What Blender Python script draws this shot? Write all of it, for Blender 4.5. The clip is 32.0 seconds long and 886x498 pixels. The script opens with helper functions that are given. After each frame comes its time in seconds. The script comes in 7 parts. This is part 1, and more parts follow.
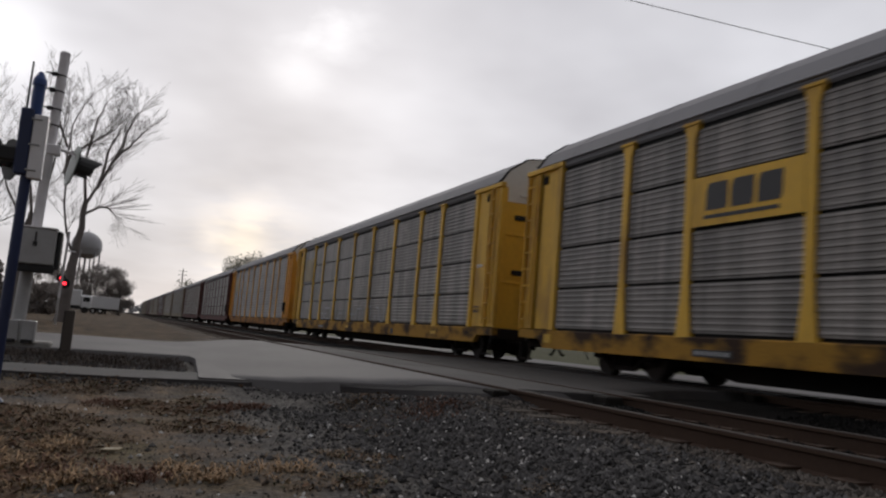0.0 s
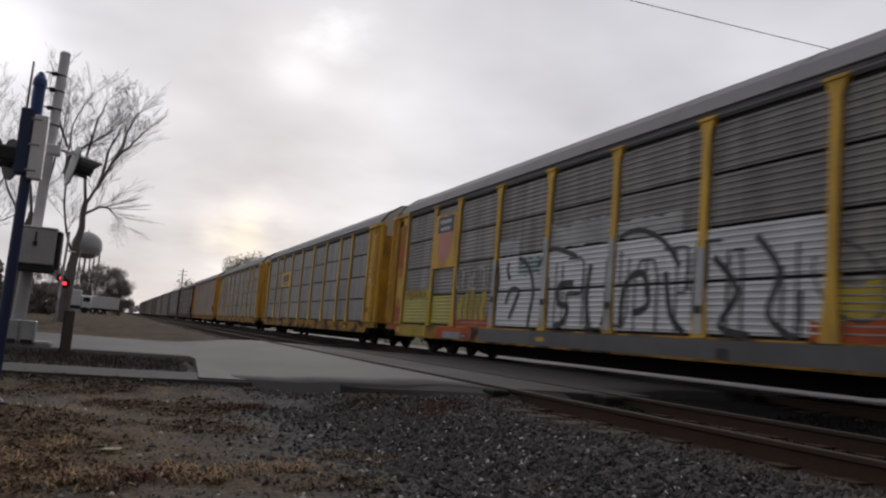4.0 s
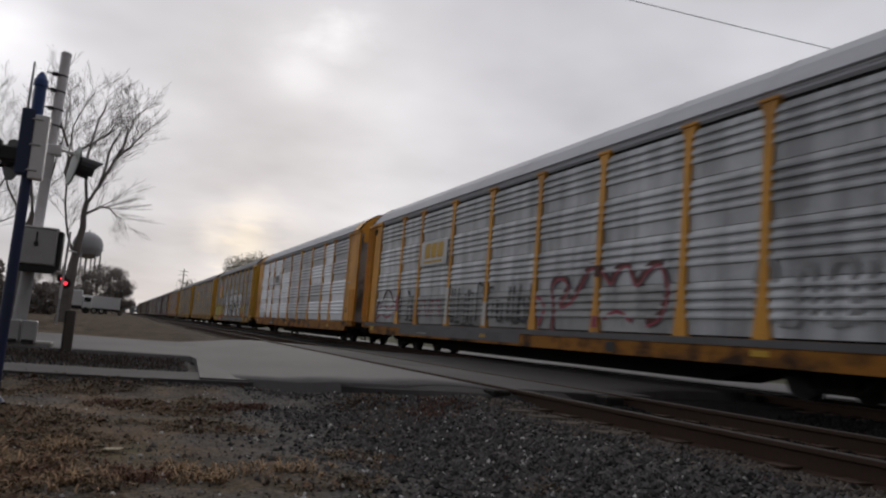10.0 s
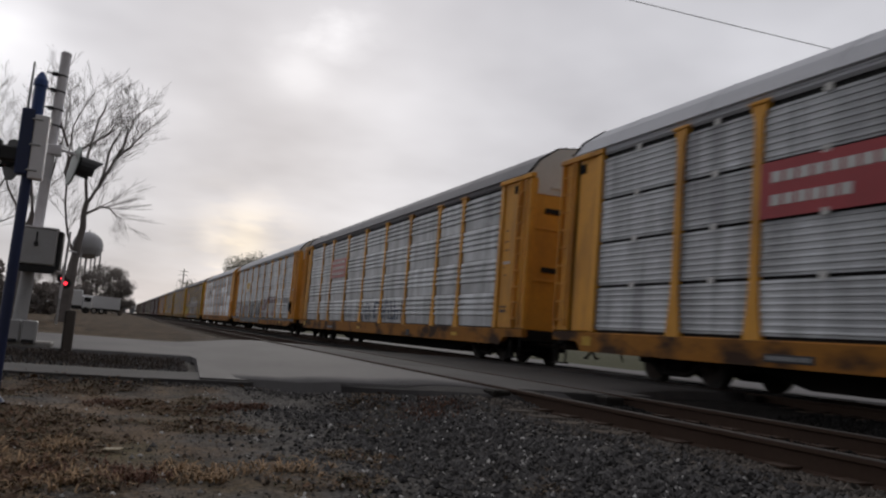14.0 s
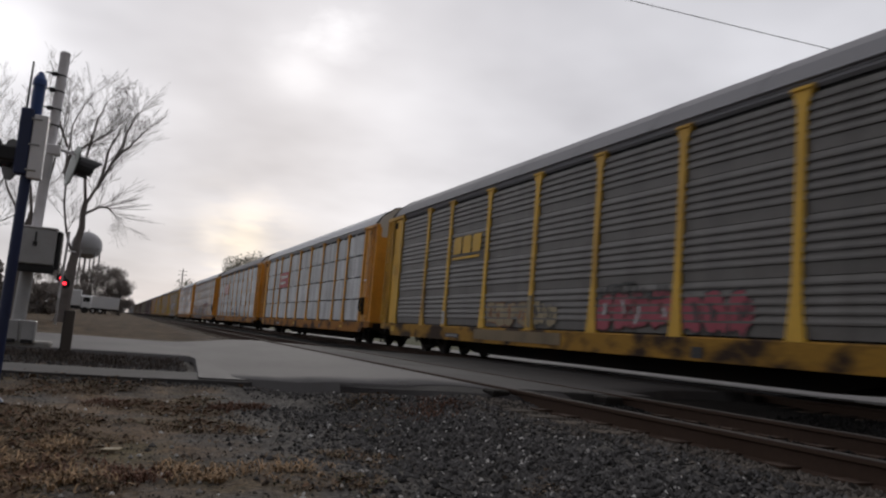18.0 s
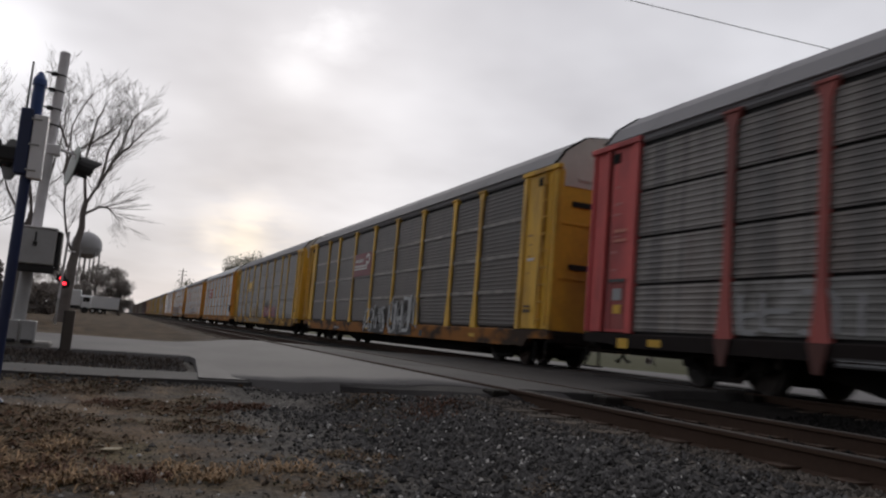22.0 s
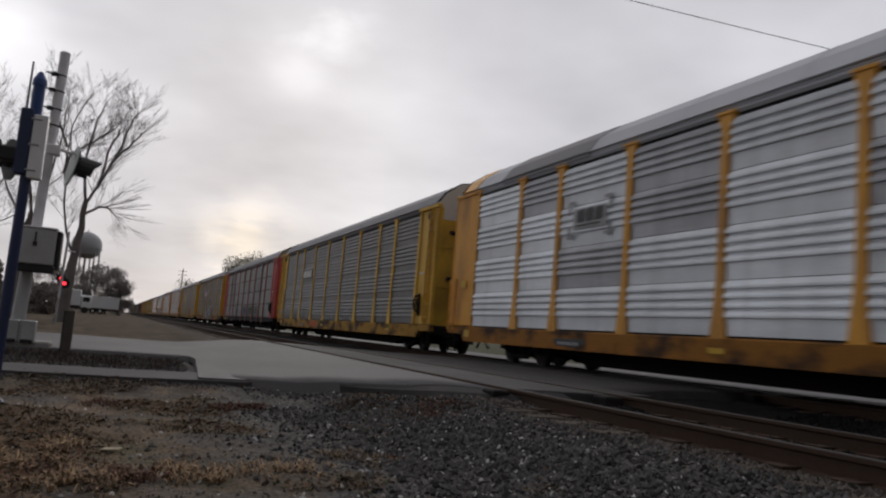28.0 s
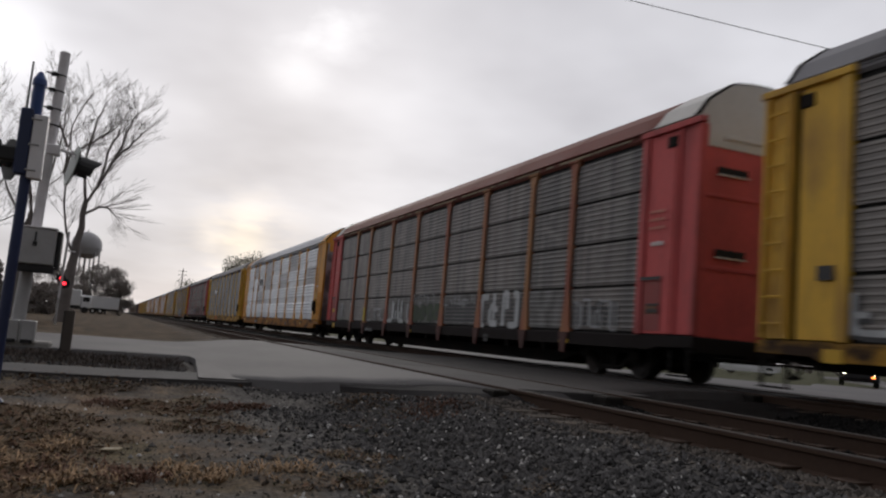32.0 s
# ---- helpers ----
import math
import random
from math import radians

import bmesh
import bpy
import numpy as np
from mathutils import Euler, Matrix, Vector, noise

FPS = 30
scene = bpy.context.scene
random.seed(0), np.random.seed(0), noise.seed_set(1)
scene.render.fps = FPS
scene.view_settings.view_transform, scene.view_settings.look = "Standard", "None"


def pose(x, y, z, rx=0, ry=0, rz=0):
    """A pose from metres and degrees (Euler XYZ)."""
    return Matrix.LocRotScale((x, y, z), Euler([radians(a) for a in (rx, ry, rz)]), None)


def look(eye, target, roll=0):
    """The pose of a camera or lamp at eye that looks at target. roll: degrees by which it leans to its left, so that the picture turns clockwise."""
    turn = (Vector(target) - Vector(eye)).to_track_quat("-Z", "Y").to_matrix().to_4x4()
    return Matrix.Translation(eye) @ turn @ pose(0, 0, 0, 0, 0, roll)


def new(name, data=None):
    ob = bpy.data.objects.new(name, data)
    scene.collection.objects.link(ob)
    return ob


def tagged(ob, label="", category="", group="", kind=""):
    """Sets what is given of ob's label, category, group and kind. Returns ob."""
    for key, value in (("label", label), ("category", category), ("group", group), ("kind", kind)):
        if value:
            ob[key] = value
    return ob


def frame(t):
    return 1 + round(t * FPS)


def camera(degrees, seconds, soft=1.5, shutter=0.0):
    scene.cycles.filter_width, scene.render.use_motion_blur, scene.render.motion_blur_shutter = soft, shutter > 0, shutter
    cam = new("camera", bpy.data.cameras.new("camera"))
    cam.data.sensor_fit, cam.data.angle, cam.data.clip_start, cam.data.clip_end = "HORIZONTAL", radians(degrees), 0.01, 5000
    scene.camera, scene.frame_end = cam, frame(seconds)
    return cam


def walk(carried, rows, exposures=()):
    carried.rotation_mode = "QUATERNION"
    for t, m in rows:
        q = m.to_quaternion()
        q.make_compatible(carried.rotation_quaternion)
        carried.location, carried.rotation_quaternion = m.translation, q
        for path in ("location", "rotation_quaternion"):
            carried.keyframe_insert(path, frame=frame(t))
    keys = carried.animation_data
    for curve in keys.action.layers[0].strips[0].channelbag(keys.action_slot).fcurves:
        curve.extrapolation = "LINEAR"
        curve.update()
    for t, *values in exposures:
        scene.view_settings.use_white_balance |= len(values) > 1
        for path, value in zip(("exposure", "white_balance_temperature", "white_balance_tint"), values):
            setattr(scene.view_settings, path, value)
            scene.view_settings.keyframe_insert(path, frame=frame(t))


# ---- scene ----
cam = camera(58.16, 32.0, soft=2.2, shutter=0.45)
EYE = (0.0, 0.0, 0.493)
YAW, PITCH, ROLL = 21.75, 6.395, 4.79


def aim(dyaw=0.0, dpitch=0.0):
    a, b = radians(YAW + dyaw), radians(PITCH + dpitch)
    way = Vector((math.sin(a) * math.cos(b), math.cos(a) * math.cos(b), math.sin(b)))
    return look(EYE, Vector(EYE) + way * 10, ROLL)


# ---- world, sun ----
SUN_WAY = Vector((0.168, 0.936, 0.309)).normalized()
WARM_GAP = Vector((0.133, 0.985, 0.096)).normalized()
WARM_SIDE = Vector((0.093, 0.991, 0.098)).normalized()
GAP = Vector((0.167, 0.938, 0.304)).normalized()
GAP_ABOVE = Vector((0.179, 0.912, 0.366)).normalized()
LEFT_GAP = Vector((-0.165, 0.940, 0.300)).normalized()
HIGH_CLOUD = Vector((-0.02, 0.87, 0.49)).normalized()
CLEARING = Vector((0.72, 0.56, 0.41)).normalized()
world = bpy.data.worlds.new("overcast")
scene.world = world
world.use_nodes = True


def build_world():
    nt = world.node_tree
    n, l = nt.nodes, nt.links
    n.clear()
    out = n.new("ShaderNodeOutputWorld")
    coord = n.new("ShaderNodeTexCoord")
    sky = n.new("ShaderNodeTexSky")
    sky.sky_type, sky.sun_disc = "NISHITA", False
    sky.sun_elevation = math.asin(SUN_WAY.z)
    sky.sun_rotation = math.atan2(SUN_WAY.x, SUN_WAY.y)
    bg_sky = n.new("ShaderNodeBackground")
    bg_sky.inputs["Strength"].default_value = 0.05
    l.new(sky.outputs[0], bg_sky.inputs["Color"])
    # cloud deck: soft noise stretched along the horizon
    sep = n.new("ShaderNodeSeparateXYZ")
    l.new(coord.outputs["Generated"], sep.inputs[0])
    up = n.new("ShaderNodeMath")
    up.operation = "MAXIMUM"
    up.inputs[1].default_value = 0.0
    l.new(sep.outputs["Z"], up.inputs[0])
    den = n.new("ShaderNodeMath")
    den.inputs[1].default_value = 0.22
    l.new(up.outputs[0], den.inputs[0])
    div = n.new("ShaderNodeVectorMath")
    div.operation = "DIVIDE"
    l.new(coord.outputs["Generated"], div.inputs[0])
    l.new(den.outputs[0], div.inputs[1])
    flat = n.new("ShaderNodeMapping")
    flat.inputs["Scale"].default_value = (1.0, 1.0, 0.35)
    flat.inputs["Location"].default_value = (0.35, 0.2, 0.0)
    l.new(div.outputs[0], flat.inputs[0])
    noise_a = n.new("ShaderNodeTexNoise")
    noise_a.inputs["Scale"].default_value = 1.15
    noise_a.inputs["Detail"].default_value = 4
    noise_a.inputs["Roughness"].default_value = 0.48
    l.new(flat.outputs[0], noise_a.inputs["Vector"])
    ramp = n.new("ShaderNodeValToRGB")
    ramp.color_ramp.elements[0].position, ramp.color_ramp.elements[0].color = 0.36, (0.40, 0.39, 0.415, 1)
    ramp.color_ramp.elements[1].position, ramp.color_ramp.elements[1].color = 0.68, (0.61, 0.60, 0.63, 1)
    l.new(noise_a.outputs["Fac"], ramp.inputs[0])
    # glow of the sun behind the cloud
    norm = n.new("ShaderNodeVectorMath")
    norm.operation = "NORMALIZE"
    l.new(coord.outputs["Generated"], norm.inputs[0])

    def glow(way, power, gain, colour, torn=False):
        dot = n.new("ShaderNodeVectorMath")
        dot.operation = "DOT_PRODUCT"
        dot.inputs[1].default_value = way
        l.new(norm.outputs[0], dot.inputs[0])
        pos = n.new("ShaderNodeMath")
        pos.operation = "MAXIMUM"
        pos.inputs[1].default_value = 0.0
        l.new(dot.outputs["Value"], pos.inputs[0])
        pw = n.new("ShaderNodeMath")
        pw.operation = "POWER"
        pw.inputs[1].default_value = power
        l.new(pos.outputs[0], pw.inputs[0])
        mul = n.new("ShaderNodeMath")
        mul.operation = "MULTIPLY"
        mul.inputs[1].default_value = gain
        l.new(pw.outputs[0], mul.inputs[0])
        # broken by the same clouds
        br = n.new("ShaderNodeMath")
        br.operation = "MULTIPLY"
        l.new(mul.outputs[0], br.inputs[0])
        l.new(noise_a.outputs["Fac"], br.inputs[1])
        strength = br.outputs[0]
        if torn:
            rag = n.new("ShaderNodeTexNoise")
            rag.inputs["Scale"].default_value, rag.inputs["Detail"].default_value = 4.5, 6
            l.new(flat.outputs[0], rag.inputs["Vector"])
            cut = n.new("ShaderNodeMapRange")
            for i, v in zip((1, 2, 3, 4), (0.44, 0.60, 0.0, 1.8)):
                cut.inputs[i].default_value = v
            l.new(rag.outputs["Fac"], cut.inputs[0])
            tear = n.new("ShaderNodeMath")
            tear.operation = "MULTIPLY"
            l.new(strength, tear.inputs[0])
            l.new(cut.outputs[0], tear.inputs[1])
            strength = tear.outputs[0]
        bg = n.new("ShaderNodeBackground")
        bg.inputs["Color"].default_value = (*colour, 1)
        l.new(strength, bg.inputs["Strength"])
        return bg

    bg = n.new("ShaderNodeBackground")
    l.new(ramp.outputs[0], bg.inputs["Color"])
    # the deck is thinner and brighter on the sun's side of the sky
    dot = n.new("ShaderNodeVectorMath")
    dot.operation = "DOT_PRODUCT"
    dot.inputs[1].default_value = SUN_WAY
    l.new(norm.outputs[0], dot.inputs[0])
    fall = n.new("ShaderNodeMapRange")
    fall.interpolation_type = "SMOOTHSTEP"
    for i, v in zip((1, 2, 3, 4), (-0.5, 0.75, 0.40, 1.28)):
        fall.inputs[i].default_value = v
    l.new(dot.outputs["Value"], fall.inputs[0])
    l.new(fall.outputs[0], bg.inputs["Strength"])
    last = bg
    cover = n.new("ShaderNodeMixShader")
    cover.inputs[0].default_value = 0.93
    l.new(bg_sky.outputs[0], cover.inputs[1])
    l.new(bg.outputs[0], cover.inputs[2])
    last = cover
    gaps = (
        glow(SUN_WAY, 60, 0.05, (1, 0.985, 0.97)),
        glow(GAP, 2200, 0.34, (1, 0.99, 0.98)),
        glow(GAP_ABOVE, 420, 0.20, (1, 0.99, 0.98), True),
        glow(LEFT_GAP, 300, 0.80, (1, 0.99, 0.99)),
        glow(HIGH_CLOUD, 22, 0.30, (1, 0.985, 0.99)),
        glow(CLEARING, 14, 0.10, (0.72, 0.88, 1.0)),
        glow(WARM_GAP, 160, 0.10, (1.0, 0.84, 0.70)),
        glow(WARM_GAP, 2600, 0.72, (1.0, 0.76, 0.34)),
        glow(WARM_GAP, 700, 0.26, (1.0, 0.76, 0.40), True),
        glow(WARM_SIDE, 9000, 0.50, (1.0, 0.84, 0.60)),
    )
    for other in gaps:
        add = n.new("ShaderNodeAddShader")
        l.new(last.outputs[0], add.inputs[0])
        l.new(other.outputs[0], add.inputs[1])
        last = add
    l.new(last.outputs[0], out.inputs[0])


build_world()
sun_data = bpy.data.lights.new("sun", "SUN")
sun_data.energy, sun_data.angle, sun_data.color = 0.5, radians(14), (1.0, 0.95, 0.88)
sun = new("sun", sun_data)
sun.matrix_world = look(SUN_WAY * 50, (0, 0, 0))


# ---- materials ----
def material(name, base, rough=0.7, metal=0.0, vary=0.25, scale=3.0, grime=(0.05, 0.045, 0.04), grime_amount=0.3, bump=0.0, bump_scale=60.0, stretch=(1, 1, 1), per_object=0.0, emit=0.0, sheen=0.5, island=0.0, streak=0.0, soot=(0.02, 0.018, 0.016), edge=(0.42, 0.72)):
    """Painted or worn surface: two scales of tint, grime with streaks, fine relief."""
    m = bpy.data.materials.new(name)
    m.use_nodes = True
    nt = m.node_tree
    n, l = nt.nodes, nt.links
    b = n["Principled BSDF"]
    b.inputs["Roughness"].default_value, b.inputs["Metallic"].default_value = rough, metal
    coord = n.new("ShaderNodeTexCoord")
    mp = n.new("ShaderNodeMapping")
    mp.inputs["Scale"].default_value = stretch
    l.new(coord.outputs["Object"], mp.inputs[0])
    info = n.new("ShaderNodeObjectInfo")
    off = n.new("ShaderNodeVectorMath")
    off.operation = "MULTIPLY_ADD"
    off.inputs[1].default_value = (37.0, 91.0, 53.0)
    l.new(info.outputs["Random"], off.inputs[0])
    l.new(mp.outputs[0], off.inputs[2])
    big = n.new("ShaderNodeTexNoise")
    big.inputs["Scale"].default_value, big.inputs["Detail"].default_value = scale * 0.4, 5
    fine = n.new("ShaderNodeTexNoise")
    fine.inputs["Scale"].default_value, fine.inputs["Detail"].default_value = scale * 6, 6
    l.new(off.outputs[0], big.inputs["Vector"])
    l.new(off.outputs[0], fine.inputs["Vector"])
    dark = tuple(c * (1 - vary) for c in base)
    light = tuple(min(1, c * (1 + vary)) for c in base)
    mix1 = n.new("ShaderNodeMix")
    mix1.data_type = "RGBA"
    mix1.inputs[6].default_value, mix1.inputs[7].default_value = (*dark, 1), (*light, 1)
    l.new(fine.outputs["Fac"], mix1.inputs[0])
    rmp = n.new("ShaderNodeValToRGB")
    rmp.color_ramp.elements[0].position, rmp.color_ramp.elements[1].position = edge
    l.new(big.outputs["Fac"], rmp.inputs[0])
    amt = n.new("ShaderNodeMath")
    amt.operation = "MULTIPLY"
    amt.inputs[1].default_value = grime_amount
    l.new(rmp.outputs[0], amt.inputs[0])
    mix2 = n.new("ShaderNodeMix")
    mix2.data_type = "RGBA"
    mix2.inputs[7].default_value = (*grime, 1)
    l.new(amt.outputs[0], mix2.inputs[0])
    l.new(mix1.outputs[2], mix2.inputs[6])
    colour = mix2.outputs[2]
    if streak:
        # dirt that has run down over all rows of a car's side, and paler scoured patches
        spot = n.new("ShaderNodeCombineXYZ")
        for key, slot in (("bay_y", 1), ("row_z", 2)):
            att = n.new("ShaderNodeAttribute")
            att.attribute_type, att.attribute_name = "OBJECT", key
            l.new(att.outputs["Fac"], spot.inputs[slot])
        whole = n.new("ShaderNodeVectorMath")
        l.new(coord.outputs["Object"], whole.inputs[0])
        l.new(spot.outputs[0], whole.inputs[1])
        for scale3, lo, hi, tone, much in (((0.0, 1.7, 0.07), 0.49, 0.58, soot, streak), ((0.0, 0.5, 0.22), 0.49, 0.62, soot, streak * 0.6), ((0.0, 0.9, 2.4), 0.54, 0.68, tuple(min(1.0, c * 1.35 + 0.02) for c in base), streak * 0.6)):
            run = n.new("ShaderNodeMapping")
            run.inputs["Scale"].default_value = scale3
            l.new(whole.outputs[0], run.inputs[0])
            flow = n.new("ShaderNodeTexNoise")
            flow.inputs["Scale"].default_value, flow.inputs["Detail"].default_value, flow.inputs["Roughness"].default_value = 1.0, 5, 0.6
            l.new(run.outputs[0], flow.inputs["Vector"])
            cut = n.new("ShaderNodeMapRange")
            for i, v in zip((1, 2, 3, 4), (lo, hi, 0.0, much)):
                cut.inputs[i].default_value = v
            l.new(flow.outputs["Fac"], cut.inputs[0])
            over = n.new("ShaderNodeMix")
            over.data_type = "RGBA"
            over.inputs[7].default_value = (*tone, 1)
            l.new(cut.outputs[0], over.inputs[0])
            l.new(colour, over.inputs[6])
            colour = over.outputs[2]
    if per_object:
        hsv = n.new("ShaderNodeHueSaturation")
        val = n.new("ShaderNodeMapRange")
        val.inputs[3].default_value, val.inputs[4].default_value = 1 - per_object, 1 + per_object
        l.new(info.outputs["Random"], val.inputs[0])
        l.new(val.outputs[0], hsv.inputs["Value"])
        l.new(colour, hsv.inputs["Color"])
        colour = hsv.outputs[0]
    b.inputs["Specular IOR Level"].default_value = sheen
    if island:
        geo = n.new("ShaderNodeNewGeometry")
        hsv = n.new("ShaderNodeHueSaturation")
        val = n.new("ShaderNodeMapRange")
        val.inputs[3].default_value, val.inputs[4].default_value = 1 - island, 1 + island
        l.new(geo.outputs["Random Per Island"], val.inputs[0])
        l.new(val.outputs[0], hsv.inputs["Value"])
        l.new(colour, hsv.inputs["Color"])
        colour = hsv.outputs[0]
    l.new(colour, b.inputs["Base Color"])
    rr = n.new("ShaderNodeMapRange")
    rr.inputs[3].default_value, rr.inputs[4].default_value = max(0.05, rough - 0.12), min(1, rough + 0.12)
    l.new(fine.outputs["Fac"], rr.inputs[0])
    l.new(rr.outputs[0], b.inputs["Roughness"])
    if bump:
        bt = n.new("ShaderNodeTexNoise")
        bt.inputs["Scale"].default_value, bt.inputs["Detail"].default_value = bump_scale, 5
        l.new(off.outputs[0], bt.inputs["Vector"])
        bp = n.new("ShaderNodeBump")
        bp.inputs["Strength"].default_value, bp.inputs["Distance"].default_value = 0.6, bump
        l.new(bt.outputs["Fac"], bp.inputs["Height"])
        l.new(bp.outputs[0], b.inputs["Normal"])
    if emit:
        b.inputs["Emission Color"].default_value = (*base, 1)
        b.inputs["Emission Strength"].default_value = emit
    return m


RUST = (0.10, 0.045, 0.02)
SOOT = (0.03, 0.028, 0.027)
YELLOW = material("rack_yellow", (0.72, 0.345, 0.040), 0.62, 0, 0.18, 1.5, (0.24, 0.105, 0.03), 0.75, 0.002, 40, (1, 2.0, 0.8), 0.07, edge=(0.46, 0.72))
YELLOW_B = material("rack_lemon_yellow", (0.70, 0.415, 0.042), 0.62, 0, 0.18, 1.5, (0.24, 0.125, 0.03), 0.75, 0.002, 40, (1, 2.0, 0.8), 0.07, edge=(0.46, 0.70))
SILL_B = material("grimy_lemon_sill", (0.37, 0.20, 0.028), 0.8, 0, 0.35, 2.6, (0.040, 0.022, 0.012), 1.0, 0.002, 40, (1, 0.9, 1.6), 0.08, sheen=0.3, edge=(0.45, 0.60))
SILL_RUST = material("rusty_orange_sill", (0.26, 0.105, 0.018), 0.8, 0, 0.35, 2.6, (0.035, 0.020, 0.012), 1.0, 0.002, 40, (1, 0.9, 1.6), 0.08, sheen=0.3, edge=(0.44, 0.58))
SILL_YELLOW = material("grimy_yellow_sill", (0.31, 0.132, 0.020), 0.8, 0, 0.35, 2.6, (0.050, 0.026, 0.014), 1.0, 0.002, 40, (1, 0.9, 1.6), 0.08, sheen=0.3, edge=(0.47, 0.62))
RED = material("rack_red", (0.56, 0.090, 0.088), 0.65, 0, 0.2, 1.5, (0.22, 0.04, 0.04), 0.7, 0.002, 40, (1, 2.0, 0.8), 0.07, edge=(0.45, 0.68))
SILVER = material("bright_galvanised_panel", (0.76, 0.80, 0.84), 0.40, 0.12, 0.12, 1.2, (0.54, 0.565, 0.59), 0.8, 0.0, 40, (1, 0.5, 3.0), 0.15, streak=0.25, soot=(0.42, 0.43, 0.45))
GREY = material("dull_galvanised_panel", (0.49, 0.515, 0.535), 0.42, 0.15, 0.22, 1.3, (0.17, 0.175, 0.18), 0.75, 0.0, 40, (1, 2.6, 0.6), 0.14, sheen=0.7, streak=0.45, soot=(0.15, 0.155, 0.165))
DARK = material("grimy_galvanised_panel", (0.190, 0.171, 0.153), 0.5, 0.05, 0.3, 1.4, (0.075, 0.066, 0.056), 0.8, 0.0, 40, (1, 3.2, 0.4), 0.14, sheen=0.8, streak=0.55, soot=(0.05, 0.045, 0.040))
DARK_RIB = material("dirty_brown_grey_panel", (0.081, 0.075, 0.068), 0.5, 0.05, 0.3, 1.4, (0.07, 0.06, 0.05), 0.8, 0.0, 40, (1, 3.0, 0.45), 0.12, sheen=0.8, streak=0.5, soot=(0.035, 0.031, 0.027))
RUSTY_PANEL = material("rust_streaked_panel", (0.112, 0.099, 0.088), 0.5, 0.05, 0.3, 1.6, (0.055, 0.034, 0.024), 0.95, 0.0, 40, (1, 3.6, 0.22), 0.14, sheen=0.9, streak=0.85, soot=(0.016, 0.012, 0.010))
DARKER = material("sooty_galvanised_panel", (0.046, 0.035, 0.030), 0.5, 0.05, 0.3, 1.2, (0.035, 0.033, 0.031), 0.7, 0.0, 40, (1, 2.4, 1.1), 0.14, streak=0.45, soot=(0.022, 0.018, 0.016))
SILVER_DULL = material("dulled_galvanised_panel", (0.45, 0.46, 0.485), 0.45, 0.12, 0.12, 1.2, (0.27, 0.275, 0.29), 0.8, 0.0, 40, (1, 0.5, 3.0), 0.14, streak=0.3, soot=(0.20, 0.205, 0.22))
ROOF_GREY = material("weathered_roof", (0.24, 0.24, 0.255), 0.85, 0.0, 0.12, 0.8, (0.22, 0.21, 0.21), 0.5, 0, 40, (1, 0.15, 1))
ROOF_LIGHT = material("pale_roof", (0.56, 0.58, 0.62), 0.8, 0.05, 0.1, 0.8, (0.35, 0.34, 0.34), 0.4, 0, 40, (1, 0.15, 1))
ROOF_RED = material("rusty_red_roof", (0.175, 0.052, 0.038), 0.75, 0, 0.2, 0.8, (0.14, 0.06, 0.04), 0.6, 0, 40, (1, 0.2, 1), edge=(0.44, 0.62))
WHITE = material("end_cap_white", (0.62, 0.61, 0.58), 0.6, 0, 0.1, 1.5, (0.35, 0.32, 0.28), 0.5)
GABLE_RUST = material("rusty_tan_gable", (0.40, 0.30, 0.20), 0.75, 0, 0.3, 4.0, (0.10, 0.05, 0.03), 0.95, 0.003, 30)
BLACK = material("underframe_black", (0.010, 0.0095, 0.009), 0.85, 0, 0.3, 2, (0.05, 0.026, 0.014), 0.3, 0.003, 30, sheen=0.2)
STEEL = material("wheel_steel", (0.016, 0.014, 0.013), 0.75, 0.1, 0.2, 2, RUST, 0.4)
TREAD = material("worn_tread", (0.028, 0.025, 0.023), 0.6, 0.3, 0.1, 2, RUST, 0.1)
# near-black that holds the shade of car interiors, joints and door slots
INSIDE_SHADE = material("gap_shade", (0.012, 0.012, 0.012), 0.9, 0, 0.2, 2, SOOT, 0.2)
GALV = material("galvanised_mast", (0.72, 0.70, 0.715), 0.6, 0.1, 0.1, 4, (0.30, 0.29, 0.28), 0.4, 0.001, 80)
GALV_PAINT = material("aluminium_paint", (0.42, 0.42, 0.42), 0.5, 0.2, 0.1, 4, (0.22, 0.21, 0.2), 0.4, 0.001, 80)
POLE_BLUE = material("navy_painted_steel", (0.014, 0.026, 0.085), 0.45, 0, 0.25, 4, (0.02, 0.02, 0.025), 0.4)
BLUE_CAP = material("blue_painted_cap", (0.02, 0.065, 0.24), 0.4, 0, 0.2, 4, (0.02, 0.03, 0.06), 0.4)
SIGNAL_BLACK = material("signal_black", (0.015, 0.015, 0.016), 0.6, 0, 0.2, 4, SOOT, 0.2)
SIGN_WHITE = material("sign_back_white", (0.74, 0.73, 0.74), 0.5, 0.1, 0.06, 3, (0.4, 0.39, 0.36), 0.3)
CONCRETE = material("concrete", (0.34, 0.33, 0.31), 0.9, 0, 0.15, 3, (0.16, 0.15, 0.14), 0.5, 0.004, 50, sheen=0.15)
WOOD_TIE = material("creosoted_tie", (0.075, 0.060, 0.048), 0.9, 0, 0.35, 3, (0.15, 0.122, 0.095), 0.4, 0.006, 30, (1, 6, 6), 0.3, sheen=0.15)
WOOD_DARK = material("black_timber", (0.018, 0.016, 0.014), 0.9, 0, 0.3, 3, (0.03, 0.026, 0.022), 0.4, 0.004, 40, sheen=0.15)
POST_WOOD = material("weathered_post", (0.085, 0.072, 0.062), 0.9, 0, 0.25, 3, (0.05, 0.045, 0.04), 0.4, 0.004, 40, (5, 5, 1))
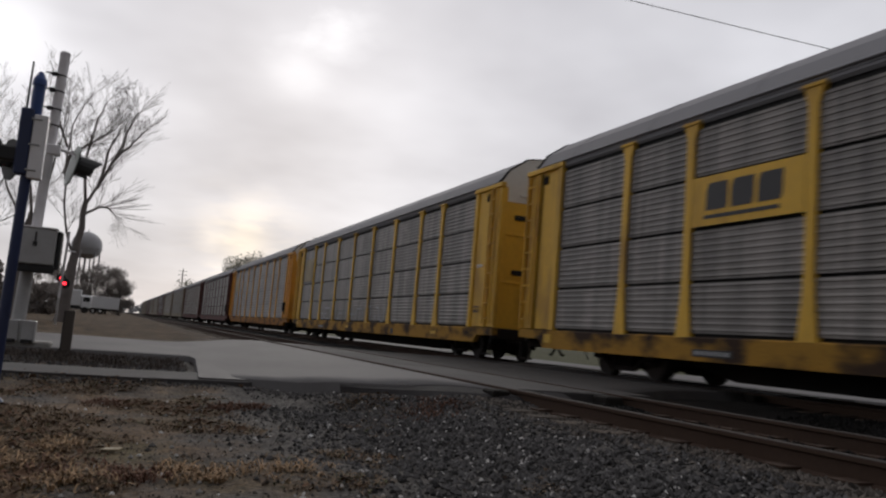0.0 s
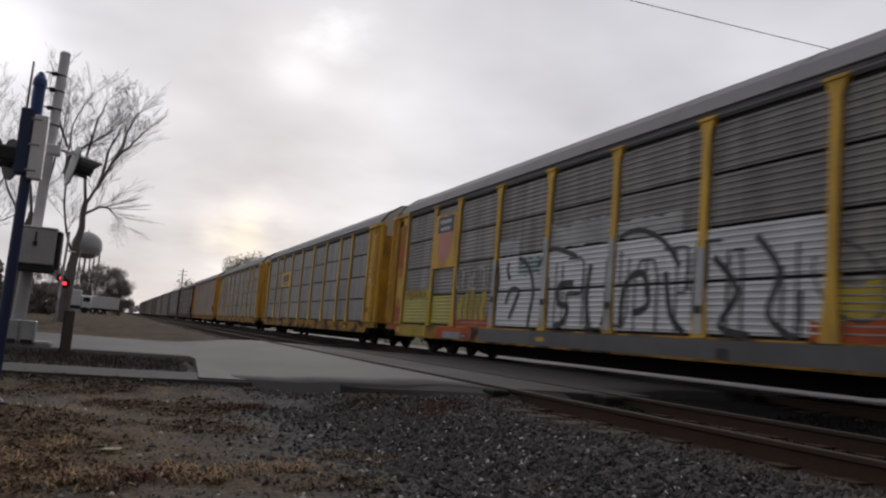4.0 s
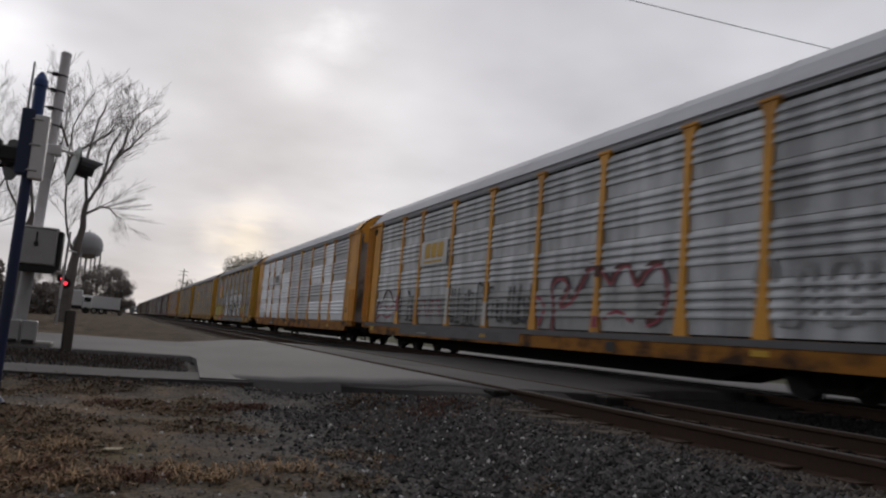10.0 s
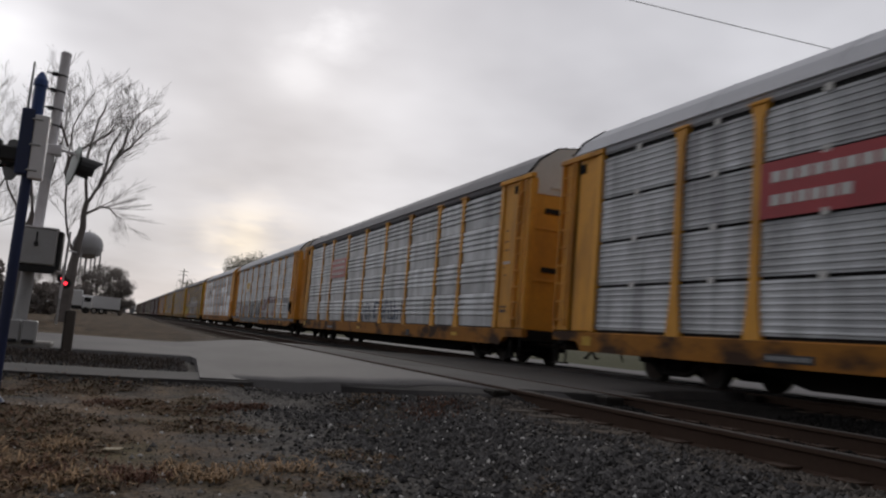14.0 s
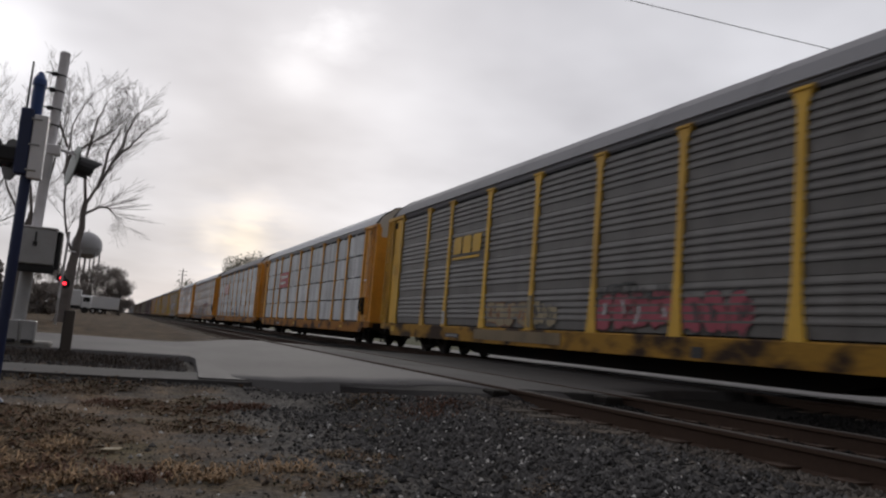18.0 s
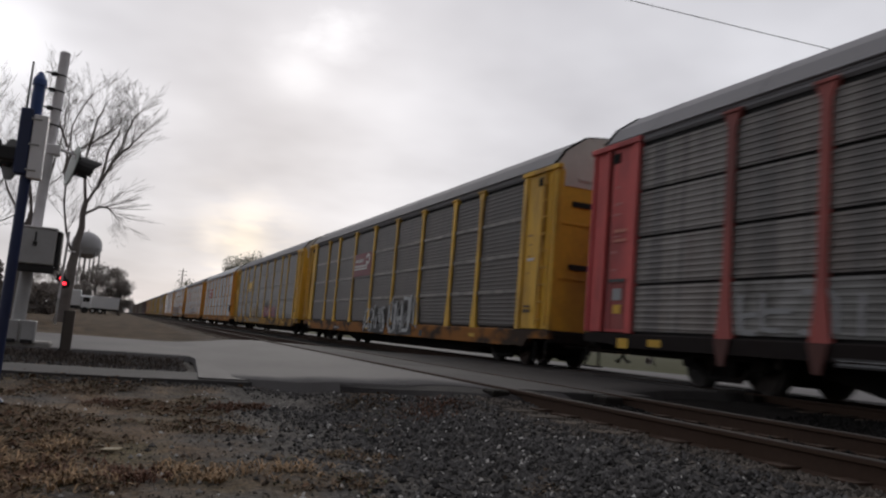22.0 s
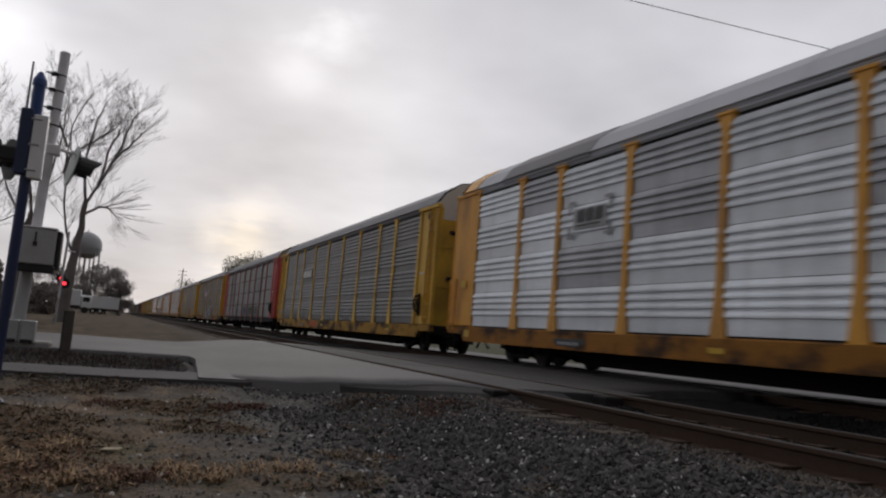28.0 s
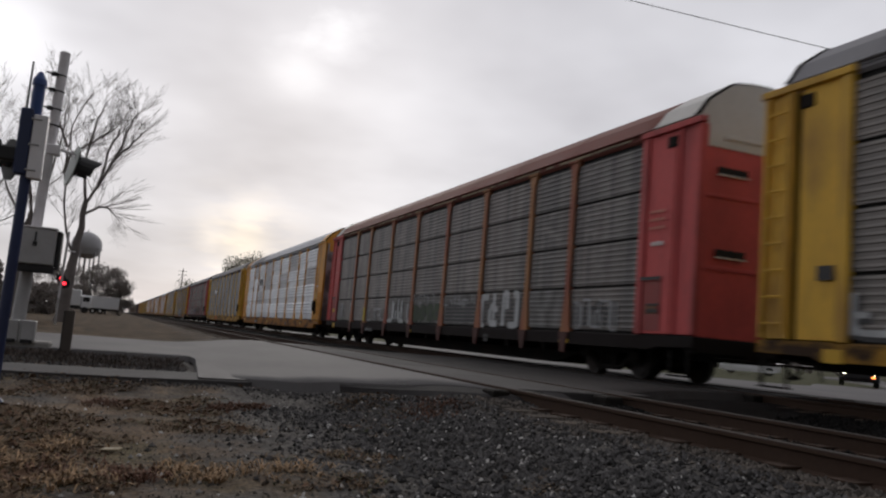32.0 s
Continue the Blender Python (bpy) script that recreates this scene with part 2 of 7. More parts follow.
RAIL_RUST = material("rusty_rail", (0.060, 0.039, 0.029), 0.9, 0.0, 0.25, 4, (0.05, 0.03, 0.02), 0.5, 0.001, 60, sheen=0.15)
RAIL_TOP = material("rail_running_face", (0.034, 0.026, 0.022), 0.9, 0.0, 0.2, 4, (0.05, 0.03, 0.02), 0.5)
BARK = material("bark", (0.185, 0.165, 0.155), 0.9, 0, 0.3, 4, (0.05, 0.045, 0.04), 0.4, 0.01, 20)
LEAF = material("dull_evergreen", (0.22, 0.215, 0.16), 0.8, 0, 0.4, 1, (0.07, 0.055, 0.04), 0.5)
TANK = material("tank_pale_grey", (0.36, 0.355, 0.365), 0.5, 0.1, 0.06, 0.1, (0.28, 0.28, 0.29), 0.4)
VAN_WHITE = material("vehicle_white", (0.72, 0.73, 0.74), 0.35, 0, 0.05, 1, (0.5, 0.48, 0.45), 0.3)
CAR_DARK = material("dark_car_paint", (0.012, 0.013, 0.015), 0.2, 0.1, 0.1, 1, SOOT, 0.2)
GLASS = material("vehicle_glass", (0.02, 0.022, 0.025), 0.08, 0.0, 0.1, 1, SOOT, 0.1)
RUBBER = material("tyre_rubber", (0.015, 0.015, 0.015), 0.85, 0, 0.2, 3, (0.04, 0.036, 0.03), 0.4)
CHROME = material("bright_metal", (0.6, 0.6, 0.6), 0.2, 1.0, 0.05, 3, (0.2, 0.2, 0.2), 0.2)
LAMP_RED = material("lit_red_lens", (1.0, 0.03, 0.05), 0.3, 0, 0.0, 3, (1.0, 0.03, 0.05), 0.0, emit=3.0)
LAMP_WARM = material("lit_headlamp", (1.0, 0.85, 0.6), 0.3, 0, 0.0, 3, (1.0, 0.85, 0.6), 0.0, emit=12.0)
LAMP_AMBER = material("lit_turn_lamp", (1.0, 0.22, 0.05), 0.3, 0, 0.0, 3, (1.0, 0.22, 0.05), 0.0, emit=6.0)
WIRE = material("overhead_cable", (0.02, 0.02, 0.022), 0.6, 0, 0.1, 5, SOOT, 0.2)


# ---- mesh helpers ----
def mesh_of(name, bm, mats, smooth=False):
    me = bpy.data.meshes.new(name)
    bmesh.ops.recalc_face_normals(bm, faces=bm.faces)
    bm.to_mesh(me)
    bm.free()
    for m in mats if isinstance(mats, (list, tuple)) else [mats]:
        me.materials.append(m)
    if smooth:
        edges = bmesh.new()
        edges.from_mesh(me)
        for e in edges.edges:
            if len(e.link_faces) == 2 and e.calc_face_angle() > 0.55:
                e.smooth = False
        edges.to_mesh(me)
        edges.free()
        me.polygons.foreach_set("use_smooth", [True] * len(me.polygons))
    return me


def place(name, me, parent=None, label="", m=None):
    ob = new(name, me)
    if parent is not None:
        ob.parent = parent
    if m is not None:
        ob.matrix_basis = m
    if label:
        tagged(ob, label)
    return ob


def part(name, bm, mats, parent, label="", m=None, smooth=False):
    return place(name, mesh_of(name, bm, mats, smooth), parent, label, m)


def thing(name, label, category, at=(0, 0, 0), rz=0.0, group="", kind=""):
    ob = new(name)
    ob.matrix_basis = pose(*at, 0, 0, rz)
    ob.empty_display_size = 0.2
    return tagged(ob, label, category, group, kind)


def box(bm, lo, hi, bevel=0.0, mat=0):
    """An axis-parallel box, its edges bevelled."""
    c = [(a + b) / 2 for a, b in zip(lo, hi)]
    s = [abs(b - a) for a, b in zip(lo, hi)]
    r = bmesh.ops.create_cube(bm, size=1.0, matrix=Matrix.Translation(c) @ Matrix.Diagonal((*s, 1)))
    faces = {f for v in r["verts"] for f in v.link_faces}
    if bevel:
        edges = {e for v in r["verts"] for e in v.link_edges}
        g = bmesh.ops.bevel(bm, geom=list(edges), offset=bevel, segments=1, affect="EDGES")
        faces = set(g["faces"]) | {f for f in faces if f.is_valid}
    for f in faces:
        f.material_index = mat
    return faces


def rod(bm, a, b, r1, r2=None, seg=8, caps=True, mat=0):
    """A round bar from a to b, tapering from r1 to r2."""
    a, b = Vector(a), Vector(b)
    d = b - a
    m = Matrix.Translation((a + b) / 2) @ d.to_track_quat("Z", "Y").to_matrix().to_4x4()
    r = bmesh.ops.create_cone(bm, cap_ends=caps, segments=seg, radius1=r1, radius2=r1 if r2 is None else r2, depth=d.length, matrix=m)
    for f in {f for v in r["verts"] for f in v.link_faces}:
        f.material_index = mat


def extrude_profile(bm, pts, y0, y1, closed=True, mat=0, ends=True):
    """A profile in x, z pulled along y."""
    va = [bm.verts.new((x, y0, z)) for x, z in pts]
    vb = [bm.verts.new((x, y1, z)) for x, z in pts]
    n = len(pts)
    for i in range(n if closed else n - 1):
        j = (i + 1) % n
        f = bm.faces.new((va[i], va[j], vb[j], vb[i]))
        f.material_index = mat
    if closed and ends:
        for ring in (va, vb):
            f = bm.faces.new(ring)
            f.material_index = mat


def prism(bm, pts, z0, z1, mat=0):
    """An outline in x, y between two heights."""
    va = [bm.verts.new((x, y, z0)) for x, y in pts]
    vb = [bm.verts.new((x, y, z1)) for x, y in pts]
    n = len(pts)
    for i in range(n):
        j = (i + 1) % n
        bm.faces.new((va[i], va[j], vb[j], vb[i])).material_index = mat
    bm.faces.new(va).material_index = mat
    bm.faces.new(vb).material_index = mat
# ---- ground ----
TRACK_FAR, TRACK_NEAR = 11.11, 4.97


def lerp_table(x, table):
    if x <= table[0][0]:
        return table[0][1]
    for (a, va), (b, vb) in zip(table, table[1:]):
        if x <= b:
            f = (x - a) / (b - a)
            f = f * f * (3 - 2 * f)
            return va + (vb - va) * f
    return table[-1][1]


BED = [(-6.0, -0.36), (0.0, -0.46), (2.2, -0.42), (3.2, -0.26), (3.7, -0.168), (6.4, -0.166), (7.4, -0.28), (8.8, -0.28), (9.8, -0.17), (12.5, -0.17), (14.0, -0.36), (17.0, -0.34), (60.0, -0.36)]


def road_height(x):
    return lerp_table(x, [(-4.0, -0.31), (1.2, -0.28), (4.0, -0.03), (13.0, -0.03), (18.0, -0.14), (24.0, -0.18), (80.0, -0.15)])


def near_edge(x):
    return lerp_table(x, [(-80.0, 16.6), (1.46, 16.6), (1.62, 10.9), (2.4, 9.9), (3.3, 8.9), (4.4, 8.2), (9.5, 10.8), (13.0, 11.5), (24.0, 14.0), (80.0, 58.0)])


def far_edge(x):
    return lerp_table(x, [(-80.0, 27.5), (-2.0, 26.0), (4.0, 24.6), (7.0, 22.4), (12.0, 22.0), (20.0, 28.0), (26.0, 25.0), (32.0, 29.0), (80.0, 68.0)])


def road_cover(x, y):
    """1 well inside the road, 0 outside."""
    d = min(y - near_edge(x), far_edge(x) - y)
    return max(0.0, min(1.0, d / 1.3 + 1.0))


def ground_height(x, y):
    bed = lerp_table(x, BED)
    bed += 0.035 * noise.noise((x * 0.5, y * 0.5, 0)) + 0.018 * noise.noise((x * 2.1, y * 2.1, 3)) + (0.012 * noise.noise((x * 5.3, y * 5.3, 8)) if -3 < x < 15 and y < 28 else 0.0)
    if y > 30 and x < 3:
        bed += min(0.25, (y - 30) * 0.01)
    if x < 2.2 and 9.9 < y < 13.0:
        near = max(0.0, min(1.0, 1.0 - max(0.0, abs(y - 11.48) - 0.70) / 0.7)) * max(0.0, min(1.0, (2.2 - x) / 0.5))
        bed = bed * (1 - near) - 0.335 * near
    c = road_cover(x, y)
    return bed * (1 - c) + (road_height(x) - 0.05 - 0.1 * max(0.0, min(1.0, 1.5 * c - 0.8))) * c


def spaced(lo, hi, near_lo, near_hi, step, grow=1.22):
    vals, v = [], near_lo
    while v < near_hi:
        vals.append(v)
        v += step
    d, a, b = step, near_lo, vals[-1]
    while b < hi:
        d *= grow
        b += d
        vals.append(b)
    d = step
    while a > lo:
        d *= grow
        a -= d
        vals.insert(0, a)
    return vals


def ground_material():
    m = bpy.data.materials.new("gravel_and_dead_grass")
    m.use_nodes = True
    nt = m.node_tree
    n, l = nt.nodes, nt.links
    b = n["Principled BSDF"]
    b.inputs["Roughness"].default_value = 0.95
    b.inputs["Specular IOR Level"].default_value = 0.1
    coord = n.new("ShaderNodeTexCoord")

    def tex(scale, detail=6, rough=0.6):
        t = n.new("ShaderNodeTexNoise")
        t.inputs["Scale"].default_value, t.inputs["Detail"].default_value, t.inputs["Roughness"].default_value = scale, detail, rough
        l.new(coord.outputs["Object"], t.inputs["Vector"])
        return t

    def ramp(src, *stops):
        r = n.new("ShaderNodeValToRGB")
        e = r.color_ramp.elements
        while len(e) < len(stops):
            e.new(0.5)
        for el, (p, c) in zip(e, stops):
            el.position, el.color = p, (*c, 1) if len(c) == 3 else c
        l.new(src, r.inputs[0])
        return r

    def mix(fac, a, bcol):
        x = n.new("ShaderNodeMix")
        x.data_type = "RGBA"
        l.new(fac, x.inputs[0])
        l.new(a, x.inputs[6])
        l.new(bcol, x.inputs[7])
        return x.outputs[2]

    fine, mid, big = tex(22), tex(1.1, 8, 0.66), tex(0.6, 4)
    gravel = ramp(fine.outputs["Fac"], (0.34, (0.028, 0.0265, 0.025)), (0.50, (0.094, 0.087, 0.081)), (0.62, (0.126, 0.118, 0.108)), (0.76, (0.23, 0.22, 0.20)))
    straw = ramp(tex(30, 8, 0.7).outputs["Fac"], (0.34, (0.042, 0.029, 0.020)), (0.52, (0.165, 0.115, 0.075)), (0.68, (0.31, 0.22, 0.14)))
    green = ramp(tex(26).outputs["Fac"], (0.3, (0.02, 0.025, 0.01)), (0.7, (0.07, 0.085, 0.03)))
    sep = n.new("ShaderNodeSeparateXYZ")
    l.new(coord.outputs["Object"], sep.inputs[0])
    # grass gives way to ballast towards the rails
    side = n.new("ShaderNodeMapRange")
    side.inputs[1].default_value, side.inputs[2].default_value, side.inputs[3].default_value, side.inputs[4].default_value = 0.2, 2.6, 0.12, -0.35
    l.new(sep.outputs["X"], side.inputs[0])
    add = n.new("ShaderNodeMath")
    l.new(mid.outputs["Fac"], add.inputs[0])
    l.new(side.outputs[0], add.inputs[1])
    grass_fac = ramp(add.outputs[0], (0.44, (0, 0, 0)), (0.66, (0.9, 0.9, 0.9)))
    base = mix(grass_fac.outputs[0], gravel.outputs[0], straw.outputs[0])
    gf = ramp(big.outputs["Fac"], (0.46, (0, 0, 0)), (0.60, (0.60, 0.60, 0.60)))
    gm = n.new("ShaderNodeMath")
    gm.operation = "MULTIPLY"
    l.new(gf.outputs[0], gm.inputs[0])
    l.new(grass_fac.outputs[0], gm.inputs[1])
    base = mix(gm.outputs[0], base, green.outputs[0])
    # open dry field far off
    far = n.new("ShaderNodeMapRange")
    far.inputs[1].default_value, far.inputs[2].default_value = 25.0, 33.0
    l.new(sep.outputs["Y"], far.inputs[0])
    field = ramp(tex(1.2, 8, 0.7).outputs["Fac"], (0.35, (0.032, 0.022, 0.014)), (0.55, (0.085, 0.058, 0.034)), (0.7, (0.15, 0.10, 0.056)))
    lat = n.new("ShaderNodeMapRange")
    lat.inputs[1].default_value, lat.inputs[2].default_value, lat.inputs[3].default_value, lat.inputs[4].default_value = 2.5, 5.5, 1.0, 0.0
    l.new(sep.outputs["X"], lat.inputs[0])
    fm = n.new("ShaderNodeMath")
    fm.operation = "MULTIPLY"
    l.new(far.outputs[0], fm.inputs[0])
    l.new(lat.outputs[0], fm.inputs[1])
    base = mix(fm.outputs[0], base, field.outputs[0])
    # green verge beyond the tracks
    verge = n.new("ShaderNodeMapRange")
    verge.inputs[1].default_value, verge.inputs[2].default_value = 20.0, 22.0
    l.new(sep.outputs["X"], verge.inputs[0])
    lawn = ramp(tex(9).outputs["Fac"], (0.3, (0.034, 0.036, 0.017)), (0.7, (0.085, 0.085, 0.042)))
    base = mix(verge.outputs[0], base, lawn.outputs[0])
    # near-black ballast under and beside the train's track
    dark_in = n.new("ShaderNodeMapRange")
    dark_in.interpolation_type = "SMOOTHSTEP"
    dark_in.inputs[1].default_value, dark_in.inputs[2].default_value = 4.2, 6.2
    l.new(sep.outputs["X"], dark_in.inputs[0])
    dark_out = n.new("ShaderNodeMapRange")
    dark_out.inputs[1].default_value, dark_out.inputs[2].default_value, dark_out.inputs[3].default_value, dark_out.inputs[4].default_value = 13.0, 14.4, 1.0, 0.0
    l.new(sep.outputs["X"], dark_out.inputs[0])
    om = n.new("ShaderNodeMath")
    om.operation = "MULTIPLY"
    l.new(dark_in.outputs[0], om.inputs[0])
    l.new(dark_out.outputs[0], om.inputs[1])
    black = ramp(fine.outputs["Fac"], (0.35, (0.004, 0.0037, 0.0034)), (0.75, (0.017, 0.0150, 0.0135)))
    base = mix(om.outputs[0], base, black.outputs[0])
    # damp and dry patches
    damp = ramp(tex(2.6, 6, 0.6).outputs["Fac"], (0.36, (0.72, 0.72, 0.72)), (0.50, (1.02, 1.02, 1.02)), (0.66, (1.25, 1.24, 1.22)))
    wet = n.new("ShaderNodeMix")
    wet.data_type, wet.blend_type = "RGBA", "MULTIPLY"
    wet.inputs[0].default_value = 1.0
    l.new(base, wet.inputs[6])
    l.new(damp.outputs[0], wet.inputs[7])
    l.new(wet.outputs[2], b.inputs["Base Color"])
    bp = n.new("ShaderNodeBump")
    bp.inputs["Distance"].default_value, bp.inputs["Strength"].default_value = 0.03, 0.8
    l.new(fine.outputs["Fac"], bp.inputs["Height"])
    l.new(bp.outputs[0], b.inputs["Normal"])
    return m


GROUND_MAT = ground_material()


def build_ground():
    xs = spaced(-1500, 1500, -2.4, 14.5, 0.17, 1.2)
    ys = spaced(-400, 3000, 2.2, 28.0, 0.17, 1.2)
    verts = [(x, y, ground_height(x, y)) for y in ys for x in xs]
    w = len(xs)
    faces = [(j * w + i, j * w + i + 1, (j + 1) * w + i + 1, (j + 1) * w + i) for j in range(len(ys) - 1) for i in range(w - 1)]
    me = bpy.data.meshes.new("ground")
    me.from_pydata(verts, [], faces)
    me.materials.append(GROUND_MAT)
    me.polygons.foreach_set("use_smooth", [True] * len(me.polygons))
    return tagged(new("ground", me), "dark gravel and dead brown grass beside the railway", "ground", kind="structure")


build_ground()

ASPHALT = material("worn_grey_road", (0.112, 0.107, 0.107), 0.82, 0, 0.14, 1.6, (0.070, 0.067, 0.067), 0.75, 0.004, 55, (1.0, 0.35, 1.0), sheen=0.3)
PATH_GREY = material("dull_path_asphalt", (0.080, 0.076, 0.075), 0.88, 0, 0.18, 2.0, (0.045, 0.042, 0.041), 0.7, 0.005, 55, (0.5, 1.0, 1.0), sheen=0.2)
ASPHALT_MID = material("darker_track_asphalt", (0.047, 0.044, 0.043), 0.9, 0, 0.22, 2, (0.026, 0.025, 0.024), 0.6, 0.006, 60, (1.0, 0.4, 1.0), sheen=0.15)
PANEL_GREY = material("worn_crossing_panel", (0.082, 0.078, 0.077), 0.88, 0, 0.18, 2, (0.045, 0.043, 0.042), 0.7, 0.005, 55, (1.0, 0.4, 1.0), 0.12, sheen=0.2)
ASPHALT_OLD = material("dark_asphalt", (0.030, 0.028, 0.028), 0.9, 0, 0.25, 3, (0.015, 0.0145, 0.014), 0.5, 0.006, 60, sheen=0.15)


def build_road():
    xs = [i * 0.5 for i in range(-160, 2)] + [1.0 + 0.15 * i for i in range(0, 90)] + [14.6 + i * 0.7 for i in range(0, 92)]
    verts, faces = [], []
    rows = 14
    for x in xs:
        a, b = near_edge(x), far_edge(x)
        a += 0.06 * noise.noise((x * 1.7, 0, 5))
        for k in range(rows + 1):
            y = a + (b - a) * k / rows
            verts.append((x, y, road_height(x) + 0.008 * noise.noise((x * 0.4, y * 0.4, 7))))
        verts.append((x, a - 0.12, road_height(x) - 0.16))
        verts.append((x, b + 0.12, road_height(x) - 0.16))
    w = rows + 3
    for i in range(len(xs) - 1):
        for k in range(rows):
            faces.append((i * w + k, (i + 1) * w + k, (i + 1) * w + k + 1, i * w + k + 1))
        faces.append((i * w + rows + 1, (i + 1) * w + rows + 1, (i + 1) * w, i * w))
        faces.append((i * w + rows, (i + 1) * w + rows, (i + 1) * w + rows + 2, i * w + rows + 2))
    me = bpy.data.meshes.new("road")
    me.from_pydata(verts, [], faces)
    me.materials.append(ASPHALT)
    me.materials.append(ASPHALT_MID)
    for f in me.polygons:
        if 5.9 < f.center.x < 13.4:
            f.material_index = 1
    me.polygons.foreach_set("use_smooth", [abs(f.normal.z) > 0.8 for f in me.polygons])
    tagged(new("road", me), "worn pale grey road crossing the railway on the level", "road", kind="structure")
    # corner of the road where it meets the footpath, at the blunt end of the gravel island
    bm = bmesh.new()
    prism(bm, [(1.08, 10.86), (1.85, 10.86), (1.85, 16.9), (1.56, 16.9)], -0.46, road_height(1.5) + 0.006)
    part("road_corner", bm, ASPHALT, None)
    tagged(bpy.data.objects["road_corner"], "pale grey road corner beside the footpath", "road", kind="structure")
    # dark apron along the near edge, falling to the gravel
    verts, faces = [], []
    ax = [2.65 + 0.15 * i for i in range(0, 13)]
    for x in ax:
        a = near_edge(x) + 0.05
        wob = 0.12 * noise.noise((x * 2.3, 1, 2))
        wide = min(0.9, 0.10 + (x - 2.6) * 1.0)
        verts += [(x, a, road_height(x) - 0.006), (x, a - wide * 0.5 - wob, road_height(x) - 0.045), (x, a - wide - wob, road_height(x) - 0.17)]
    for i in range(len(ax) - 1):
        for k in range(2):
            faces.append((i * 3 + k + 1, (i + 1) * 3 + k + 1, (i + 1) * 3 + k, i * 3 + k))
    me = bpy.data.meshes.new("road_apron")
    me.from_pydata(verts, [], faces)
    me.materials.append(ASPHALT_OLD)
    tagged(new("road_apron", me), "crumbling dark asphalt edge of the road", "road edge", kind="structure")
    # paved frontage strip along the far side of the railway
    bm = bmesh.new()
    extrude_profile(bm, [(15.9, -0.42), (15.9, -0.25), (20.0, -0.20), (24.5, -0.30), (24.5, -0.48)], 29.5, 320.0)
    extrude_profile(bm, [(15.9, -0.42), (15.9, -0.25), (20.0, -0.20), (24.5, -0.30), (24.5, -0.48)], -120.0, 12.6)
    part("frontage_road", bm, ASPHALT, None)
    tagged(bpy.data.objects["frontage_road"], "pale grey paved strip beyond the railway", "road", kind="structure")
    # footpath that joins the road
    bm = bmesh.new()
    extrude_profile(bm, [(-80, -0.47), (-80, -0.36), (0.3, -0.305), (1.75, -0.285), (1.75, -0.47)], 10.75, 12.2)
    part("footpath", bm, PATH_GREY, None)
    tagged(bpy.data.objects["footpath"], "narrow grey asphalt footpath beside the road", "path", kind="structure")


build_road()


# ---- tracks ----
RAIL = [(-0.07, 0), (0.07, 0), (0.07, 0.012), (0.012, 0.03), (0.012, 0.125), (0.036, 0.138), (0.036, 0.165), (0.028, 0.172), (-0.028, 0.172), (-0.036, 0.165), (-0.036, 0.138), (-0.012, 0.125), (-0.012, 0.03), (-0.07, 0.012)]


def build_track(cx, ballast_label, worn):
    track = thing("railway_track", ballast_label, "track", (cx, 0, 0), kind="structure")
    for s in (-1, 1):
        bm = bmesh.new()
        extrude_profile(bm, [(x + s * 0.753, z - 0.172) for x, z in RAIL], -300, 1200)
        for f in bm.faces:
            if f.calc_center_median().z > -0.006:
                f.material_index = 1
        part("rail", bm, [RAIL_RUST, RAIL_TOP], track, "rusty steel rail")
    bm = bmesh.new()
    box(bm, (-1.3, -0.115, -0.34), (1.3, 0.115, -0.150), 0.012)
    tie = mesh_of("tie", bm, WOOD_TIE)
    bm = bmesh.new()
    for s in (-1, 1):
        box(bm, (s * 0.753 - 0.18, -0.09, -0.152), (s * 0.753 + 0.18, 0.09, -0.136))
    plate = mesh_of("tie_plate", bm, RAIL_RUST)
    rnd = random.Random(int(cx * 10))
    y = -6.0
    far_bm = bmesh.new()
    while y < 400:
        if y < (8.3 if cx < 8 else 10.7) or 22.0 < y < 52:
            ob = place("tie", tie, track, "", pose(rnd.uniform(-0.06, 0.06), y, rnd.uniform(-0.012, 0.008), 0, 0, rnd.uniform(-1.5, 1.5)))
            place("tie_plate", plate, track, "", pose(0, y, 0))
        elif y > 22:
            box(far_bm, (-1.3, y - 0.115, -0.34), (1.3, y + 0.115, -0.150))
        y += 0.53
    tagged(part("distant_ties", far_bm, WOOD_TIE, track), kind="stuff")
    return track


build_track(TRACK_NEAR, "rusty railway track on wooden ties in dark ballast", True)
build_track(TRACK_FAR, "railway track under the passing freight train", False)


def build_crossing():
    """Panels between and beside the rails where the road crosses."""
    for cx, y0, y1, strips in ((TRACK_NEAR, 8.3, 22.3, ((-0.66, 0.66, PANEL_GREY), (0.81, 1.40, ASPHALT_MID))), (TRACK_FAR, 10.9, 21.9, ((-0.66, 0.66, ASPHALT_OLD), (-1.45, -0.81, ASPHALT_MID), (0.81, 1.45, ASPHALT_OLD)))):
        group = thing("crossing_deck", "worn crossing panels between and beside the rails", "crossing deck", (cx, 0, 0), kind="structure")
        for x0, x1, mat in strips:
            y = y0 + (0.0 if abs(x0) < 0.7 else 0.12)
            while y < y1 - 0.5:
                bm = bmesh.new()
                box(bm, (x0, y, -0.2), (x1, min(y + 2.4, y1) - 0.02, -0.012), 0.012)
                part("crossing_panel", bm, mat, group)
                y += 2.4
        for x0, x1 in ((-1.05, -0.835), (-0.66, -0.40), (0.42, 0.66), (0.835, 1.10)):
            bm = bmesh.new()
            box(bm, (x0, y0 - 0.32, -0.24), (x1, y0 - 0.02, -0.02), 0.02)
            part("end_timber", bm, WOOD_DARK, group, "dark chamfered timber at the end of the crossing")


build_crossing()

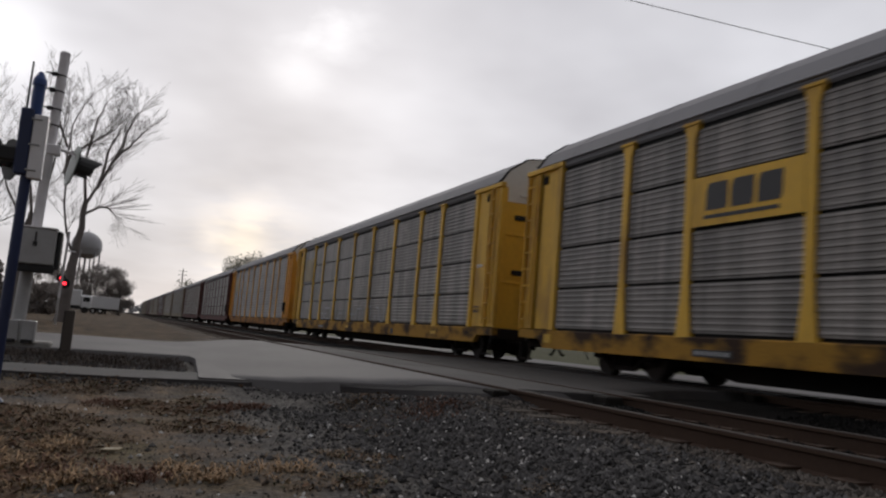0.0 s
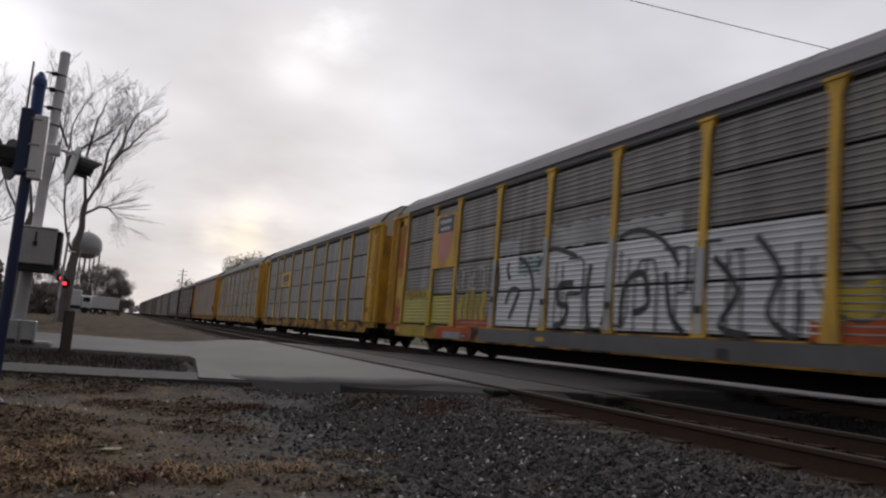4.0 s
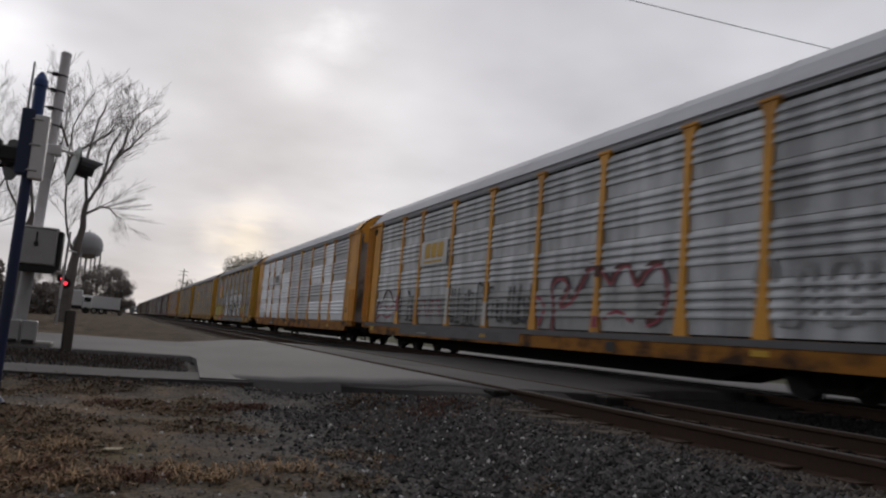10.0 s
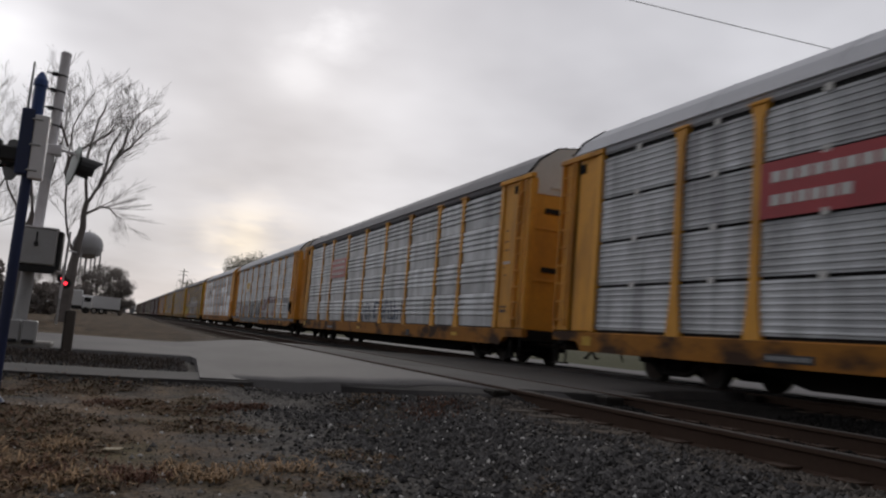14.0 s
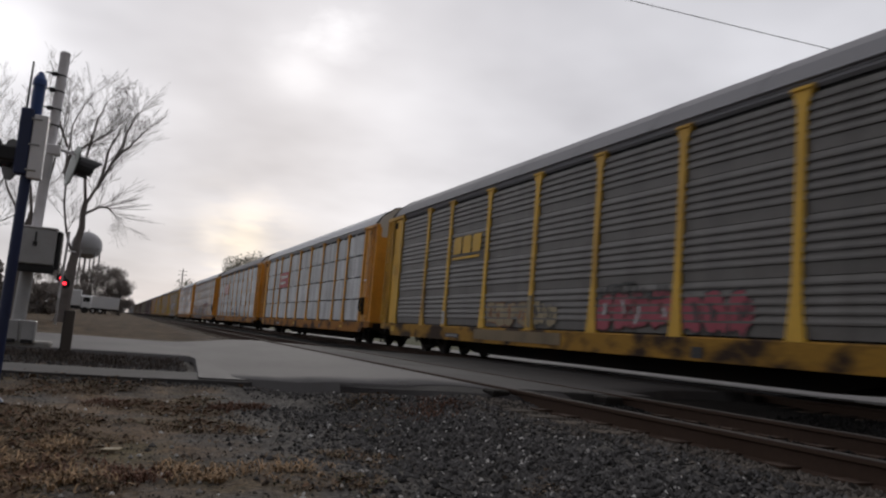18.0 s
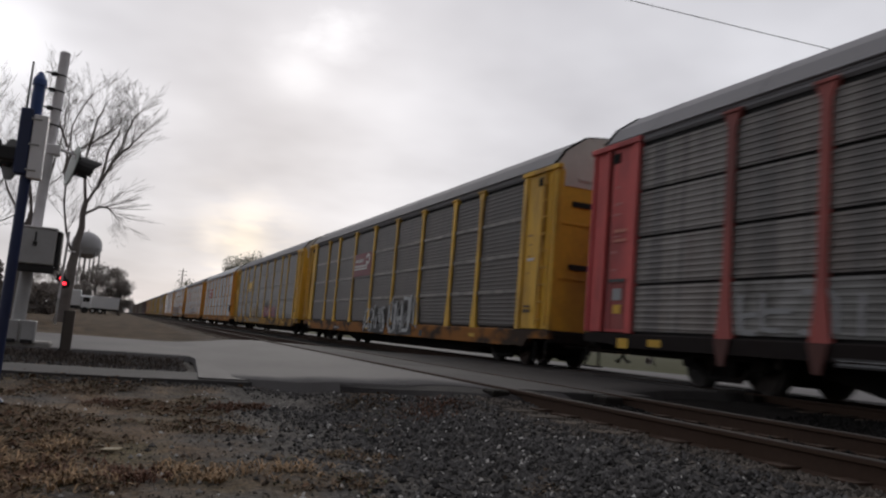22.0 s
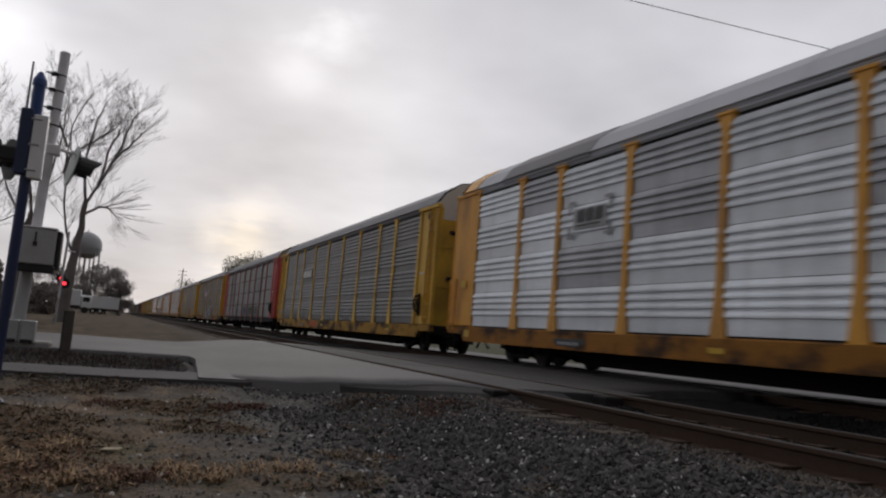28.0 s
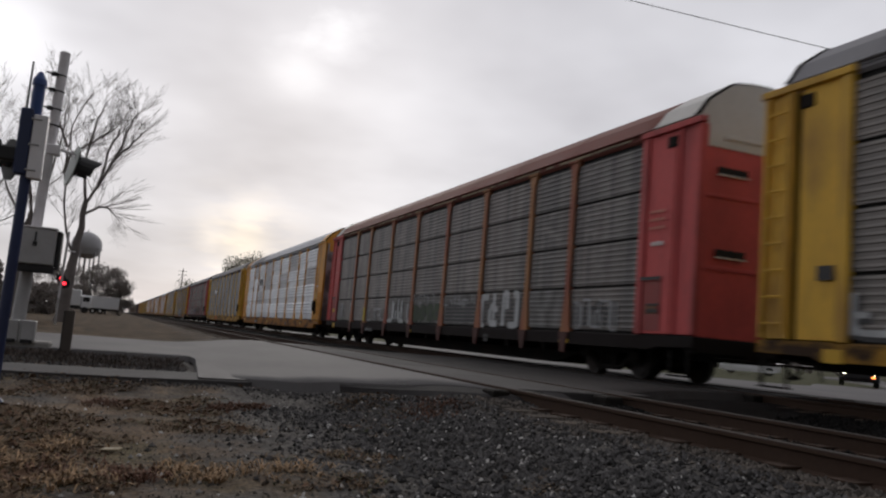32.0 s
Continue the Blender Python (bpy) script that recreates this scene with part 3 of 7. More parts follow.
# ---- autorack cars ----
PITCH_L, BODY_L, HALF = 28.4, 26.85, 1.55
Z_SILL0, Z_SILL1, Z_EAVE = 0.475, 0.90, 4.90
BAYS = [2.65, 2.0, 2.82, 2.82, 2.82, 2.82, 2.82, 2.0, 2.65]
END_F, END_R = 1.70, 1.75
ROOF_PROFILE = [(1.575, 4.87), (1.575, 4.955), (1.64, 4.975), (1.635, 5.00), (1.585, 5.035), (1.37, 5.345), (0.85, 5.715), (0.70, 5.75), (0.35, 5.80), (0.0, 5.815)]


def corrugated(width, height, ridges, depth, gap, flat=0.0):
    """One panel sheet with rolled ridges along its length; its own back."""
    bm = bmesh.new()
    pts = [(0.0, gap)]
    low = gap + (height - 2 * gap) * flat
    step = (height - gap - low) / ridges
    for i in range(ridges):
        z = low + i * step
        if flat:
            pts += [(0.0, z + step * 0.08), (-depth, z + step * 0.16), (-depth, z + step * 0.40), (0.0, z + step * 0.97)]
        else:
            pts += [(0.0, z + step * 0.36), (-depth, z + step * 0.44), (-depth, z + step * 0.58), (0.0, z + step * 0.86)]
    pts += [(0.0, height - gap), (0.03, height - gap), (0.03, gap)]
    extrude_profile(bm, pts, 0.012, width - 0.012)
    return bm


PANEL_CACHE = {}


def panel_mesh(width, height, ridges, depth, gap, mat, flat=0.0):
    key = (width, round(height, 3), ridges, depth, gap, mat.name, flat)
    if key not in PANEL_CACHE:
        PANEL_CACHE[key] = mesh_of("side_panel", corrugated(width, height, ridges, depth, gap, flat), mat)
    return PANEL_CACHE[key]


SHARED = {}


def shared(key, build, mats, smooth=False):
    k = (key, tuple(m.name for m in (mats if isinstance(mats, (list, tuple)) else [mats])))
    if k not in SHARED:
        bm = bmesh.new()
        build(bm)
        SHARED[k] = mesh_of(key, bm, mats, smooth)
    return SHARED[k]


def b_post(bm):
    # channel post, foot spread over the sill, small cap under the roof
    half = [(0.20, Z_EAVE - 0.03), (0.19, Z_EAVE - 0.10), (0.098, Z_EAVE - 0.36), (0.088, Z_SILL1 + 1.05), (0.115, Z_SILL1 + 0.62), (0.195, Z_SILL1 - 0.02)]
    outline = [(-y, z) for y, z in half] + [(y, z) for y, z in reversed(half)]
    for xa, xb in ((-HALF - 0.055, -HALF + 0.05),):
        va = [bm.verts.new((xa, y, z)) for y, z in outline]
        vb = [bm.verts.new((xb, y, z)) for y, z in outline]
        for i in range(12):
            bm.faces.new((va[i], va[(i + 1) % 12], vb[(i + 1) % 12], vb[i]))
        bm.faces.new(va), bm.faces.new(vb)
    bm.faces.ensure_lookup_table()
    box(bm, (-HALF - 0.085, -0.23, Z_EAVE - 0.085), (-HALF + 0.03, 0.23, Z_EAVE - 0.02), 0.01)


def b_post_foot(bm):
    # gusset that hangs from a post over the dark sill
    ring = [(-0.19, Z_SILL1 - 0.03), (0.19, Z_SILL1 - 0.03), (0.10, 0.52), (0.07, 0.42), (-0.07, 0.42), (-0.10, 0.52)]
    va = [bm.verts.new((-HALF - 0.095, y, z)) for y, z in ring]
    vb = [bm.verts.new((-HALF - 0.055, y, z)) for y, z in ring]
    bm.faces.new(va), bm.faces.new(vb)
    for i in range(6):
        bm.faces.new((va[i], va[(i + 1) % 6], vb[(i + 1) % 6], vb[i]))


def end_bits(width):
    """The solid end bay of a side: plate, corner posts, ladder post, eave rail."""
    return (
        ("end_plate", lambda bm: box(bm, (-HALF - 0.02, 0.74, Z_SILL1 + 0.02), (-HALF + 0.05, width - 0.20, Z_EAVE - 0.06), 0.01)),
        ("corner_plate", lambda bm: box(bm, (-HALF - 0.015, 0.10, Z_SILL1 + 0.02), (-HALF + 0.05, 0.56, Z_EAVE - 0.06), 0.01)),
        ("corner_post", lambda bm: box(bm, (-HALF - 0.06, 0.0, Z_SILL1 + 0.02), (-HALF + 0.05, 0.10, Z_EAVE - 0.06), 0.01)),
        ("ladder_post", lambda bm: box(bm, (-HALF - 0.065, 0.56, Z_SILL1 + 0.02), (-HALF + 0.02, 0.64, Z_EAVE - 0.06), 0.01)),
        ("bay_post", lambda bm: box(bm, (-HALF - 0.07, width - 0.20, Z_SILL1), (-HALF + 0.05, width, Z_EAVE - 0.06), 0.01)),
        ("eave_rail", lambda bm: box(bm, (-HALF - 0.10, -0.05, Z_EAVE - 0.06), (-HALF + 0.05, width + 0.05, Z_EAVE + 0.06), 0.012)),
    )


def plain_bits(width):
    """The end bay of the smooth-ended cars: one broad plate, a low ladder, an eave rail."""
    def low_ladder(bm):
        for y in (0.10, 0.52):
            rod(bm, (-HALF - 0.10, y, Z_SILL1 - 0.1), (-HALF - 0.10, y, Z_SILL1 + 1.45), 0.024, seg=6)
        for k in range(4):
            rod(bm, (-HALF - 0.10, 0.10, Z_SILL1 + 0.12 + 0.40 * k), (-HALF - 0.10, 0.52, Z_SILL1 + 0.12 + 0.40 * k), 0.022, seg=5)
    return (
        ("end_plate", lambda bm: box(bm, (-HALF - 0.03, 0.0, Z_SILL1 + 0.02), (-HALF + 0.05, width - 0.08, Z_EAVE - 0.04), 0.02)),
        ("corner_post", lambda bm: box(bm, (-HALF - 0.045, 0.0, Z_SILL1 + 0.02), (-HALF + 0.05, 0.05, Z_EAVE - 0.04), 0.01)),
        ("bay_post", lambda bm: box(bm, (-HALF - 0.055, width - 0.14, Z_SILL1), (-HALF + 0.05, width, Z_EAVE - 0.06), 0.01)),
        ("eave_rail", lambda bm: box(bm, (-HALF - 0.07, -0.02, Z_EAVE - 0.05), (-HALF + 0.05, width + 0.05, Z_EAVE + 0.05), 0.012)),
        ("low_ladder", low_ladder),
    )


def b_ladder(bm):
    for y in (0.14, 0.58):
        rod(bm, (-HALF - 0.12, y, Z_SILL1 + 0.1), (-HALF - 0.12, y, Z_EAVE - 0.1), 0.028, seg=6)
    z = Z_SILL1 + 0.25
    while z < Z_EAVE - 0.15:
        rod(bm, (-HALF - 0.12, 0.14, z), (-HALF - 0.12, 0.58, z), 0.022, seg=5)
        z += 0.42


def sill_shape(bm, low):
    """Channel side sill, stepped up over the couplers at both ends."""
    h = BODY_L / 2
    cut = 1.5
    extrude_profile(bm, [(-HALF - 0.05, low), (-HALF - 0.05, Z_SILL1 - 0.03), (-HALF - 0.02, Z_SILL1), (-HALF + 0.10, Z_SILL1), (-HALF + 0.10, Z_SILL1 - 0.06), (-HALF, Z_SILL1 - 0.06), (-HALF, low + 0.05), (-HALF + 0.10, low + 0.05), (-HALF + 0.10, low)], -h + cut, h - cut)
    box(bm, (-HALF - 0.085, -h + cut + 0.3, low - 0.004), (-HALF - 0.045, h - cut - 0.3, low + 0.016))
    for s in (-1, 1):
        ring = [(s * (h - cut), low), (s * (h - cut + 0.25), low), (s * (h - cut + 0.45), Z_SILL1 - 0.22), (s * h, Z_SILL1 - 0.20), (s * h, Z_SILL1), (s * (h - cut), Z_SILL1)]
        va = [bm.verts.new((-HALF - 0.05, y, z)) for y, z in ring]
        vb = [bm.verts.new((-HALF + 0.10, y, z)) for y, z in ring]
        bm.faces.new(va), bm.faces.new(vb)
        for i in range(6):
            bm.faces.new((va[i], va[(i + 1) % 6], vb[(i + 1) % 6], vb[i]))


def b_sill(bm):
    sill_shape(bm, Z_SILL0)


def b_sill_high(bm):
    sill_shape(bm, 0.62)


def b_end_beam(bm):
    # buffer beam under the end doors, with draft gear pockets
    box(bm, (-HALF + 0.05, -0.35, 0.60), (HALF - 0.05, -0.05, 0.90), 0.02)
    box(bm, (-0.35, -0.5, 0.48), (0.35, 0.05, 0.66), 0.02)


def b_underframe(bm):
    h = BODY_L / 2
    # fish-bellied centre sill
    prof = [(-h + 0.3, 0.48), (-h + 5.2, 0.46), (-h + 6.6, 0.14), (h - 6.6, 0.14), (h - 5.2, 0.46), (h - 0.3, 0.48), (h - 0.3, 0.90), (-h + 0.3, 0.90)]
    for x0, x1 in ((-0.55, 0.55),):
        va = [bm.verts.new((x0, y, z)) for y, z in prof]
        vb = [bm.verts.new((x1, y, z)) for y, z in prof]
        bm.faces.new(va), bm.faces.new(vb)
        for i in range(len(prof)):
            j = (i + 1) % len(prof)
            bm.faces.new((va[i], va[j], vb[j], vb[i]))
    for i in range(9):
        y = -h + 5.5 + i * (BODY_L - 11) / 8
        box(bm, (-HALF + 0.04, y - 0.06, 0.45), (HALF - 0.04, y + 0.06, 0.82))
    box(bm, (-HALF + 0.06, -h + 0.2, 0.80), (HALF - 0.06, h - 0.2, 0.90))


def b_roof(bm):
    h = BODY_L / 2
    prof = ROOF_PROFILE + [(-x, z) for x, z in reversed(ROOF_PROFILE[:-1])]
    inner = [(x * 0.97, z - 0.05) for x, z in reversed(prof)]
    extrude_profile(bm, prof + inner, -h + 0.15, h - 0.50)
    # standing seams
    y = -h + 1.6
    while y < h - 1:
        for (xa, za), (xb, zb) in zip(prof, prof[1:]):
            va = [bm.verts.new(c) for c in ((xa * 1.002, y - 0.03, za + 0.004), (xb * 1.002, y - 0.03, zb + 0.004), (xb * 1.002, y + 0.03, zb + 0.004), (xa * 1.002, y + 0.03, za + 0.004))]
            vb = [bm.verts.new(c) for c in ((xa * 1.004, y - 0.02, za + 0.008), (xb * 1.004, y - 0.02, zb + 0.008), (xb * 1.004, y + 0.02, zb + 0.008), (xa * 1.004, y + 0.02, za + 0.008))]
            bm.faces.new(vb)
            for i in range(4):
                bm.faces.new((va[i], va[(i + 1) % 4], vb[(i + 1) % 4], vb[i]))
        y += 2.9


def b_end_leaf(bm):
    # one leaf of the end door: flat plate with folded panels and dark slots
    box(bm, (-1.50, -0.05, Z_SILL1), (-0.02, 0.03, Z_EAVE - 0.05), 0.01)
    for z in (2.15, 3.5):
        box(bm, (-1.48, 0.02, z), (-0.03, 0.055, z + 0.07), 0.008)
    box(bm, (-1.52, -0.05, Z_SILL1), (-1.40, 0.09, Z_EAVE - 0.05), 0.01)


def b_end_slot(bm):
    # the slot's shade, drawn as a near-black block on the leaf
    box(bm, (-1.12, 0.02, 0), (-0.42, 0.062, 0.14), 0.01)


def b_roof_hoop(bm):
    # dark rounded trim along the roof's end
    prof = ROOF_PROFILE + [(-x, z) for x, z in reversed(ROOF_PROFILE[:-1])]
    outer = [(x * 1.012, z + 0.022) for x, z in prof]
    inner = [(x * 0.985, z - 0.035) for x, z in reversed(prof)]
    extrude_profile(bm, outer + inner, -0.035, 0.035)


def b_gable(bm):
    prof = ROOF_PROFILE + [(-x, z) for x, z in reversed(ROOF_PROFILE[:-1])]
    prof = [(x * 0.985, z - 0.015) for x, z in prof]
    extrude_profile(bm, [(1.5, 4.45), *prof, (-1.5, 4.45)], -0.03, 0.03)
    box(bm, (-1.0, 0.02, 4.62), (1.0, 0.06, 4.70), 0.01)


def b_coupler(bm):
    box(bm, (-0.13, -0.2, 0.58), (0.13, 0.52, 0.84), 0.03)
    box(bm, (-0.20, 0.40, 0.55), (0.20, 0.60, 0.88), 0.05)
    rod(bm, (-0.35, 0.1, 0.62), (-0.35, 0.45, 0.30), 0.03, seg=6)
    rod(bm, (-0.35, 0.45, 0.30), (-0.30, 0.62, 0.32), 0.03, seg=6)
    rod(bm, (-1.3, 0.12, 0.50), (1.2, 0.12, 0.55), 0.02, seg=6)
    rod(bm, (-1.3, 0.12, 0.50), (-1.42, 0.12, 0.26), 0.02, seg=6)


def b_step(bm):
    for y in (0.12, 0.62):
        box(bm, (-HALF - 0.05, y - 0.02, 0.18), (-HALF - 0.02, y + 0.02, 0.62))
    box(bm, (-HALF - 0.10, 0.10, 0.16), (-HALF + 0.05, 0.64, 0.19))


def b_brake_wheel(bm):
    rod(bm, (-HALF - 0.16, 0.34, 1.62), (-HALF - 0.03, 0.34, 1.62), 0.05, seg=8)
    seg, ring = 16, []
    for i in range(seg):
        a, b = 2 * math.pi * i / seg, 2 * math.pi * (i + 1) / seg
        rod(bm, (-HALF - 0.15, 0.34 + 0.27 * math.cos(a), 1.62 + 0.27 * math.sin(a)), (-HALF - 0.15, 0.34 + 0.27 * math.cos(b), 1.62 + 0.27 * math.sin(b)), 0.028, seg=6)
    for i in range(4):
        a = math.pi * i / 4
        rod(bm, (-HALF - 0.15, 0.34 + 0.27 * math.cos(a), 1.62 + 0.27 * math.sin(a)), (-HALF - 0.15, 0.34 - 0.27 * math.cos(a), 1.62 - 0.27 * math.sin(a)), 0.015, seg=5)
    box(bm, (-HALF - 0.09, 0.27, 1.20), (-HALF - 0.02, 0.41, 1.95), 0.02)


WHEEL_R = 0.38


def b_wheelset(bm):
    rod(bm, (-1.0, 0, 0), (1.0, 0, 0), 0.075, seg=10)
    for s in (-1, 1):
        rod(bm, (s * 0.70, 0, 0), (s * 0.82, 0, 0), WHEEL_R, seg=28, mat=1)
        rod(bm, (s * 0.82, 0, 0), (s * 0.85, 0, 0), WHEEL_R - 0.05, seg=28)
        rod(bm, (s * 0.665, 0, 0), (s * 0.70, 0, 0), WHEEL_R + 0.025, seg=28)
        rod(bm, (s * 0.85, 0, 0), (s * 0.88, 0, 0), 0.13, seg=14)
        for i in range(3):
            a = 2 * math.pi * i / 3
            rod(bm, (s * 1.0, 0.06 * math.cos(a), 0.06 * math.sin(a)), (s * 1.02, 0.06 * math.cos(a), 0.06 * math.sin(a)), 0.02, seg=6)


def b_side_frame(bm):
    # cast truss frame with two windows, seen from the side
    x0, x1 = -0.06, 0.07
    for lo, hi in (((x0, -1.10, 0.36), (x1, -0.72, 0.56)), ((x0, 0.72, 0.36), (x1, 1.10, 0.56))):
        box(bm, lo, hi, 0.03)
    box(bm, (x0, -0.95, 0.52), (x1, 0.95, 0.62), 0.03)
    box(bm, (x0, -0.42, 0.14), (x1, 0.42, 0.24), 0.03)
    for s in (-1, 1):
        rod(bm, (0.0, s * 0.40, 0.19), (0.0, s * 0.80, 0.44), 0.06, seg=6)
        box(bm, (x0, s * 0.26 - 0.05, 0.2), (x1, s * 0.26 + 0.05, 0.56), 0.02)
    for y in (-0.12, 0.0, 0.12):
        rod(bm, (0.02, y, 0.22), (0.02, y, 0.50), 0.045, seg=8)


def b_brake_gear(bm):
    # brake beams, shoes and levers between the wheels
    for s in (-1, 1):
        box(bm, (-0.92, s * 0.42 - 0.05, 0.26), (0.92, s * 0.42 + 0.05, 0.40), 0.02)
        for x in (-0.76, 0.76):
            box(bm, (x - 0.06, s * 0.47 - 0.04, 0.16), (x + 0.06, s * 0.47 + 0.05, 0.58), 0.02)
            box(bm, (x - 0.2, s * 0.05 - 0.16, 0.20), (x + 0.2, s * 0.05 + 0.16, 0.52), 0.03)
        rod(bm, (0.25, s * 0.42, 0.33), (0.25, 0.0, 0.60), 0.03, seg=6)
    box(bm, (-0.98, -1.2, 0.60), (0.98, 1.2, 0.70), 0.02)


def make_truck(car, y):
    truck = new("truck")
    truck.parent = car
    truck.matrix_basis = pose(0, y, 0)
    me = shared("side_frame", b_side_frame, BLACK)
    for s in (-1, 1):
        place("side_frame", me, truck, "", pose(s * 1.0, 0, 0))
    me = shared("wheelset", b_wheelset, [STEEL, TREAD], False)
    sets = []
    for s in (-1, 1):
        sets.append(place("wheelset", me, truck, "", pose(0, s * 0.86, WHEEL_R)))
    bm_me = shared("bolster", lambda bm: box(bm, (-1.0, -0.18, 0.34), (1.0, 0.18, 0.55), 0.03), BLACK)
    place("bolster", bm_me, truck)
    gear = shared("brake_gear", b_brake_gear, BLACK)
    place("brake_gear", gear, truck)
    return sets


WHEELSETS = {}


def autorack(name_label, rack=None, panel=None, roof=None, rows=4, gap=0.012, ridges=6, depth=0.03, detail=True, gable=None, posts=None, ladder=True, bays=None, flat=0.0, sill=None, door=None, brake=True, tall=False, plain_end=False):
    rack, panel, roof = rack or YELLOW, panel or GREY, roof or ROOF_GREY
    posts = posts or rack
    car = thing("autorack_car", name_label, "rail car", (TRACK_FAR, 0, 0), group="cars of the freight train")
    h = BODY_L / 2
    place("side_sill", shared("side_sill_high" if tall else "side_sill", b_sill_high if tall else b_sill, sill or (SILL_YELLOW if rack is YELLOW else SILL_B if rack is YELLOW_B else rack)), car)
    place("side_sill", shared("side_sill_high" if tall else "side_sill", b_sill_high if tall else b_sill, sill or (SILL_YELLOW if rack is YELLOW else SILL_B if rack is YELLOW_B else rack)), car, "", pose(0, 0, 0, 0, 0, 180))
    place("underframe", shared("underframe", b_underframe, BLACK), car)
    place("roof", shared("roof", b_roof, roof), car)
    # near-black sheets that stand for the interior's shade seen through the joints
    place("inner_liner", shared("inner_liner", lambda bm: box(bm, (-HALF + 0.06, -h + 0.2, Z_SILL1), (-HALF + 0.09, h - 0.2, Z_EAVE + 0.02)), INSIDE_SHADE), car)
    place("inner_liner", shared("inner_liner", None, INSIDE_SHADE), car, "", pose(0, 0, 0, 0, 0, 180))
    place("inner_deck", shared("inner_deck", lambda bm: box(bm, (-1.44, -h + 0.2, 2.55), (1.44, h - 0.2, 2.62)), INSIDE_SHADE), car)
    # near side
    y = -h + END_R
    ph = (Z_EAVE - 0.15 - Z_SILL1 - 0.03) / rows
    edges = [y]
    for i, w in enumerate(BAYS):
        for r in range(rows):
            mat = panel
            if bays and (i, r) in bays:
                mat = bays[(i, r)]
            sheet = place("side_panel", panel_mesh(w, ph, ridges, depth, gap, mat, flat), car, "", pose(-HALF, y, Z_SILL1 + 0.03 + r * ph))
            sheet["bay_y"], sheet["row_z"] = y + 31.7 * len(CARS), r * ph
        y += w
        edges.append(y)
    for e in edges[1:-1]:
        place("post", shared("post", b_post, posts), car, "", pose(0, e, 0))
    if tall and rack is RED:
        for e in edges[1:-1]:
            place("post_foot", shared("post_foot", b_post_foot, RED_DULL), car, "", pose(0, e, 0))
    mirror = Matrix.Diagonal((1, -1, 1, 1))
    for width, end, spots in ((END_R, "rear", (pose(0, -h, 0), None)), (END_F, "front", (pose(0, h, 0), None))):
        for name, make in (plain_bits(width) if plain_end else end_bits(width)):
            tag = "_plain" if plain_end else ""
            if end == "rear":
                me = shared(name + tag, make, rack)
                place(name, me, car, "", pose(0, -h, 0))
                me = shared(name + tag + "_front", lambda bm: (make(bm), bmesh.ops.transform(bm, matrix=mirror, verts=bm.verts)), rack)
                place(name, me, car, "", pose(0, -h, 0, 0, 0, 180))
            else:
                me = shared(name + tag + "_short", lambda bm: (make(bm), bmesh.ops.transform(bm, matrix=mirror, verts=bm.verts)), rack)
                place(name, me, car, "", pose(0, h, 0))
                me = shared(name + tag + "_short_far", make, rack)
                place(name, me, car, "", pose(0, h, 0, 0, 0, 180))
    place("far_side_panels", panel_mesh(sum(BAYS), Z_EAVE - 0.09 - Z_SILL1, 24, 0.03, 0.01, panel), car, "", pose(HALF, h - END_F, Z_SILL1 + 0.03, 0, 0, 180))
    if detail:
        clip = shared("door_bracket", lambda bm: box(bm, (-HALF - 0.05, -0.13, 4.52), (-HALF + 0.02, 0.13, 4.74), 0.015), BLACK)
        if not plain_end:
            place("door_bracket", clip, car, "", pose(0, h - 0.86, 0))
            place("door_bracket", clip, car, "", pose(0, -h + 0.86, 0))
        for e in edges[1:-1]:
            place("post", shared("post", b_post, posts), car, "", pose(0, -e, 0, 0, 0, 180))
        lad = shared("ladder", b_ladder, rack)
        ladm = shared("ladder_rear", lambda bm: (b_ladder(bm), bmesh.ops.transform(bm, matrix=mirror, verts=bm.verts)), rack)
        if ladder:
            place("ladder", lad, car, "", pose(0, -h, 0))
            place("ladder", ladm, car, "", pose(0, h, 0, 0, 0, 0))
        if brake:
            place("brake_wheel", shared("brake_wheel", b_brake_wheel, BLACK), car, "round black hand brake wheel", pose(0, -h + 0.85, 0))
        place("step", shared("step", b_step, BLACK), car, "", pose(0, -h, 0))
        place("step", shared("step_rear", lambda bm: (b_step(bm), bmesh.ops.transform(bm, matrix=mirror, verts=bm.verts)), BLACK), car, "", pose(0, h, 0))
    for s in (-1, 1):
        turn = 0 if s > 0 else 180
        for leaf in (0, 1):
            me = shared("end_door", b_end_leaf, door or rack) if leaf == 0 else shared("end_door_right", lambda bm: (b_end_leaf(bm), bmesh.ops.transform(bm, matrix=Matrix.Diagonal((-1, 1, 1, 1)), verts=bm.verts)), door or rack)
            place("end_door", me, car, "", pose(0, s * (h - 0.12), 0, 0, 0, turn))
            if detail:
                me = shared("slot", b_end_slot, INSIDE_SHADE)
                for z in (2.40, 3.95):
                    place("slot", me, car, "", pose(0 if leaf == 0 else s * 1.54, s * (h - 0.12), z, 0, 0, turn))
            if detail and rack is RED:
                lip = shared("slot_lip", lambda bm: box(bm, (-1.14, 0.055, -0.03), (-0.40, 0.075, 0.0), 0.004), WHITE)
                for z in (2.40, 3.95):
                    place("slot_lip", lip, car, "", pose(0 if leaf == 0 else s * 1.54, s * (h - 0.12), z, 0, 0, turn))
        place("gable_plate", shared("gable_plate", b_gable, gable or WHITE), car, "", pose(0, h - 0.45 if s > 0 else -h + 0.10, 0, 0, 0, turn))
        place("roof_hoop", shared("roof_hoop", b_roof_hoop, BLACK), car, "", pose(0, h - 0.48 if s > 0 else -h + 0.13, 0))
        place("end_beam", shared("end_beam", b_end_beam, BLACK), car, "", pose(0, s * h, 0, 0, 0, turn))
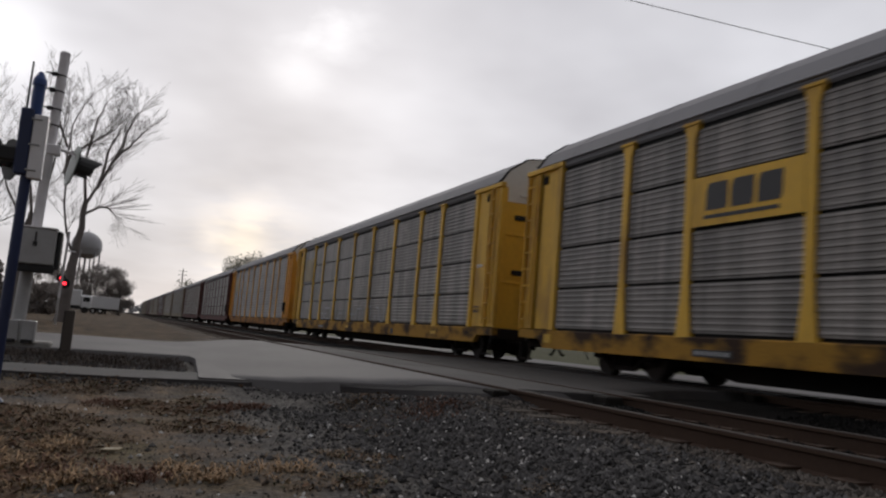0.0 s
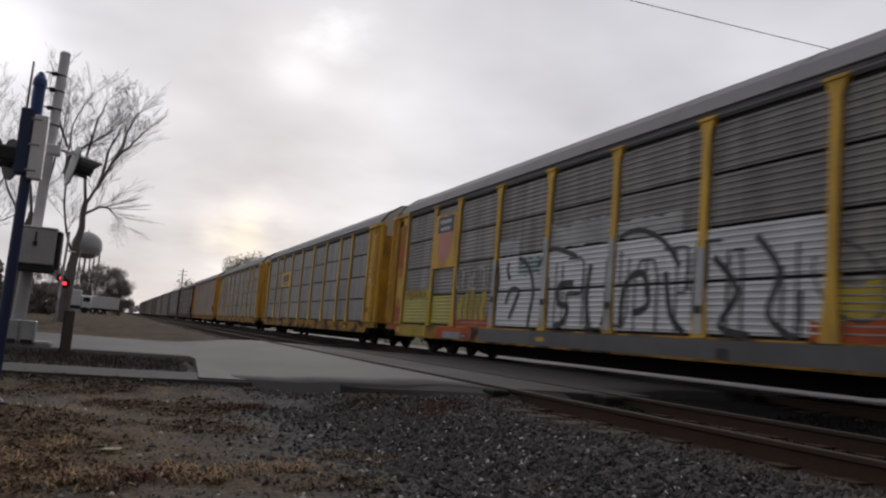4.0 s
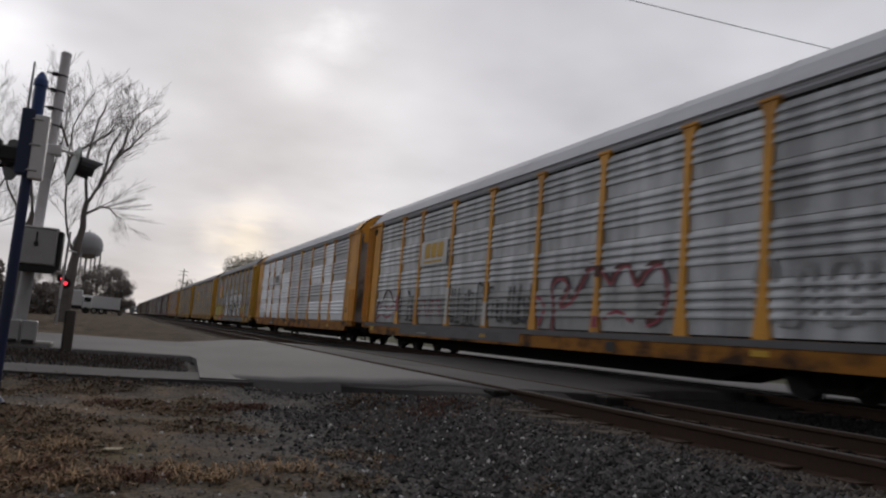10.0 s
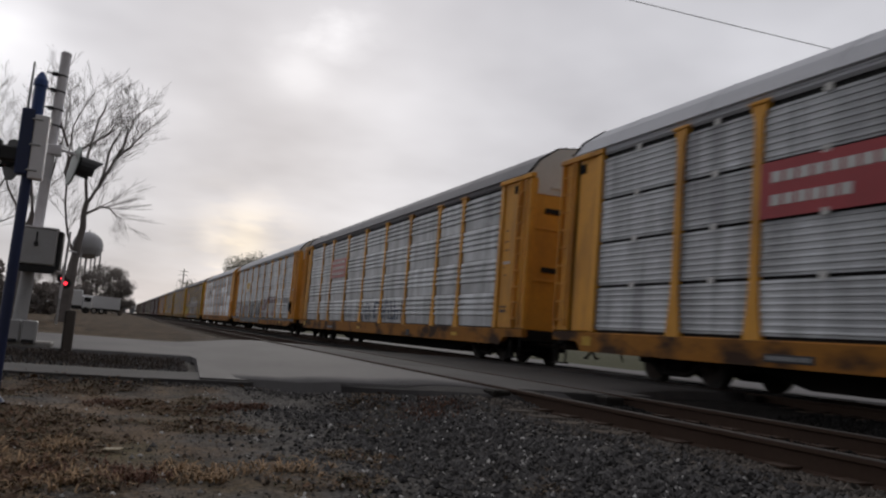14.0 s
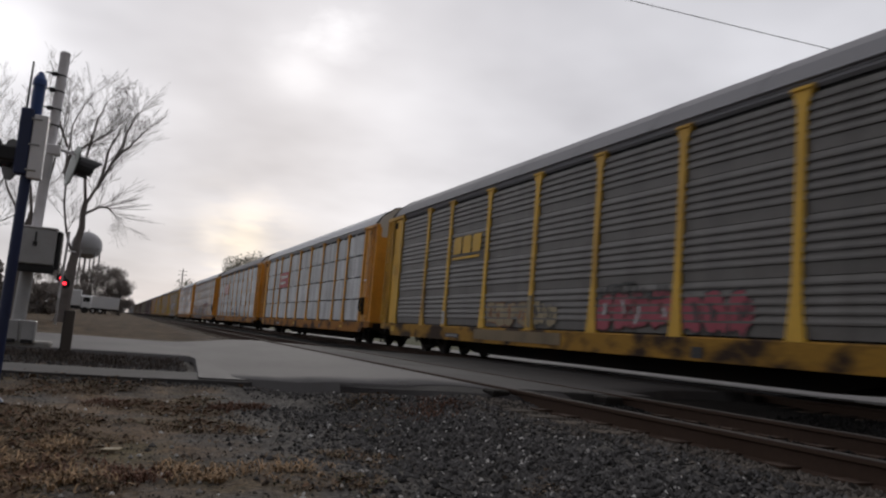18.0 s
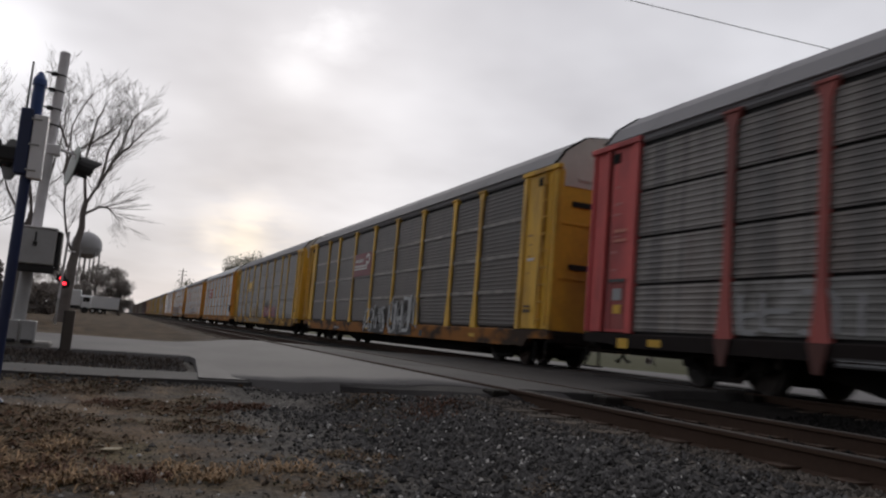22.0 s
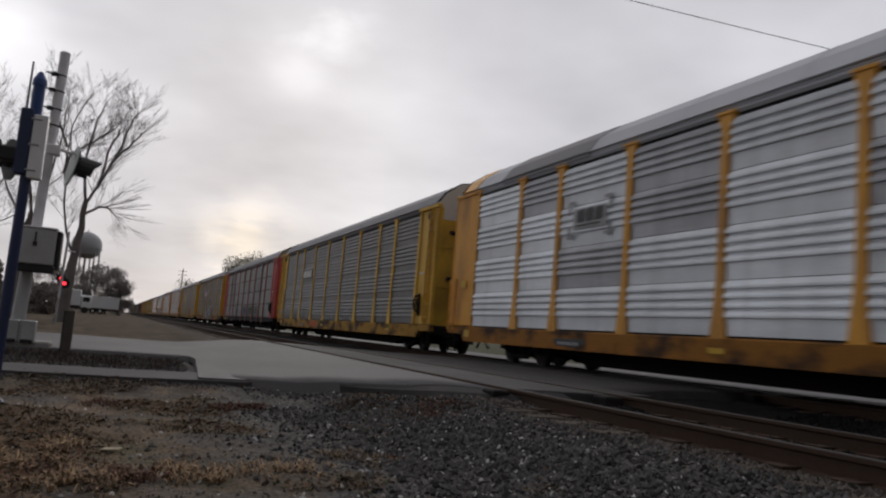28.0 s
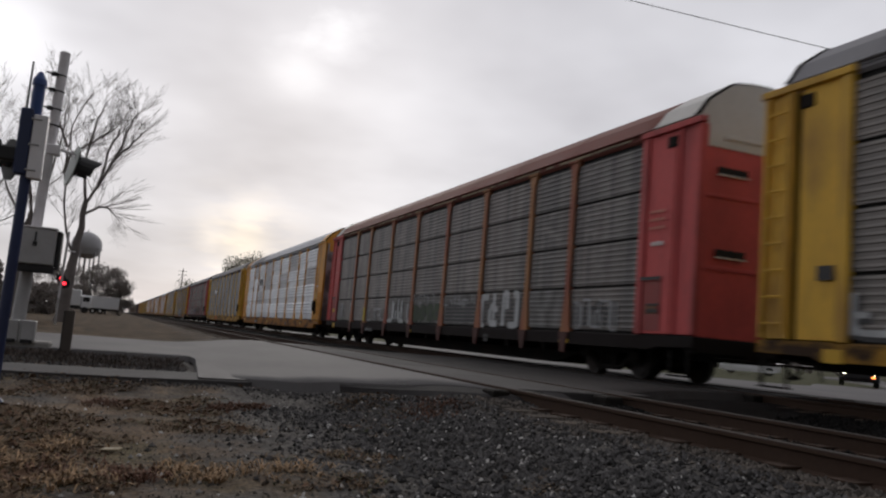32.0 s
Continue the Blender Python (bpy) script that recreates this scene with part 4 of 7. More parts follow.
        place("coupler", shared("coupler", b_coupler, BLACK), car, "", pose(0, s * h, 0, 0, 0, turn))
        WHEELSETS.setdefault(car.name, []).extend(make_truck(car, h - 3.75 if s > 0 else -h + 3.4))
    return car


DEPTHS = {}
CARS = []      # (car, index along the train)
GREY_DOOR = material("grey_door_paint", (0.36, 0.36, 0.375), 0.6, 0, 0.2, 2.5, (0.10, 0.095, 0.09), 0.95, edge=(0.45, 0.60))
SILL_DARK = material("near_black_red_sill", (0.010, 0.006, 0.0055), 0.85, 0, 0.25, 1.2, (0.010, 0.009, 0.0085), 0.7, sheen=0.25)
POST_RED = material("dulled_red_post", (0.36, 0.085, 0.075), 0.7, 0, 0.2, 1.2, (0.12, 0.04, 0.035), 0.8, 0, 40, (1, 1, 0.5), edge=(0.44, 0.62))
POST_FADED = material("faded_orange_post", (0.36, 0.17, 0.07), 0.7, 0, 0.2, 1.2, (0.24, 0.05, 0.04), 0.8, 0, 40, (1, 1, 0.5), edge=(0.44, 0.60))
# distance haze put into the far rack colours; the red also serves post feet
RACK_HAZED = material("haze_dulled_brown_rack", (0.22, 0.17, 0.11), 0.7, 0, 0.2, 1.2, (0.12, 0.10, 0.08), 0.6)
RED_DULL = material("dull_red_rack_and_foot", (0.10, 0.036, 0.030), 0.8, 0, 0.2, 1.2, (0.03, 0.02, 0.017), 0.6)
SPRAYED = material("white_sprayed_panel", (0.66, 0.68, 0.70), 0.6, 0, 0.1, 1.2, (0.40, 0.41, 0.43), 0.6, 0, 40, (1, 1.5, 1.0), 0.10)
LEMON_PANEL = material("lemon_sprayed_panel", (0.55, 0.50, 0.09), 0.6, 0, 0.15, 1.2, (0.28, 0.25, 0.10), 0.6, 0, 40, (1, 1.5, 1.0), 0.10)
TAGGED_PANEL = material("grey_tagged_panel", (0.40, 0.41, 0.41), 0.65, 0, 0.2, 2.2, (0.13, 0.13, 0.13), 0.85, 0, 40, (1, 1.6, 0.9), 0.14)
DULL_TAGGED = material("dull_tagged_panel", (0.21, 0.21, 0.205), 0.7, 0, 0.3, 4.0, (0.08, 0.075, 0.07), 0.9, 0, 40, (1, 1.6, 0.9), 0.14)
SPEC = {
    0: dict(name_label="yellow autorack with dirty grey ribbed side panels", brake=False, rack=YELLOW_B, panel=DARK, ridges=8, depth=0.015, gap=0.030),
    1: dict(name_label="yellow autorack with grey panels and large painted graffiti", brake=False, rack=YELLOW_B, gable=GABLE_RUST, bays={**{(i, r): SPRAYED for i in (2, 3, 4, 5) for r in (0, 1)}, (8, 0): LEMON_PANEL, (7, 0): LEMON_PANEL}, panel=DARK, ridges=8, depth=0.015, gap=0.030),
    2: dict(name_label="orange-yellow autorack with bright silver ribbed panels", brake=False, panel=SILVER, ridges=4, depth=0.05, gap=0.006, flat=0.30, roof=ROOF_LIGHT, ladder=False, plain_end=True, bays={b: SILVER_DULL for b in {(3, 0), (3, 1), (3, 2), (3, 3), (4, 1), (4, 2), (4, 3), (5, 3), (2, 1), (2, 3), (0, 2), (0, 3), (4, 0)}}, gable=YELLOW, door=GREY_DOOR),
    3: dict(name_label="yellow autorack with pale grey panels and red graffiti", bays={(i, 0): TAGGED_PANEL for i in (2, 3, 4, 5, 6, 7)}, panel=GREY, ridges=4, depth=0.045, gap=0.006, flat=0.28, roof=ROOF_LIGHT),
    4: dict(name_label="yellow autorack with light grey panels and red sign", brake=False, panel=GREY, ridges=4, depth=0.045, gap=0.006, flat=0.30),
    5: dict(name_label="yellow autorack with light grey panels and dark red sign", panel=GREY, ridges=8, depth=0.02, gap=0.030, roof=ROOF_LIGHT),
    6: dict(name_label="yellow autorack with dull grey ribbed side panels", brake=False, rack=YELLOW_B, panel=DARK_RIB, ridges=5, depth=0.034, gap=0.006, flat=0.20),
    7: dict(name_label="yellow autorack with sooty dark panels and maroon sign", brake=False, rack=YELLOW_B, sill=SILL_RUST, panel=DARKER, ridges=8, depth=0.008, gap=0.03),
    8: dict(name_label="faded red autorack with sooty grey panels and red posts", bays={(i, 0): DULL_TAGGED for i in (3, 4, 5, 6, 7)}, rack=RED, posts=POST_RED, ladder=False, tall=True, sill=SILL_DARK, gable=GABLE_RUST, panel=RUSTY_PANEL, ridges=8, depth=0.015, gap=0.030),
    9: dict(name_label="yellow autorack with dark grey panels and white lettering", rack=YELLOW_B, panel=DARK_RIB, ridges=5, depth=0.034, gap=0.006, flat=0.20),
    10: dict(name_label="orange-yellow autorack with bright silver panels", panel=SILVER, ridges=4, depth=0.05, gap=0.006, flat=0.30, roof=ROOF_LIGHT, ladder=False, plain_end=True, bays={b: SILVER_DULL for b in {(0, 2), (2, 3), (3, 2), (5, 3), (5, 2), (7, 3), (6, 1)}}, gable=YELLOW, door=GREY_DOOR),
    11: dict(name_label="faded red autorack with rusty roof and grey panels", bays={(i, 0): DULL_TAGGED for i in (1, 3, 4, 5)}, rack=RED, ladder=False, tall=True, posts=POST_FADED, sill=SILL_DARK, brake=False, panel=RUSTY_PANEL, ridges=8, depth=0.015, gap=0.030, roof=ROOF_RED),
    12: dict(name_label="yellow autorack with sooty grey ribbed panels", rack=YELLOW_B, tall=True, panel=DARK, ridges=8, depth=0.015, gap=0.030),
    -1: dict(name_label="yellow autorack with dull grey ribbed side panels", brake=False, rack=YELLOW_B, panel=DARK, ridges=8, depth=0.015, gap=0.030),
    -2: dict(name_label="yellow autorack with dull grey ribbed side panels", panel=DARK, ridges=5, depth=0.03, gap=0.012),
    -3: dict(name_label="red autorack far along the train, its colour dulled for haze", rack=RED_DULL, panel=DARK, ridges=8, depth=0.015, gap=0.030),
}
# cars far ahead get racks whose dulled colour stands for haze
for k in range(12, -13, -1):
    spec = SPEC.get(k, dict(name_label="autorack far along the train, its colours dulled for haze", panel=(DARK, DARK_RIB)[k % 2], rack=(RACK_HAZED, RACK_HAZED, RED_DULL)[k % 3], ridges=4, rows=2, detail=False))
    CARS.append((autorack(**spec), k))
    DEPTHS[CARS[-1][0].name] = spec.get("depth", 0.03)


def train_shift(t):
    """Metres that the first counted car's front has gone along the track."""
    return 17.97 + 9.735 * t + 0.0206 * t * t


# ---- signs, lettering and graffiti on the cars ----
def paint(name, colour, rough=0.55, worn=0.35):
    return material(name, colour, rough, 0, 0.12, 2.5, tuple(c * 0.45 for c in colour), worn)


P_WHITE = paint("white_lettering", (0.62, 0.62, 0.60))
P_SPRAY = paint("white_spray_paint", (0.50, 0.52, 0.53), 0.65, 0.8)
P_GREYSPRAY = paint("grey_spray_paint", (0.30, 0.31, 0.32), 0.6, 0.5)
P_SILLGREY = paint("primed_sill_grey", (0.11, 0.11, 0.115), 0.6, 0.6)
P_BLACK = paint("black_lettering", (0.02, 0.02, 0.022))
P_YELLOW = paint("yellow_lettering", (0.60, 0.36, 0.02))
P_LEMON = paint("lemon_spray_paint", (0.50, 0.37, 0.03), 0.7, 0.7)
P_RED = paint("red_sign_paint", (0.38, 0.04, 0.05))
P_PALE_RED = paint("faded_red_sign", (0.52, 0.19, 0.18))
P_MAROON = paint("maroon_sign", (0.16, 0.02, 0.03))
P_PINK = paint("pink_sign_paint", (0.58, 0.22, 0.16))
P_NAVY = paint("navy_sign_paint", (0.04, 0.045, 0.09))
P_BLUE = paint("blue_spray_paint", (0.08, 0.11, 0.17), 0.7, 0.8)
P_ORANGE = paint("orange_spray_paint", (0.50, 0.085, 0.012), 0.7, 0.7)
P_SPRAYRED = paint("red_spray_paint", (0.34, 0.05, 0.08))
P_CREAM = paint("cream_spray_paint", (0.34, 0.28, 0.17), 0.65, 0.7)
P_DIM = paint("dim_grey_spray_paint", (0.055, 0.057, 0.060), 0.7, 0.7)
P_UMBER = paint("umber_spray_paint", (0.10, 0.035, 0.03), 0.7, 0.7)
P_FAINT = paint("faded_orange_spray", (0.26, 0.12, 0.06), 0.7, 0.7)
P_GREEN = paint("green_spray_paint", (0.055, 0.085, 0.045), 0.7, 0.8)
P_RECESS = paint("shaded_red_field", (0.30, 0.045, 0.04))
P_AMBER = paint("amber_spray_paint", (0.48, 0.19, 0.025), 0.7, 0.8)
P_BRICK = paint("brick_red_spray_paint", (0.40, 0.105, 0.028), 0.7, 0.8)
P_TAN = paint("tan_spray_paint", (0.20, 0.15, 0.085), 0.7, 0.9)
P_TEAL = paint("teal_spray_paint", (0.06, 0.16, 0.16))
HALF_L = BODY_L / 2
FRONT_OFF = -0.20
POSTS = [FRONT_OFF + END_F]
for _w in BAYS:
    POSTS.append(POSTS[-1] + _w)


def on_side(car, name, mat, d0, d1, z0, z1, out=0.0, label="", thick=0.012):
    """A thin plate on the near side, d metres behind the front of the car."""
    bm = bmesh.new()
    x = -HALF - 0.052 - out
    box(bm, (x - thick, HALF_L + FRONT_OFF - d1, z0), (x, HALF_L + FRONT_OFF - d0, z1), 0.003)
    return part(name, bm, mat, car, label)


def ribbon(bm, pts, width, x):
    """A flat painted stroke through points (d, z), one strip."""
    line = [Vector((HALF_L + FRONT_OFF - d, z)) for d, z in pts]
    pairs = []
    for i, p in enumerate(line):
        t = line[min(i + 1, len(line) - 1)] - line[max(i - 1, 0)]
        t = t.normalized() if t.length > 1e-5 else Vector((1, 0))
        s = Vector((-t.y, t.x)) * width / 2
        ends = [(x - 0.006, p + s), (x - 0.006, p - s), (x, p - s), (x, p + s)]
        pairs.append([bm.verts.new((xx, q.x, q.y)) for xx, q in ends])
    for a, b in zip(pairs, pairs[1:]):
        for k in range(4):
            bm.faces.new((a[k], a[(k + 1) % 4], b[(k + 1) % 4], b[k]))
    bm.faces.new(pairs[0])
    bm.faces.new(pairs[-1])


def graffiti(car, mat, d0, d1, z0, z1, count, width, seed, out=0.0, label="painted graffiti swirls"):
    """A row of broad looping strokes."""
    rnd = random.Random(seed)
    w = (d1 - d0) / count
    for i in range(count):
        bm = bmesh.new()
        fa, fb = rnd.uniform(1.0, 2.2), rnd.uniform(1.6, 3.4)
        pa, pb = rnd.uniform(0, 6.28), rnd.uniform(0, 6.28)
        span = rnd.uniform(0.75, 1.0)
        pts = []
        for k in range(19):
            a = span * math.pi * 1.1 * k / 18
            u = 0.5 + 0.55 * math.sin(fa * a + pa)
            v = 0.5 + 0.5 * math.sin(fb * a + pb)
            pts.append((d0 + (i + u) * w, z0 + (z1 - z0) * v))
        ribbon(bm, pts, width * rnd.uniform(0.7, 1.1), -HALF - DEPTHS[car.name] * 0.5 - out * 0.5)
        part("graffiti", bm, mat, car, label if i == 0 else "")


def blocks(car, mat, d0, d1, z0, z1, count, width, seed, out=0.0, shade=None, label="blocky painted graffiti shapes"):
    """A row of thick angular strokes, with a darker edge behind where given."""
    rnd = random.Random(seed)
    w = (d1 - d0) / count
    for i in range(count):
        strokes = []
        for _ in range(3):
            u, v = rnd.choice((0.1, 0.5, 0.9)), rnd.choice((0.0, 1.0))
            pts = [(u, v)]
            for _k in range(rnd.choice((2, 3))):
                if rnd.random() < 0.62:
                    v = (1.0 - v if rnd.random() < 0.6 else 0.5) + rnd.uniform(-0.06, 0.06)
                else:
                    u = rnd.choice((0.1, 0.5, 0.9)) + rnd.uniform(-0.08, 0.08)
                if abs(u - pts[-1][0]) + abs(v - pts[-1][1]) > 0.1:
                    pts.append((u, v))
            if len(pts) > 1:
                # rounded turns
                soft = [pts[0]]
                for a, b in zip(pts, pts[1:]):
                    soft += [(a[0] + (b[0] - a[0]) * f, a[1] + (b[1] - a[1]) * f) for f in (0.2, 0.5, 0.8)]
                strokes.append(soft + [pts[-1]])
        lift = rnd.uniform(-0.08, 0.08) * (z1 - z0)
        x = -HALF - DEPTHS[car.name] * 0.75 - out
        for tone, dx, dd in ((shade, 0.0, 0.05), (mat, 0.006, 0.0)):
            if tone is None:
                continue
            for j, st in enumerate(strokes):
                bm = bmesh.new()
                ribbon(bm, [(d0 + (i + u) * w + dd, z0 + lift + (z1 - z0) * v - dd) for u, v in st], width * (1.5 if dd else 1.0), x - dx - 0.001 * j)
                part("graffiti", bm, tone, car, label if i == 0 and j == 0 and not dd else "")


def blob(car, mat, d0, d1, z0, z1, seed, out=0.0, label=""):
    """A filled painted patch with an uneven, drippy outline."""
    rnd = random.Random(seed)
    n = max(8, int((d1 - d0) / 0.18))
    top = [(d0 + (d1 - d0) * i / n, z1 - rnd.uniform(0, 0.28) * (z1 - z0)) for i in range(n + 1)]
    low = [(d0 + (d1 - d0) * i / n, z0 + rnd.uniform(0, 0.12) * (z1 - z0)) for i in range(n + 1)]
    bm = bmesh.new()
    x = -HALF - DEPTHS[car.name] * 0.35 - out * 0.5
    for i in range(n):
        quad = [top[i], top[i + 1], low[i + 1], low[i]]
        va = [bm.verts.new((x - 0.004, HALF_L + FRONT_OFF - d, z)) for d, z in quad]
        bm.faces.new(va)
    part("paint_patch", bm, mat, car, label)


def bubble(car, fill, edge, d0, d1, z0, z1, count, seed, out=0.0, gleam=None, label="filled bubble graffiti letters"):
    """A row of swollen letter-like patches: dark rim, pale fill, dark strokes within."""
    rnd = random.Random(seed)
    w = (d1 - d0) / count
    base = -HALF - DEPTHS[car.name] * 0.7 - out
    for i in range(count):
        cd, cz = d0 + (i + 0.5) * w, (z0 + z1) / 2 + rnd.uniform(-0.06, 0.06) * (z1 - z0)
        lean = rnd.uniform(-0.22, 0.22)
        ring = []
        for k in range(14):
            a = 2 * math.pi * k / 14
            c, q = math.cos(a), math.sin(a)
            r = (abs(c) ** 4 + abs(q) ** 4) ** -0.25 * rnd.uniform(0.72, 1.10)
            ring.append((c * r * w * 0.52 + lean * q * w * 0.5, q * r * (z1 - z0) * 0.5))
        for tone, grow_by, dx in ((edge, 1.07, 0.0), (fill, 0.96, 0.005)):
            bm = bmesh.new()
            x = base - dx - 0.0012 * (i % 2)
            va = [bm.verts.new((x - 0.004, HALF_L + FRONT_OFF - cd - u * grow_by, cz + v * grow_by)) for u, v in ring]
            vb = [bm.verts.new((x, HALF_L + FRONT_OFF - cd - u * grow_by, cz + v * grow_by)) for u, v in ring]
            bm.faces.new(va), bm.faces.new(vb)
            for k in range(14):
                bm.faces.new((va[k], va[(k + 1) % 14], vb[(k + 1) % 14], vb[k]))
            part("graffiti", bm, tone, car, label if i == 0 and dx else "")
        for k in range(2):
            u0, v0 = rnd.uniform(-0.25, 0.25) * w, rnd.uniform(-0.3, 0.0) * (z1 - z0)
            u1, v1 = u0 + rnd.uniform(-0.2, 0.2) * w, v0 + rnd.uniform(0.2, 0.45) * (z1 - z0)
            bm = bmesh.new()
            ribbon(bm, [(cd + u0, cz + v0), (cd + (u0 + u1) / 2 + 0.06 * w, cz + (v0 + v1) / 2), (cd + u1, cz + v1)], rnd.uniform(0.08, 0.14) * w + 0.02, base - 0.010)
            part("graffiti", bm, edge if k == 0 or gleam is None else gleam, car)


def scrawl(car, mat, pts, width, out=0.0, label=""):
    """One hand-sprayed line through a few points, rounded between them."""
    line = []
    for k in range(len(pts) - 1):
        p0, p1, p2, p3 = (Vector(pts[min(max(k + o, 0), len(pts) - 1)]) for o in (-1, 0, 1, 2))
        for f in (0.0, 0.25, 0.5, 0.75):
            line.append(tuple(0.5 * (2 * p1 + (p2 - p0) * f + (2 * p0 - 5 * p1 + 4 * p2 - p3) * f * f + (3 * p1 - p0 - 3 * p2 + p3) * f ** 3)))
    line.append(tuple(pts[-1]))
    bm = bmesh.new()
    ribbon(bm, line, width, -HALF - DEPTHS[car.name] * 0.75 - out)
    part("graffiti", bm, mat, car, label)


def door_recess(car, d0, d1, label, patch=None):
    """Framed low recess drawn flat: lintel, jamb, field plates hold its shade; small notice."""
    on_side(car, "end_recess", P_RECESS, d0, d1, 0.98, 1.95, -0.030, label)
    on_side(car, "recess_lintel", P_BLACK, d0 - 0.05, d1 + 0.05, 1.95, 2.02, 0.02)
    on_side(car, "recess_jamb", P_MAROON, d0 - 0.05, d0, 0.98, 1.95, 0.0)
    if patch:
        on_side(car, "notice", patch, d0 + 0.12, d1 - 0.10, 1.30, 1.48, -0.015)


def end_stencils(car, mat, d, z0, z1, seed):
    """A column of small unreadable stencil marks on an end plate."""
    rnd = random.Random(seed)
    z = z0
    while z < z1:
        tall = rnd.uniform(0.025, 0.05)
        bars(car, mat, d + rnd.uniform(-0.02, 0.06), d + rnd.uniform(0.22, 0.34), z, z + tall, rnd.choice((4, 5, 6)), -0.025, "small stencil marks" if z == z0 else "")
        z += tall + rnd.uniform(0.12, 0.45)


def bars(car, mat, d0, d1, z0, z1, count, out=0.0, label="worn lettering"):
    """Unreadable lettering as short upright bars in a line."""
    w = (d1 - d0) / count
    for i in range(count):
        on_side(car, "lettering_bar", mat, d0 + i * w + w * 0.12, d0 + (i + 1) * w - w * 0.12, z0, z1, out, label if i == 0 else "", 0.005)


def badge(car, mat, d0, d1, z0, z1, out, label):
    """Three plain slanted blocks side by side over a rule."""
    w = (d1 - d0) / 3
    h = z1 - z0
    for i in range(3):
        bm = bmesh.new()
        a, b = d0 + i * w + 0.08 * w, d0 + (i + 1) * w - 0.06 * w
        ring = [(a, z0 + 0.24 * h), (b - 0.08 * w, z0 + 0.24 * h), (b, z0 + 0.4 * h), (b, z1), (a + 0.1 * w, z1), (a, z0 + 0.8 * h)]
        x = -HALF - 0.052 - out
        va = [bm.verts.new((x - 0.005, HALF_L + FRONT_OFF - d, z)) for d, z in ring]
        vb = [bm.verts.new((x, HALF_L + FRONT_OFF - d, z)) for d, z in ring]
        bm.faces.new(va), bm.faces.new(vb)
        for k in range(6):
            bm.faces.new((va[k], va[(k + 1) % 6], vb[(k + 1) % 6], vb[k]))
        part("emblem_shape", bm, mat, car, label if i == 0 else "")
    on_side(car, "emblem_rule", mat, d0, d1 - 0.1, z0, z0 + h * 0.11, out, "", 0.005)


ROW = (Z_EAVE - 0.15 - Z_SILL1 - 0.03) / 4


def row_z(r):
    return Z_SILL1 + 0.03 + r * ROW


def stencils(car, dark=P_BLACK):
    """Small service marks on the rear end panel and the sill."""
    end = POSTS[-1]
    bars(car, dark, end + 0.35, end + 0.75, 1.32, 1.40, 3, 0.0, "small service stencil")
    bars(car, dark, end + 0.35, end + 0.75, 1.45, 1.50, 3, 0.0, "")
    bars(car, P_WHITE, end + 0.40, end + 0.80, 2.62, 2.70, 3, 0.0, "")
    on_side(car, "sill_plate", P_BLACK, POSTS[2] + 0.3, POSTS[2] + 1.3, 0.55, 0.68, 0.0, "dark data plate on the sill")
    on_side(car, "sill_plate", P_BLACK, POSTS[6] + 0.5, POSTS[6] + 0.8, 0.52, 0.72, 0.0, "")
    bars(car, P_GREYSPRAY, POSTS[2] + 0.35, POSTS[2] + 1.25, 0.58, 0.65, 6, 0.013, "worn white lettering")
    on_side(car, "warning_patch", P_YELLOW, POSTS[0] - 0.4, POSTS[0] - 0.05, 0.60, 0.80, 0.0, "yellow reflector patch")
    on_side(car, "warning_patch", P_YELLOW, POSTS[4] - 0.2, POSTS[4] + 0.2, 0.62, 0.72, 0.0, "")
    on_side(car, "warning_patch", P_YELLOW, POSTS[8] - 0.2, POSTS[8] + 0.2, 0.62, 0.72, 0.0, "")


def outline(car, name, mat, ring, out, label=""):
    """A flat plate with a free outline (d, z)."""
    bm = bmesh.new()
    x = -HALF - 0.052 - out
    va = [bm.verts.new((x - 0.006, HALF_L + FRONT_OFF - d, z)) for d, z in ring]
    vb = [bm.verts.new((x, HALF_L + FRONT_OFF - d, z)) for d, z in ring]
    bm.faces.new(va), bm.faces.new(vb)
    n = len(ring)
    for k in range(n):
        bm.faces.new((va[k], va[(k + 1) % n], vb[(k + 1) % n], vb[k]))
    return part(name, bm, mat, car, label)


def roof_cover(car, mat, d0, d1, label):
    """A roof sheet of another colour over part of the length."""
    prof = ROOF_PROFILE + [(-x, z) for x, z in reversed(ROOF_PROFILE[:-1])]
    outer = [(x * 1.006, z + 0.012) for x, z in prof]
    inner = [(x * 1.001, z + 0.002) for x, z in reversed(prof)]
    bm = bmesh.new()
    extrude_profile(bm, outer + inner, HALF_L + FRONT_OFF - d1, HALF_L + FRONT_OFF - d0)
    part("roof_sheet", bm, mat, car, label)


